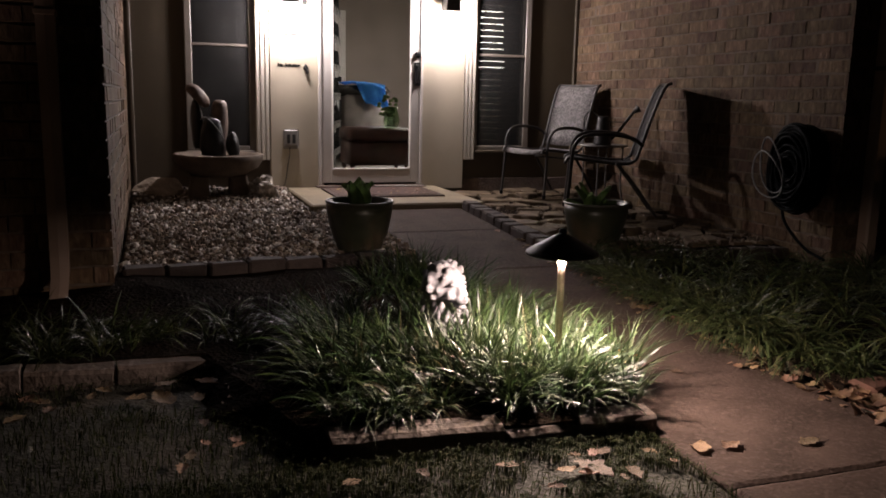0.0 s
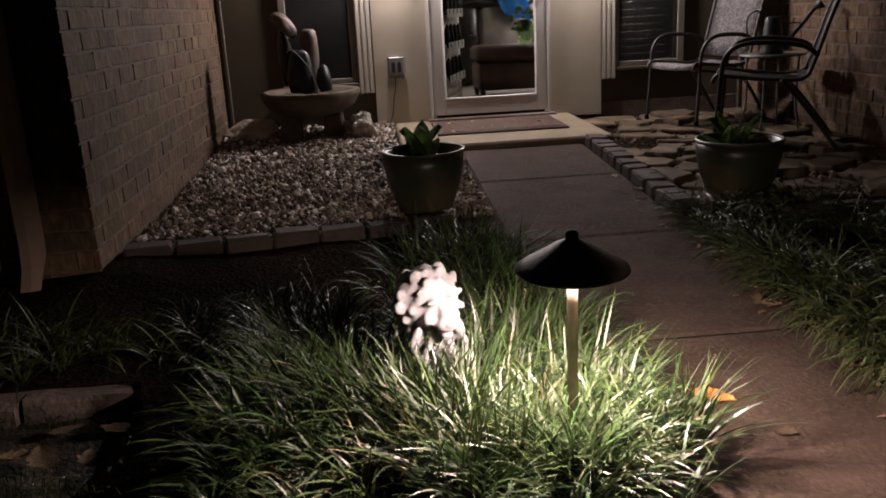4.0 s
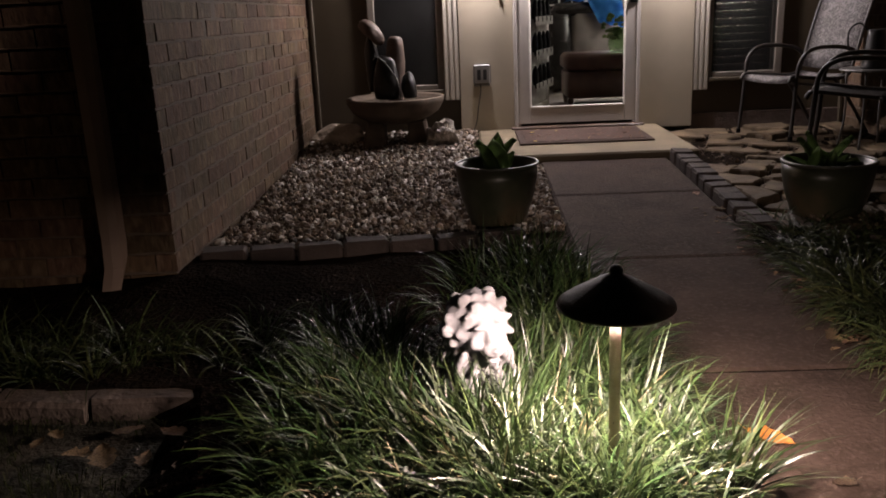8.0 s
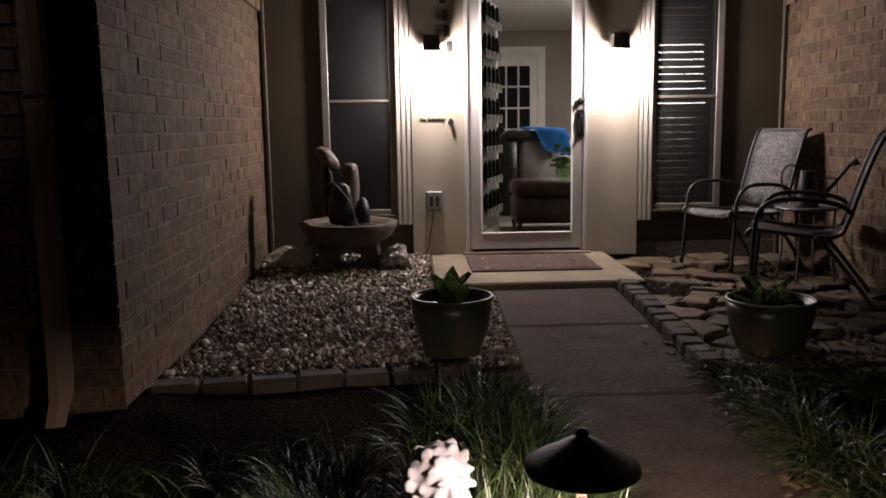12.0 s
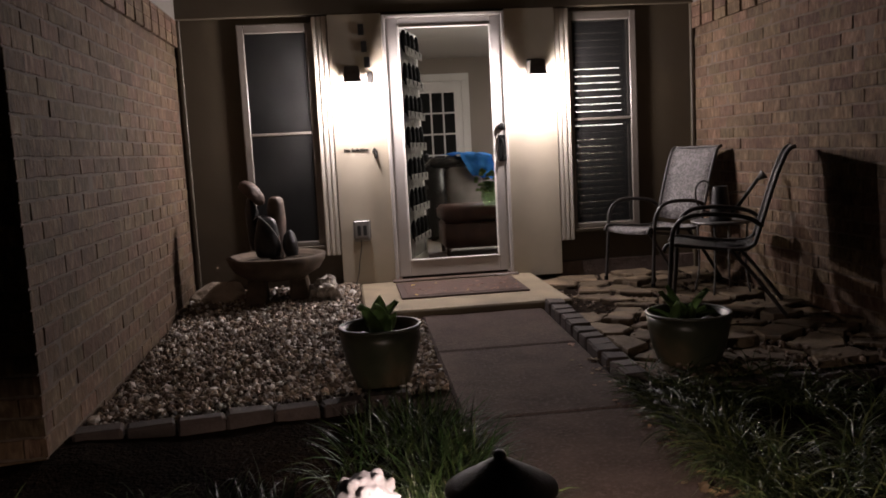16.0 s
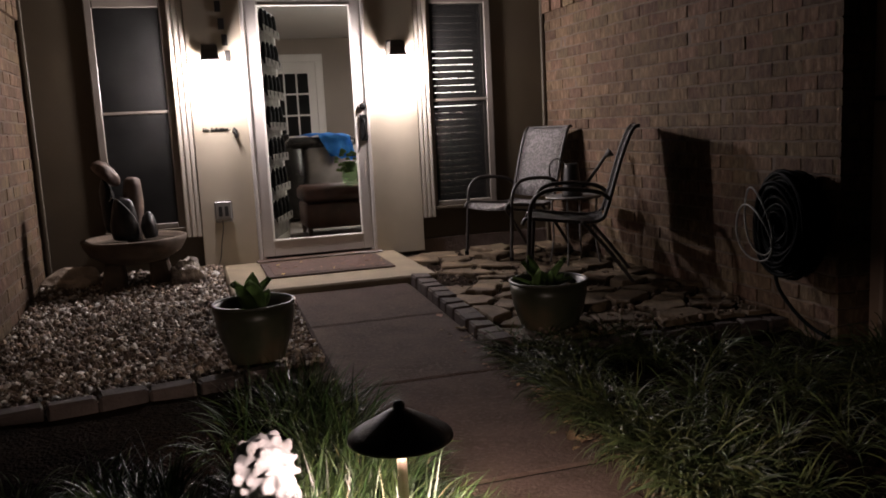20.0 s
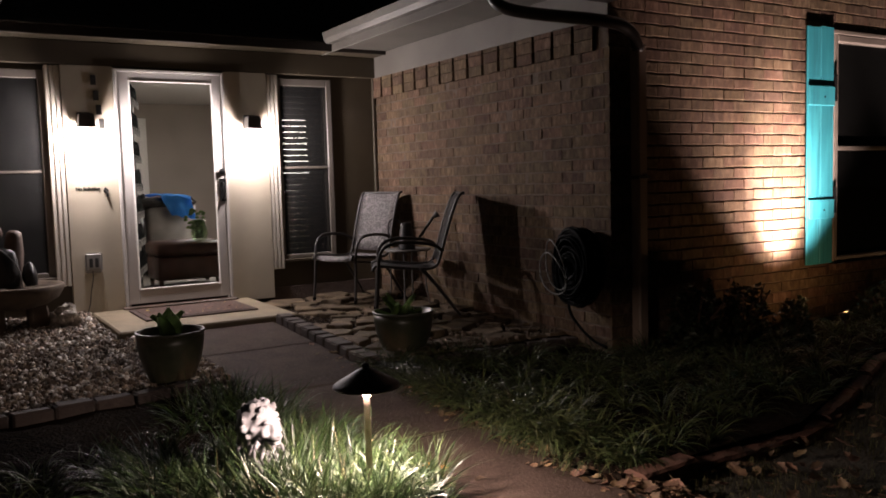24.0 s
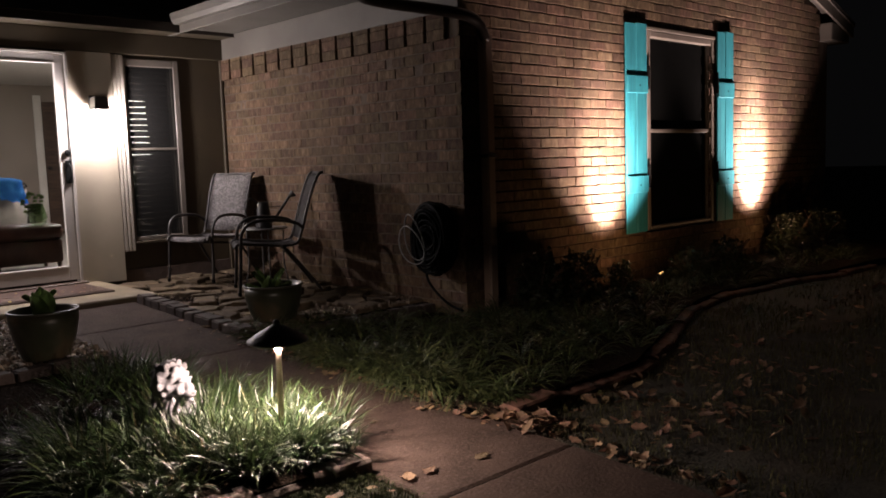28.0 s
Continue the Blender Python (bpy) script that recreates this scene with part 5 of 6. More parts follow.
part("reflector", lathe([(0.026, 0.509), (0.068, 0.497), (0.103, 0.481), (0.119, 0.472), (0.119, 0.4715), (0.103, 0.480), (0.068, 0.496), (0.026, 0.508)], 44), WHITE, hat, "pale underside of the hat")
for k in range(3):
    a = 2.1 * k + 0.4
    part("strut", tube([(0.012 * math.cos(a), 0.012 * math.sin(a), 0.425), (0.022 * math.cos(a), 0.022 * math.sin(a), 0.512)], 0.0016, 5), BRONZE, stem)
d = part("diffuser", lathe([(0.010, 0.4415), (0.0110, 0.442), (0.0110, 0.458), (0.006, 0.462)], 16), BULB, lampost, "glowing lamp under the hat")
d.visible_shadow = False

# ---- lion statue: one mesh ----
bm = bmesh.new()
rng = random.Random(21)
def blob(at, size, seed=0.0, rough=0.05):
    boulder(bm, at, size, seed, rough, 2)


blob((0, 0.04, 0.10), (0.062, 0.080, 0.13))
for s in (-1, 1):
    blob((s * 0.040, -0.05, 0.07), (0.024, 0.028, 0.10))
    blob((s * 0.040, -0.085, 0.0), (0.030, 0.042, 0.024))
    blob((s * 0.065, 0.05, 0.04), (0.032, 0.06, 0.06))
blob((0, -0.004, 0.284), (0.083, 0.056, 0.104))
blob((0, -0.030, 0.282), (0.070, 0.044, 0.088))
blob((0, 0.0, 0.20), (0.066, 0.055, 0.09))
blob((0, -0.062, 0.285), (0.042, 0.030, 0.046))
blob((0, -0.086, 0.282), (0.016, 0.022, 0.034))
blob((0, -0.098, 0.248), (0.029, 0.030, 0.022))
blob((0, -0.126, 0.256), (0.013, 0.009, 0.008))
blob((0, -0.094, 0.222), (0.019, 0.024, 0.014))
for s in (-1, 1):
    blob((s * 0.024, -0.082, 0.310), (0.018, 0.012, 0.008))
    blob((s * 0.034, -0.074, 0.262), (0.017, 0.018, 0.022))


blob((0, 0.006, 0.290), (0.086, 0.058, 0.100))


def curl(x, y, z, r, turn):
    """One rolled curl of the mane: a short spiral of swelling beads."""
    for i in range(7):
        a, q = turn + i * 0.85, r * (1.0 - 0.11 * i)
        boulder(bm, (x + q * 0.62 * math.cos(a), y - 0.002 * i, z + q * 0.62 * math.sin(a)), (q * 0.66, q * 0.70, q * 0.66), i + turn, 0.05, 1)


def tress(x, y, z, length, thick, sway):
    """One wavy lock hanging below the face."""
    for i in range(10):
        q = i / 9
        r = thick * (1 - 0.55 * q)
        boulder(bm, (x + 0.012 * math.sin(q * 5 + sway) + 0.15 * x * q, y + 0.006 * math.cos(q * 4 + sway), z - length * q), (r, r, r * 1.3), i + sway, 0.06, 1)


for n, wide, tall, y, r in ((10, 0.058, 0.068, -0.044, 0.0175), (13, 0.078, 0.090, -0.018, 0.0185), (12, 0.080, 0.092, 0.018, 0.0195), (8, 0.056, 0.066, 0.048, 0.020), (4, 0.025, 0.030, 0.060, 0.022)):
    for k in range(n):
        a = 2 * math.pi * (k + 0.5 * (n % 2)) / n + rng.uniform(-0.1, 0.1)
        if math.sin(a) > -0.45:
            curl(wide * math.cos(a), y + rng.uniform(-0.005, 0.005), 0.288 + tall * math.sin(a), r * rng.uniform(0.85, 1.1), rng.uniform(0, 6.28))
        else:
            tress(wide * 0.95 * math.cos(a), y, 0.285 + tall * math.sin(a), 0.085, r * 0.62, rng.uniform(0, 6.28))
for x in (-0.058, -0.030, 0.0, 0.030, 0.058):
    tress(x, -0.058, 0.215 + 0.25 * abs(x), 0.10, 0.014, rng.uniform(0, 6.28))
    tress(x * 1.15, -0.02, 0.225 + 0.25 * abs(x), 0.12, 0.017, rng.uniform(0, 6.28))
lion = tagged(part("lion_statue", bm, STATUE, smooth=True), "white cast-stone lion statue sitting in the grass", "statue")
lion.matrix_world = pose(1.098, 3.10, 0.055, 0, 0, 24) @ Matrix.Diagonal((1.10, 1.0, 0.965, 1))
sculpt = lion.modifiers.new("blend", "REMESH")
sculpt.mode, sculpt.voxel_size, sculpt.use_smooth_shade = "VOXEL", 0.0036, True
soften = lion.modifiers.new("soften", "SMOOTH")
soften.factor, soften.iterations = 0.5, 18

# ---- edging stones along the beds ----
def edge_stones(spots, label, material=EDGESTONE):
    t = thing("stone_edging", label, "edging", kind="structure")
    for k, (x, y, length, rz, z, h) in enumerate(spots):
        rng = random.Random(k + round(x * 100))
        bm = bmesh.new()
        n = 7
        rows = []
        for i in range(n):
            u = (i / (n - 1) - 0.5) * length
            rows.append([bm.verts.new((u + rng.uniform(-0.004, 0.004), sy * (0.058 + rng.uniform(-0.004, 0.004)), (h if top else -0.05) + rng.uniform(-0.003, 0.003))) for sy, top in ((-1, 0), (-1, 0.8), (-0.75, 1), (0.75, 1), (1, 0.8), (1, 0))])
            for v in rows[-1][1:2] + rows[-1][4:5]:
                v.co.z -= 0.012
        for p, q in zip(rows, rows[1:]):
            for i in range(6):
                bm.faces.new((p[i], p[(i + 1) % 6], q[(i + 1) % 6], q[i]))
        bm.faces.new(rows[0][::-1])
        bm.faces.new(rows[-1])
        bmesh.ops.recalc_face_normals(bm, faces=bm.faces)
        part("edging_stone", bm, material, t).matrix_world = pose(x, y, z, 0, rng.uniform(-1.5, 1.5), rz)
    return t


edge_stones([(0.80, 2.465, 0.53, -3, -0.010, 0.060), (1.19, 2.425, 0.24, 4, -0.018, 0.052), (1.445, 2.405, 0.26, -5, -0.008, 0.060),
             (0.10, 3.36, 0.36, 2, -0.015, 0.06), (-0.24, 3.345, 0.30, -3, -0.012, 0.06),
             (-0.56, 3.33, 0.32, 2, 0.0, 0.06), (-0.92, 3.34, 0.36, 1, 0.0, 0.06), (-1.32, 3.35, 0.36, -1, 0.0, 0.06), (-1.72, 3.36, 0.36, 1, 0.0, 0.06)], "rough brown stones edging the grass bed")
edge_stones([(2.60, 2.385, 0.34, 6, 0.0, 0.065)] + [(2.96 + 0.35 * k, front_edge(2.96 + 0.35 * k), 0.35, math.degrees(math.atan2(front_edge(3.11 + 0.35 * k) - front_edge(2.81 + 0.35 * k), 0.30)) + (k * 5 % 7) - 3, -0.016 - 0.008 * (k % 3), 0.045) for k in range(17)], "red-brown bricks edging the bed by the walk", REDBRICK)

# ---- wing window, shutters, ground spotlights ----
gw = thing("window_3", "white-framed sash window, unlit, between teal shutters", "window", kind="structure")
x0, x1, z0, z1 = WIN
bm = bmesh.new()
for a, b, c, d in ((x0, x0 + 0.055, z0, z1), (x1 - 0.055, x1, z0, z1), (x0 + 0.055, x1 - 0.055, z1 - 0.06, z1), (x0 + 0.055, x1 - 0.055, z0, z0 + 0.05)):
    box(bm, a, b, YF - 0.01, YF + 0.09, c, d, 0.008)
part("window_frame", bm, FRAME, gw)
bm = bmesh.new()
for a, b, c, d in ((x0 + 0.055, x0 + 0.085, z0 + 0.05, z1 - 0.06), (x1 - 0.085, x1 - 0.055, z0 + 0.05, z1 - 0.06)):
    box(bm, a, b, YF + 0.012, YF + 0.05, c, d, 0.004)
sash = part("sash", bm, FRAME, gw)
part("meeting_rail", block(x0 + 0.085, x1 - 0.085, YF + 0.008, YF + 0.05, 1.44, 1.475, 0.004), FRAME, gw)
for lo, hi in ((z0 + 0.05, 1.44), (1.475, z1 - 0.06)):
    part("pane", block(x0 + 0.08, x1 - 0.08, YF + 0.030, YF + 0.034, lo, hi), PANE, sash).visible_shadow = False
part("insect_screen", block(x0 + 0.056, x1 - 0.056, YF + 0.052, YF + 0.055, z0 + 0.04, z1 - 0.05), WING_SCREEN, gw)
part("window_sill", block(x0 - 0.04, x1 + 0.04, YF - 0.06, YF + 0.02, z0 - 0.06, z0 - 0.002, 0.008), BRICK, gw)
part("lintel_trim", block(x0 - 0.02, x1 + 0.02, YF - 0.017, YF + 0.02, z1 + 0.002, z1 + 0.035, 0.005), FRAME, gw)


def shutter(x, flip, top):
    t = thing("shutter", "teal painted board shutter with two raised battens", "shutter", Matrix.Translation((x, YF - 0.014, 0)), "shutters beside the window")
    for k in range(2):
        a = -0.172 + k * 0.174
        bm = block(a, a + 0.170, -0.017, 0, 0.505, top + 0.010 * k, 0.005)
        part("board", bm, TEAL, t)
    for z in (1.90, 0.98):
        part("batten", block(-0.168, 0.168, -0.033, -0.0175, z - 0.10, z + 0.06, 0.005), TEAL, t)
        part("hinge_pin", block(0.176 if flip else -0.196, 0.196 if flip else -0.176, -0.036, 0.008, z - 0.06, z + 0.16, 0.004), BLACK, t)
        part("screw", lathe([(0.008, 0), (0.008, 0.003), (0.002, 0.004)], 8), BLACK, t).matrix_local = pose(0.03, -0.033, z - 0.03, 90)


shutter(6.268, True, 2.43)
shutter(7.935, False, 2.48)

for x, y in UPLIGHTS:
    t = thing("ground_spotlight", "small bronze spotlight staked in the bed, lit", "spotlight", Matrix.Translation((x, y, 0.03)), "spotlights below the brick wall")
    part("stake", lathe([(0.004, -0.12), (0.012, 0.0), (0.012, 0.11)], 10), BLACKMETAL, t)
    part("knuckle", lathe([(0.018, 0.105), (0.02, 0.12), (0.018, 0.135)], 12), BLACKMETAL, t)
    head = part("housing", lathe([(0.024, 0), (0.030, 0.01), (0.034, 0.045), (0.036, 0.062), (0.030, 0.063), (0.030, 0.056), (0.002, 0.056)], 20), BLACKMETAL, t, smooth=True)
    head.matrix_local = pose(0, 0, 0.13, -21)
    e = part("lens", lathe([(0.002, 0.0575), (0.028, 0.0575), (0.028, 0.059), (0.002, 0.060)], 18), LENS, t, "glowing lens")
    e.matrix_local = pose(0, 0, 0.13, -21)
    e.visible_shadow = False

# ---- room behind the storm door ----
RX0, RX1, RY0, RY1, RZ0, RZ1 = 1.10, 4.90, YB + 0.16, 14.1, 0.25, 2.66
for name, b in (("wall_room_far", (RX0 - 0.1, RX1 + 0.1, RY1, RY1 + 0.1, 0, RZ1)), ("wall_room_side", (RX0 - 0.1, RX0, RY0 + 0.002, RY1, 0, RZ1)), ("wall_room_side", (RX1, RX1 + 0.1, RY0, RY1, 0, RZ1))):
    tagged(part(name, block(*b), ROOMWALL), "taupe painted wall of the living room", "wall", kind="structure")
tagged(part("wall_room_near", block(X1 + 0.26, RX1, RY0 - 0.14, RY0, 0, RZ1), ROOMWALL), "taupe painted wall of the living room", "wall", kind="structure")
tagged(part("floor", block(RX0, RX1, YB + 0.162, RY1, 0.15, RZ0), CARPET), "pale carpet in the living room", "floor", kind="structure")
tagged(part("ceiling", block(RX0 - 0.1, RX1 + 0.1, RY0, RY1 + 0.1, RZ1 + 0.002, RZ1 + 0.08), CEIL), "plain white ceiling of the living room", "ceiling", kind="structure")
# Unseen box added to keep the space behind window_1 dark.
for name, b in (("wall_dark_room", (-0.5, -0.4, RY0, 9.5, 0, 2.66)), ("wall_dark_room", (-0.5, RX0 - 0.1, 9.5, 9.6, 0, 2.66)), ("ceiling", (-0.5, RX0 - 0.1, RY0, 9.6, 2.662, 2.70))):
    tagged(part(name, block(*b), ROOMWALL), "unseen wall closing off the dark behind the side window", "wall", kind="structure")
fixture = thing("ceiling_light", "round ceiling light in the living room", "ceiling light", Matrix.Translation((3.3, 10.9, RZ1)))
part("base", lathe([(0.22, 0), (0.22, -0.015), (0.21, -0.02), (0.002, -0.02)], 28), WHITE, fixture)

fdoor = thing("door_2", "white french door with a grid of dark panes", "door", kind="structure")
fx0, fx1 = 2.20, 2.98
bm = bmesh.new()
for a, b, c, d in ((fx0 - 0.12, fx0, RZ0, 2.30), (fx1, fx1 + 0.12, RZ0, 2.30), (fx0 - 0.12, fx1 + 0.12, 2.30, 2.42)):
    box(bm, a, b, RY1 - 0.03, RY1 - 0.001, c, d, 0.006)
part("casing", bm, WHITE, fdoor)
part("door_leaf", block(fx0 + 0.003, fx1 - 0.003, RY1 - 0.02, RY1 - 0.002, RZ0, 2.297, 0.003), WHITE, fdoor)
for r in range(5):
    for c in range(3):
        px, pz = fx0 + 0.115 + c * 0.19, RZ0 + 0.28 + r * 0.325
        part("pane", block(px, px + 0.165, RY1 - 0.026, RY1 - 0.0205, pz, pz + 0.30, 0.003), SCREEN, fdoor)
wdoor = thing("door_3", "white-cased brown wooden door, closed", "door", kind="structure")
part("casing", block(4.20, 4.32, RY1 - 0.03, RY1 - 0.001, RZ0, 2.5, 0.006), WHITE, wdoor)
part("door_leaf", block(4.325, 4.86, RY1 - 0.02, RY1 - 0.001, RZ0, 2.4, 0.003), WALNUT, wdoor)
part("knob", lathe([(0.004, 0), (0.025, 0.003), (0.012, 0.02), (0.03, 0.045), (0.02, 0.065), (0.002, 0.068)], 14), BLACKMETAL, wdoor).matrix_world = pose(4.38, RY1 - 0.02, 1.33, 90)

chair = thing("armchair", "grey leather armchair seen from behind, towel over its back", "armchair", pose(2.37, 10.55, RZ0, 0, 0, 6))
bm = block(-0.20, 0.38, -0.36, -0.18, 0.02, 0.86, 0.05)
for v in bm.verts:
    if v.co.z > 0.5:
        v.co.x *= 1.06
        v.co.y -= 0.05
part("backrest", bm, LEATHER_TAN, chair, "grey leather back", smooth=True)
# Black panel added for the chair's dark side; the wing shape is made up.
part("wing", block(-0.46, -0.205, -0.42, 0.10, 0.02, 0.86, 0.06), OXBLACK, chair, "black panel for the chair's dark side", smooth=True)
part("top_cushion", block(-0.40, 0.40, -0.45, -0.16, 0.79, 0.925, 0.06), OXBLACK, chair, smooth=True)
for s in (-1, 1):
    part("armrest", block(s * 0.42 - 0.09, s * 0.42 + 0.09, -0.34, 0.42, 0.02, 0.62, 0.05), OXBLACK, chair, smooth=True)
    part("foot", block(s * 0.36 - 0.03, s * 0.36 + 0.03, -0.30, -0.24, 0, 0.15, 0.006), WALNUT, chair)
    part("foot", block(s * 0.36 - 0.03, s * 0.36 + 0.03, 0.34, 0.40, 0, 0.15, 0.006), WALNUT, chair)
part("seat", block(-0.33, 0.33, -0.18, 0.42, 0.14, 0.45, 0.05), LEATHER, chair, smooth=True)
bm, rows = bmesh.new(), []
for k in range(13):
    s = k / 12
    y, z = (0.02 - 0.46 * s / 0.5, 0.94 + 0.02 * math.sin(s * 6)) if s < 0.5 else (-0.46 - 0.02 * (s - 0.5), 0.94 - (s - 0.5) * 0.52)
    y -= 0.03 * max(0, 1 - abs(s - 0.5) * 8)
    rows.append([bm.verts.new((-0.04 + 0.20 * s + u * 0.22 * (1 - 0.35 * s), y - 0.02 * math.sin(u * 5 + s * 3) * s, z - 0.03 * u * s + 0.012 * math.sin(u * 9))) for u in (-1, -0.6, -0.2, 0.2, 0.6, 1)])
for p, q in zip(rows, rows[1:]):
    for i in range(5):
        bm.faces.new((p[i], p[i + 1], q[i + 1], q[i]))
bmesh.ops.solidify(bm, geom=bm.faces[:], thickness=0.012)
towel = tagged(part("towel", bm, BLUE, smooth=True), "bright blue towel draped over the armchair", "towel")
towel.matrix_world = pose(2.42, 10.55, RZ0, 0, 0, 6)

ott = thing("ottoman", "red-brown leather ottoman on dark wooden legs", "ottoman", pose(2.325, 9.0, RZ0))
part("cushion", block(-0.345, 0.345, -0.27, 0.27, 0.32, 0.47, 0.035), OXBLOOD, ott, smooth=True)
part("base", block(-0.33, 0.33, -0.255, 0.255, 0.075, 0.318, 0.02), OXBLOOD, ott, smooth=True)
for sx in (-1, 1):
    for sy in (-1, 1):
        part("leg", lathe([(0.018, 0), (0.028, 0.075)], 10, at=(sx * 0.295, sy * 0.21, 0)), WALNUT, ott)
vase = thing("vase", "clear green glass vase holding a leafy cutting", "vase", pose(2.46, 8.84, RZ0 + 0.471) @ Matrix.Scale(1.2, 4))
part("body", lathe([(0.045, 0), (0.06, 0.01), (0.075, 0.06), (0.065, 0.12), (0.05, 0.16), (0.056, 0.18), (0.050, 0.18), (0.044, 0.16), (0.058, 0.12), (0.066, 0.06), (0.01, 0.02)], 24), glass("green_glass", (0.74, 0.84, 0.70)), vase, smooth=True)
bm = bmesh.new()
rng = random.Random(4)
for k in range(46):
    a, r, z = rng.uniform(0, 6.28), rng.uniform(0.01, 0.085), rng.uniform(0.10, 0.27)
    boulder(bm, (r * math.cos(a) - 0.03, r * math.sin(a), z), (0.022, 0.006, 0.018), k, 0.3, 1)
part("cutting", bm, LEAF, vase, "dense green leaves")

# Lamp is made up: a glow for the slat gaps and the room.
lamp_stand = thing("floor_lamp", "unseen floor lamp added to shine through the blind gaps", "floor lamp", pose(3.73, 9.6, RZ0))
part("base", lathe([(0.14, 0), (0.15, 0.008), (0.145, 0.02), (0.02, 0.03)], 28), BLACKMETAL, lamp_stand)
part("pole", lathe([(0.011, 0.028), (0.011, 1.34)], 12), BLACKMETAL, lamp_stand)
part("shade", lathe([(0.295, 1.12), (0.265, 1.80), (0.260, 1.80), (0.290, 1.12)], 36, hollow=True), SHADE, lamp_stand, "glowing pale drum shade", smooth=True)

# Pale block added out of view so the lower slat gaps look lit.
cabinet = thing("cabinet", "unseen white cabinet added to brighten the lower blind gaps", "cabinet", pose(3.74, 10.12, RZ0))
part("body", block(-0.30, 0.30, -0.16, 0.16, 0, 1.02, 0.004), WHITE, cabinet)
part("top", block(-0.32, 0.32, -0.18, 0.17, 1.022, 1.05, 0.006), WHITE, cabinet)
for x in (-0.15, 0.15):
    part("door", block(x - 0.14, x + 0.14, -0.18, -0.161, 0.06, 0.98, 0.004), WHITE, cabinet)
# Made-up curtain that darkens the slat gaps right of the lamp.
folds, bottom = bmesh.new(), RZ0 + 0.03
rows = [[folds.verts.new((4.06 + 0.82 * k / 40, 9.72 + 0.035 * math.sin(k * 1.15), z)) for k in range(41)] for z in (bottom, 1.4, RZ1 - 0.06)]
for p, q in zip(rows, rows[1:]):
    for i in range(40):
        folds.faces.new((p[i], p[i + 1], q[i + 1], q[i]))
bmesh.ops.solidify(folds, geom=folds.faces[:], thickness=0.006)
tagged(part("curtain", folds, BLACK, smooth=True), "unseen dark curtain added to black out the room's far side", "curtain")

# ---- grasses ----
def blades(name, spots, material, label, seed, length=(0.15, 0.36), width=0.0078, segs=6, lift=(0.70, 1.42), curl=(0.0, 1.0), category="ornamental grass"):
    """Arching strap leaves, one strip each, springing from clump centres; the last number of a spot lays its blades over."""
    rng = np.random.default_rng(seed)
    verts, faces = [], []
    for x, y, z, lean, spread, lay in spots:
        L = rng.uniform(*length) * (0.80 if math.hypot(x - LAMP[0], y - LAMP[1]) < 0.22 else 0.66 if x < 1.0 and y < 2.85 else 0.8 if y < 2.66 else 1)
        a = lean + rng.normal(0, spread)
        d = np.array([math.cos(a), math.sin(a)])
        side = np.array([-d[1], d[0]])
        up0, bow = rng.uniform(*lift) - lay * rng.uniform(0.0, 0.55), rng.uniform(*curl) + lay * rng.uniform(0.2, 1.5)
        w = width * rng.uniform(0.6, 1.25)
        p, h, ang, base, twist = np.array([x, y], float), z, up0, len(verts), rng.uniform(-0.9, 0.9)
        for k in range(segs + 1):
            s = k / segs
            ww = w * (1 - s ** 2.0) * (0.65 + 0.35 * min(s * 4, 1)) * 0.5
            if k == segs:
                verts.append((*p, h))
            else:
                q = side * ww
                verts.append((p[0] - q[0], p[1] - q[1], h - twist * ww))
                verts.append((p[0] + q[0], p[1] + q[1], h + twist * ww))
            ang = up0 - bow * s ** 1.3
            p = p + d * math.cos(ang) * L / segs
            h = max(h + math.sin(ang) * L / segs, 0.012)
        for k in range(segs - 1):
            i = base + 2 * k
            faces.append((i, i + 1, i + 3, i + 2))
        faces.append((base + 2 * segs - 2, base + 2 * segs - 1, base + 2 * segs))
    me = bpy.data.meshes.new(name)
    me.from_pydata(verts, [], faces)
    me.materials.append(material)
    return tagged(new(name, me), label, category, kind="stuff")


def clumps(rng, count, inside, per, radius=0.035, z=0.05, centre=None, reach=0.55):
    """Clump centres scattered by inside(rng), each a fountain of blades; towards the rim of a bed they lean out and lie over."""
    out = []
    for _ in range(count):
        cx, cy = inside(rng)
        lay, bx, by = 0.25, 0.0, 0.0
        if centre:
            bx, by = (cx - centre[0]) / reach, (cy - centre[1]) / reach
            lay = min(math.hypot(bx, by), 1.0) ** 1.5
        for _ in range(int(per * rng.uniform(0.7, 1.3))):
            a, r = rng.uniform(0, 2 * math.pi), radius * math.sqrt(rng.uniform(0, 1))
            lean = math.atan2(math.sin(a) + 1.5 * by, math.cos(a) + 1.5 * bx)
            out.append((cx + r * math.cos(a), cy + r * math.sin(a), z, lean, 0.75, lay))
    return out


def island(r):
    """The grass bed's front clump, with a bare pocket to the left of the statue."""
    while True:
        x, y = r.uniform(0.70, 1.56), r.uniform(2.56, 3.50)
        if not (0.86 < x < 1.06 and y > 3.10) and math.hypot(x - 1.098, y - 3.07) > 0.11 and math.hypot(x - LAMP[0], y - LAMP[1]) > 0.05:
            return x, y


rng = np.random.default_rng(10)
spots = clumps(rng, 124, island, 40, centre=(1.22, 2.98))
spots += clumps(rng, 34, lambda r: (lambda a, d: (LAMP[0] + d * math.cos(a), LAMP[1] + d * math.sin(a)))(r.uniform(0, 6.28), r.uniform(0.07, 0.30)), 34)
spots += clumps(rng, 26, lambda r: (r.uniform(1.05, 1.52), r.uniform(2.50, 2.70)), 32, centre=(1.25, 2.85), reach=0.42)
spots += clumps(rng, 20, lambda r: (r.uniform(0.62, 0.86), r.uniform(3.15, 3.62)), 26, centre=(0.9, 3.3), reach=0.4)
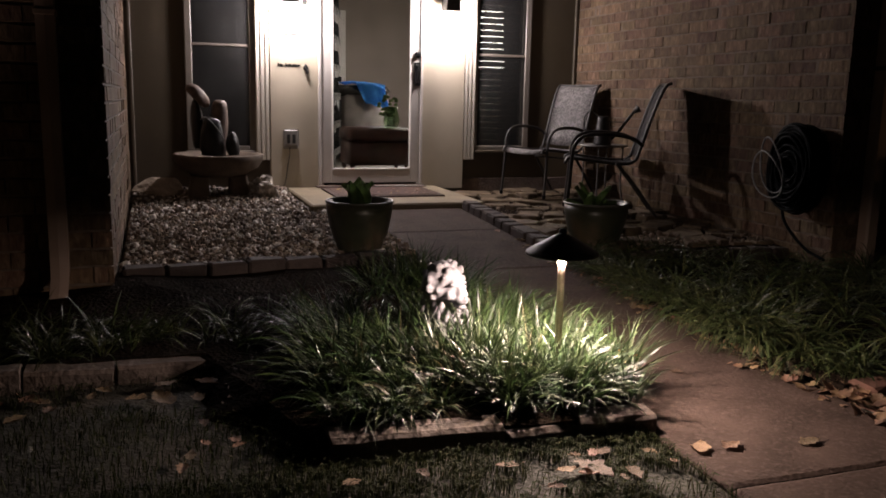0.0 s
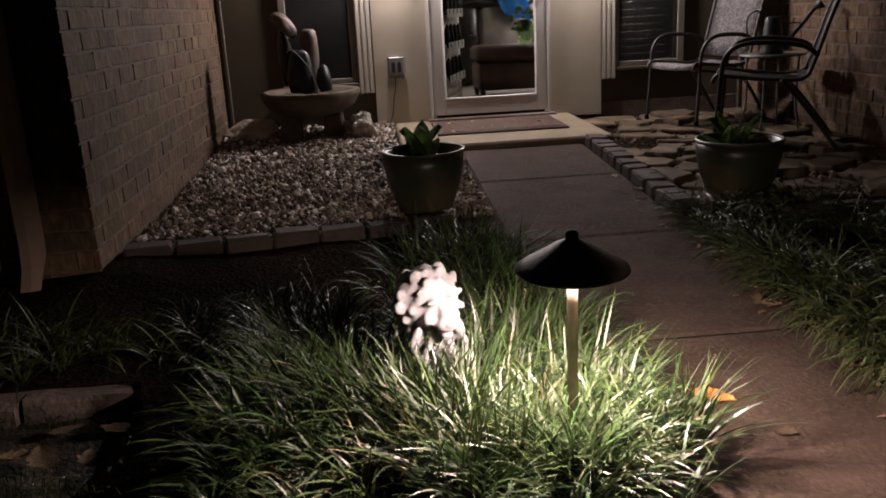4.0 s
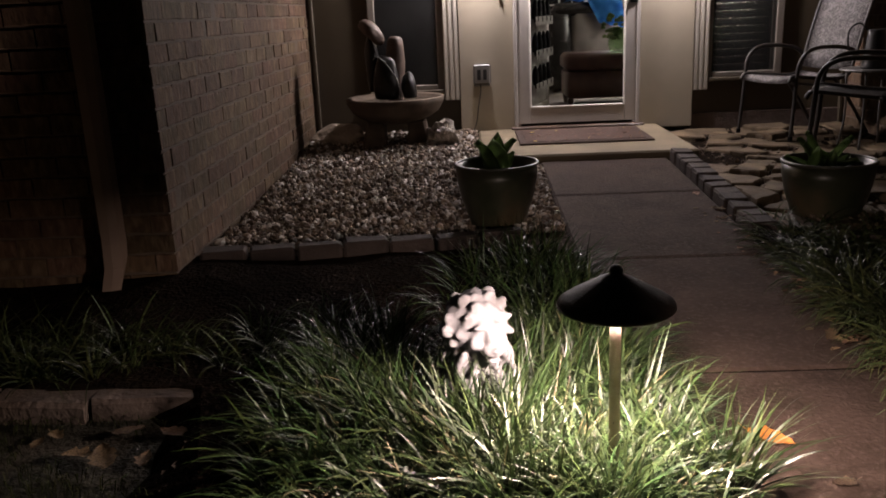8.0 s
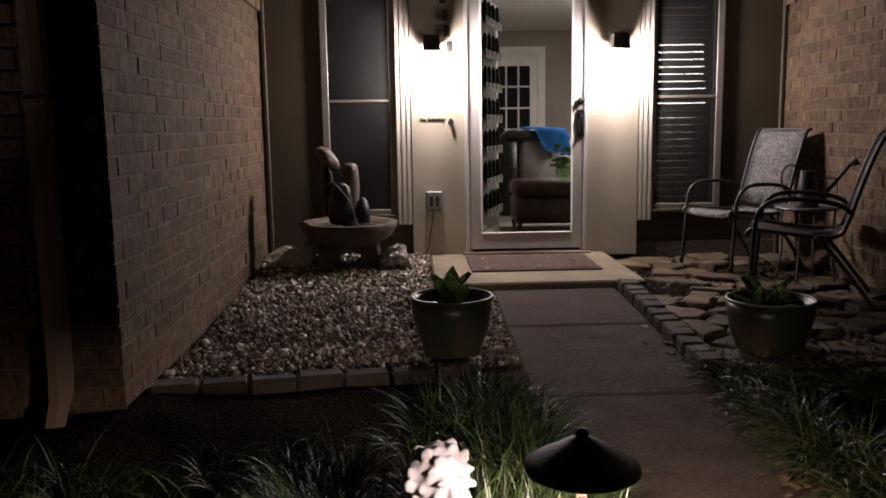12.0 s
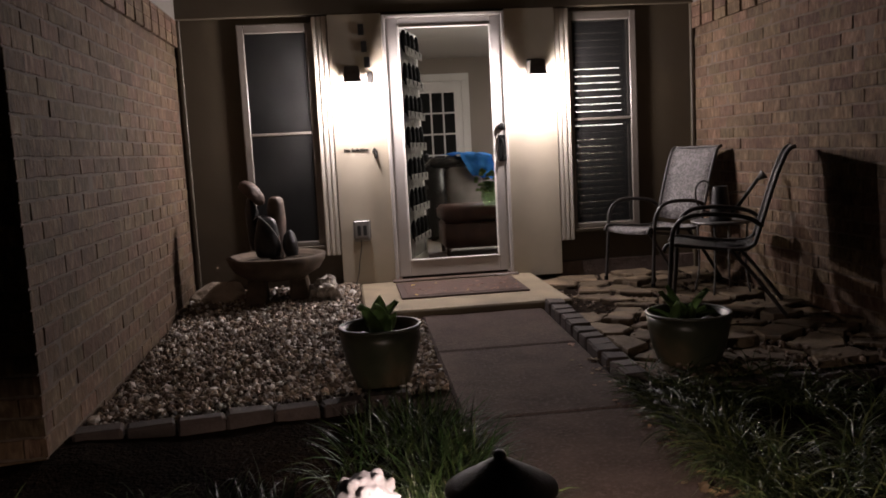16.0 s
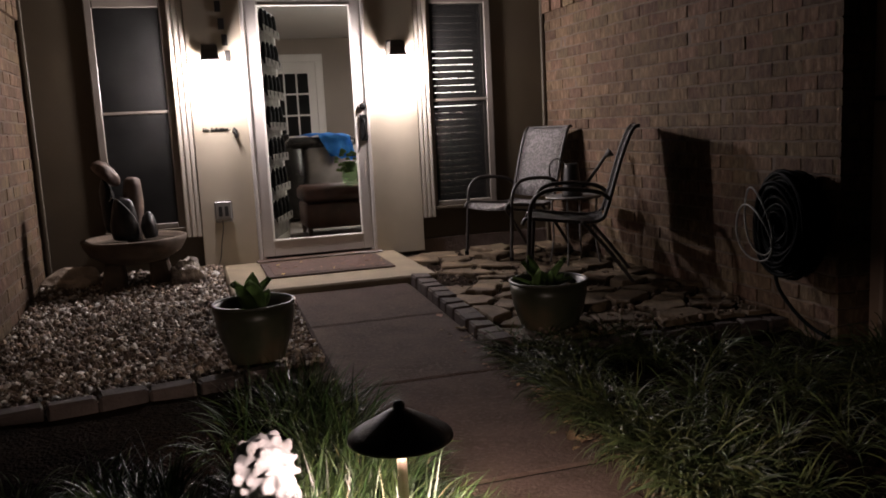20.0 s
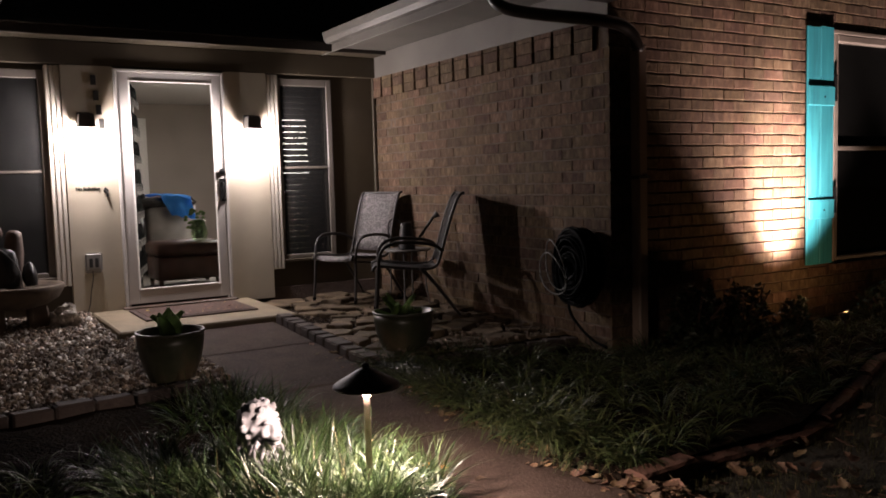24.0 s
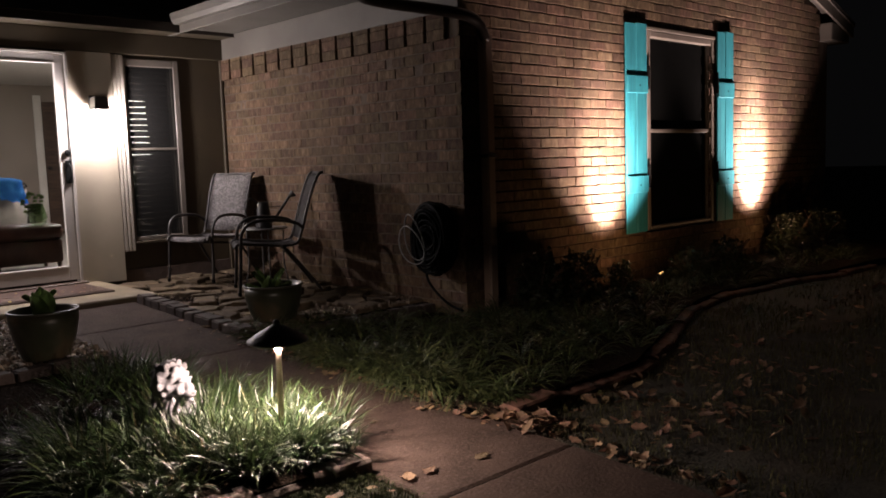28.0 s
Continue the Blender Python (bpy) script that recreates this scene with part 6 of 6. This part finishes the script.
spots += clumps(rng, 26, lambda r: (r.uniform(1.22, 1.53), r.uniform(3.4, 4.2)), 32, centre=(1.34, 3.8), reach=0.30)
spots += clumps(rng, 26, lambda r: (r.uniform(0.98, 1.50), r.uniform(3.95, 4.50)), 34, centre=(1.24, 4.2), reach=0.36)
spots += clumps(rng, 8, lambda r: (r.uniform(1.44, 1.52), r.uniform(2.72, 3.15)), 30, centre=(1.30, 2.92), reach=0.25)
spots += clumps(rng, 26, lambda r: (r.uniform(0.56, 0.74), r.uniform(2.54, 3.30)), 26, centre=(0.95, 2.95), reach=0.42)
spots += [(*p[:5], 0.0) for p in clumps(rng, 18, lambda r: (r.uniform(1.10, 1.28), r.uniform(2.60, 2.96)), 40)]
# The strip takes the retoned blade copy too, in place of shading.
strip = clumps(rng, 84, lambda r: (r.uniform(-1.9, 0.66), r.uniform(3.44, 3.84)), 22, centre=(-0.6, 3.66), reach=2.2)
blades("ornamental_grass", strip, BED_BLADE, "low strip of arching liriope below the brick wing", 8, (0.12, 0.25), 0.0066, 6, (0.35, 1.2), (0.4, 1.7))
blades("ornamental_grass", spots, BLADE, "dense arching green liriope round the path lamp", 1, (0.12, 0.32), 0.0076)
blades("dry_grass", clumps(rng, 40, island, 8, centre=(1.22, 2.98)), DRYBLADE, "dry straw blades among the green grass", 2, (0.13, 0.28), 0.0062)
right = clumps(rng, 66, lambda r: (r.uniform(2.40, 2.62), r.uniform(2.50, 4.75)), 32, centre=(2.72, 3.6), reach=0.9)
right += clumps(rng, 110, lambda r: (r.uniform(2.6, 4.9), r.uniform(2.52, 4.0) if r.uniform() < 0.8 else r.uniform(3.9, 4.5)), 34)
right += clumps(rng, 60, lambda r: (r.uniform(4.6, 9.6), r.uniform(3.2, 3.8)), 24)
right += clumps(rng, 22, lambda r: (r.uniform(2.44, 3.05), r.uniform(4.48, 4.78)), 34)
right += clumps(rng, 46, lambda r: (r.uniform(2.40, 2.52), r.uniform(2.9, 4.75)), 30, centre=(2.74, 3.9), reach=0.42)
right = [s for s in right if not (s[0] > 3.95 and s[1] > 4.02) and math.hypot(s[0] - 2.77, s[1] - 4.94) > 0.21 and s[1] > front_edge(s[0]) + 0.06]
blades("ornamental_grass", right, BED_BLADE, "liriope filling the bed by the walk, recoloured for its light", 3, (0.14, 0.32), 0.0074, 6, (0.5, 1.3), (0.7, 2.2))


def lawn_spot(r):
    while True:
        x, y = r.uniform(-3.2, 9.5), r.uniform(0.6, 3.3)
        if x < 1.56:
            if y < 2.28 and x < along(LEFT, y) - 0.01 or (x < 0.56 and y < 3.28):
                return x, y
        elif x > along(RIGHT, y) + 0.01 and y < front_edge(x) - 0.05 and r.uniform() < (1.0 if x < 6 else 0.4) * 0.55:
            return x, y


lawn = []
for _ in range(52000):
    x, y = lawn_spot(rng)
    if noise.noise((x * 2.1, y * 2.1, 0)) > -0.28 + 0.25 * noise.noise((x * 9, y * 9, 3)):
        lawn.append((x, y))
for _ in range(44000):
    x, y = rng.uniform(-1.4, 1.56), rng.uniform(1.1, 2.37)
    if x < along(LEFT, y) - 0.01 and noise.noise((x * 3.1, y * 3.1, 0)) + 0.5 * noise.noise((x * 11, y * 11, 5)) > -0.25:
        lawn.append((x, y))


def turf(spots, flat):
    """Every blade stands at its own slant; tufts lean together."""
    out = []
    for x, y in spots:
        lean = 6.3 * noise.noise((x * 14, y * 14, 1)) + rng.normal(0, 0.9)
        out.append((x, y, -0.02 + 0.012 * noise.noise((x * 6, y * 6, 9)), lean, 0.4, flat))
    return out


blades("lawn_grass", turf([p for p in lawn if p[0] > 1.56], 1.0), RIGHT_TURF, "short sparse turf with fallen leaves", 6, (0.026, 0.060), 0.0036, 3, (0.2, 1.3), (0.3, 1.8), "grass")
blades("lawn_grass", turf([p for p in lawn if p[0] <= 1.56], 0.9), TURF, "short patchy autumn turf", 5, (0.024, 0.062), 0.0032, 3, (0.2, 1.2), (0.6, 2.6), "grass")

# ---- fallen leaves ----
def leaf_mesh(seed, material, curl):
    """A dry pointed leaf, folded along its midrib, curled at the tip and crumpled at the rim."""
    rng = random.Random(seed)
    bm, rows = bmesh.new(), []
    lobes, bent = rng.uniform(2.2, 3.6), rng.uniform(-0.25, 0.25)
    for i in range(11):
        s = i / 10
        w = 0.29 * math.sin(math.pi * (0.04 + 0.96 * s) ** 0.8) ** 0.85 * (1 + 0.22 * math.sin(s * lobes * 6.28 + seed)) if i < 10 else 0.008
        rows.append([bm.verts.new((c * w + bent * (s - 0.5) ** 2, s - 0.5, curl * (0.42 * abs(c) * w + 0.30 * (s - 0.45) ** 2 * (1 if s > 0.45 else 0.4)) + abs(c) * rng.uniform(-0.045, 0.045))) for c in (-1, -0.55, 0, 0.55, 1)])
    for p, q in zip(rows, rows[1:]):
        for i in range(4):
            bm.faces.new((p[i], p[i + 1], q[i + 1], q[i]))
    low = min(v.co.z for v in bm.verts)
    for v in bm.verts:
        v.co.z -= low
    stalk = [bm.verts.new((dx, -0.5 - k * 0.11, 0.03 + 0.05 * k)) for k in range(3) for dx in (-0.012, 0.012)]
    for k in range(2):
        bm.faces.new((stalk[2 * k], stalk[2 * k + 1], stalk[2 * k + 3], stalk[2 * k + 2]))
    me = bpy.data.meshes.new("fallen_leaf")
    bm.to_mesh(me)
    bm.free()
    me.shade_smooth()
    me.materials.append(material)
    return me


LEAVES = [leaf_mesh(k, DEADLEAF, 0.25 + 0.16 * k) for k in range(7)]
def drop(x, y, z, size, me, label="curled brown fallen leaf", tilt=6):
    ob = tagged(new("fallen_leaf", me), label, "leaf", "fallen leaves")
    ob.matrix_world = pose(x, y, z, random.uniform(-tilt, tilt), random.uniform(-tilt, tilt), random.uniform(0, 360)) @ Matrix.Diagonal((size, size, size, 1))


random.seed(14)
drop(1.865, 3.03, 0.012, 0.125, leaf_mesh(9, ORANGELEAF, 0.7), "bright orange fallen leaf on the walk")
drop(1.60, 2.72, 0.10, 0.09, leaf_mesh(11, YELLOWLEAF, 0.5), "yellow fallen leaf in the grass edge")
drop(1.97, 2.82, 0.004, 0.07, LEAVES[2])
drop(1.98, 2.12, 0.004, 0.085, LEAVES[0])
drop(1.62, 2.18, 0.004, 0.10, LEAVES[1])
drop(1.72, 2.16, 0.004, 0.08, LEAVES[3])
drop(1.23, 2.12, 0.01, 0.14, LEAVES[0])
drop(0.80, 1.98, 0.01, 0.11, LEAVES[1])
drop(0.62, 1.82, 0.02, 0.10, leaf_mesh(12, DEADLEAF, 1.1))
drop(1.28, 1.78, 0.012, 0.09, leaf_mesh(13, YELLOWLEAF, 0.6), "yellow fallen leaf on the lawn")
drop(-0.42, 2.15, 0.01, 0.15, LEAVES[0])
drop(2.44, 2.34, 0.01, 0.07, leaf_mesh(14, YELLOWLEAF, 0.8), "yellow fallen leaf beside the walk")
drop(2.33, 5.15, rise(5.15) + 0.003, 0.07, LEAVES[4])
drop(2.30, 5.45, rise(5.45) + 0.002, 0.06, LEAVES[1])
for k in range(70):
    y = random.uniform(2.3, 5.2)
    drop(along(RIGHT, y) - abs(random.gauss(0, 0.07)), y, rise(y) + 0.003, random.uniform(0.015, 0.04), LEAVES[k % 7], "crumbled leaf bit on the walk")


def litter(label, spots):
    """Many leaves too thickly strewn to count, as one sheet."""
    verts, faces = [], []
    for k, (x, y, z, size, tilt) in enumerate(spots):
        m = pose(x, y, z, random.uniform(-tilt, tilt), random.uniform(-tilt, tilt), random.uniform(0, 360)) @ Matrix.Diagonal((size, size, size, 1))
        me, base = LEAVES[k % 7], len(verts)
        verts += [tuple(m @ v.co) for v in me.vertices]
        faces += [[base + i for i in p.vertices] for p in me.polygons]
    me = bpy.data.meshes.new("leaf_litter")
    me.from_pydata(verts, [], faces)
    me.shade_smooth()
    me.materials.append(DEADLEAF_STUFF)
    tagged(new("leaf_litter", me), label, "leaf litter", kind="stuff")


rows = []
for k in range(230):
    y = 2.16 + 1.6 * random.random() ** 1.6
    rows.append((along(RIGHT, y) + random.gauss(0.06, 0.06), y, random.uniform(0.0, 0.045), random.uniform(0.03, 0.09), 38))
for k in range(80):
    y = random.uniform(1.0, 2.3)
    rows.append((along(RIGHT, y) + abs(random.gauss(0.02, 0.08)), y, random.uniform(0.0, 0.02), random.uniform(0.03, 0.075), 28))
for k in range(120):
    y = random.uniform(2.4, 4.2)
    rows.append((along(RIGHT, y) - abs(random.gauss(0.02, 0.05)), y, rise(y) + random.uniform(0.002, 0.02), random.uniform(0.025, 0.06), 32))
litter("crumpled brown leaves heaped along the edge of the walk", rows)
for k in range(18):
    drop(random.uniform(0.45, 1.5), random.uniform(2.0, 2.27), random.uniform(0.0, 0.015), random.uniform(0.04, 0.09), LEAVES[k % 7])
for k in range(14):
    drop(random.uniform(0.08, 0.46), random.uniform(2.42, 3.2), random.uniform(0.0, 0.012), random.uniform(0.04, 0.08), LEAVES[k % 7])
for k in range(26):
    drop(random.uniform(-1.6, 0.35), random.uniform(2.9, 3.28), random.uniform(0.0, 0.015), random.uniform(0.05, 0.13), LEAVES[k % 7])
rows = [(random.uniform(2.5, 4.2), random.uniform(1.5, 2.4), random.uniform(0.0, 0.02), random.uniform(0.03, 0.08), 30) for _ in range(150)]
rows += [(random.uniform(2.6, 7.5), random.uniform(0.9, 2.5), random.uniform(0.004, 0.024), random.uniform(0.04, 0.09), 30) for _ in range(170)]
litter("brown leaves strewn over the dim lawn", rows)
PALE_BIT = leaf_mesh(21, YELLOWLEAF, 0.9)
for k in range(54):
    drop(random.uniform(1.46, 2.34), random.uniform(6.78, 7.42), 0.246, random.uniform(0.015, 0.035), (LEAVES + [PALE_BIT])[k % 8], "crumbled leaf bit on the doormat")

# ---- shrubs under the wing wall ----
def shrub(x, y, size, height, count, seed, label):
    t = thing("shrub", label, "shrub", Matrix.Translation((x, y, 0.02)))
    rng = random.Random(seed)
    bm = bmesh.new()
    for k in range(7):
        a = rng.uniform(0, 6.28)
        tube(bend([(0, 0, 0), (0.3 * size * math.cos(a), 0.3 * size * math.sin(a), height * 0.5), (0.7 * size * math.cos(a), 0.7 * size * math.sin(a), height * rng.uniform(0.7, 1.1))], 3), 0.006, 5, bm)
    part("stem", bm, WALNUT, t)
    verts, faces = [], []
    for k in range(count):
        a, u = rng.uniform(0, 6.28), rng.uniform(0.05, 1)
        r = size * math.sqrt(rng.uniform(0.1, 1)) * (1.15 - 0.55 * u) * (1 + 0.5 * noise.noise((math.cos(a) * 1.5 + seed, math.sin(a) * 1.5, u * 3)))
        c = Vector((r * math.cos(a), r * math.sin(a) * 0.6, height * u * (1 + 0.3 * noise.noise((math.cos(a) * 2, seed, math.sin(a) * 2)))))
        m = Matrix.Translation(c) @ pose(0, 0, 0, rng.uniform(-70, 70), rng.uniform(-70, 70), rng.uniform(0, 360))
        s = rng.uniform(0.018, 0.034)
        base = len(verts)
        verts += [tuple(m @ Vector(p)) for p in ((0, -s, 0), (s * 0.55, 0, s * 0.2), (0, s, 0), (-s * 0.55, 0, s * 0.2))]
        faces += [(base, base + 1, base + 2), (base, base + 2, base + 3)]
    me = bpy.data.meshes.new("foliage")
    me.from_pydata(verts, [], faces)
    me.materials.append(SHRUB)
    ob = new("foliage", me)
    ob.parent = t


for x, y, s, h, n, k in ((4.55, 3.95, 0.28, 0.42, 900, 1), (5.02, 3.92, 0.26, 0.42, 800, 2), (5.42, 3.78, 0.16, 0.30, 350, 3), (6.55, 3.8, 0.30, 0.30, 500, 4), (7.25, 3.8, 0.32, 0.34, 550, 5), (9.05, 3.98, 0.34, 0.46, 1500, 6), (9.6, 3.8, 0.4, 0.5, 700, 7)):
    shrub(x, y, s, h, n, k, "dark leafy shrub below the brick wall")

# ---- bricks ----
TOP = -0.02 + 26 * COURSE - 0.0165
brick_wall(wall_right, Matrix.Translation((X1 + 0.012, YB + 0.1, 0)) @ pose(0, 0, 0, 0, 0, -90), YB + 0.1 - YF, -0.02, TOP, lambda a, z: a < 2.3 and z > 0.3, inset=0.0165, uneven=0.0022)
brick_wall(wall_left, Matrix.Translation((X0 - 0.012, YL, 0)) @ pose(0, 0, 0, 0, 0, 90), YB + 0.1 - YL, -0.02, TOP, lambda a, z: a < 2.4 and z > 0.1, inset=0.0165, uneven=0.0022)
brick_wall(wall_left_front, Matrix.Translation((-5.0, YL + 0.012, 0)), 5.0 + X0, -0.02, EAVE, lambda a, z: a > 3.2 and z < 1.9, inset=0.012)
brick_wall(wall_right_front, Matrix.Translation((GX0, YF + 0.012, 0)), GX1 - GX0, -0.02, 4.2, lambda a, z: a < 4.6 and 0.3 < z < 2.6,
           inset=0.0065, holes=((WIN[0] - GX0, WIN[1] - GX0, WIN[2], WIN[3]),), top=lambda u: gable(GX0 + u) - 0.05)

# dentil course: bricks on end standing proud, with narrow open slots between, under the frieze
dentils = []
for k, (low, high) in enumerate(((0.0, 0.0800), (0.0825, 0.1640), (0.1665, 0.2030))):
    bm = block(0, 0.030, -0.094 - 0.003 * k, 0.094 + 0.003 * k, low, high, 0.002)
    me = bpy.data.meshes.new("dentil_brick")
    bm.to_mesh(me)
    bm.free()
    me.materials.append(BRICK)
    dentils.append(me)
for wall, x, flip in ((wall_right, X1, 180), (wall_left, X0, 0)):
    for k in range(15):
        y = 7.60 - k * 0.226
        if y > YL + 0.1:
            for me in dentils:
                share("brick", me, wall, pose(x + (0.012 if flip else -0.012), y, TOP + 0.002, 0, 0, flip))
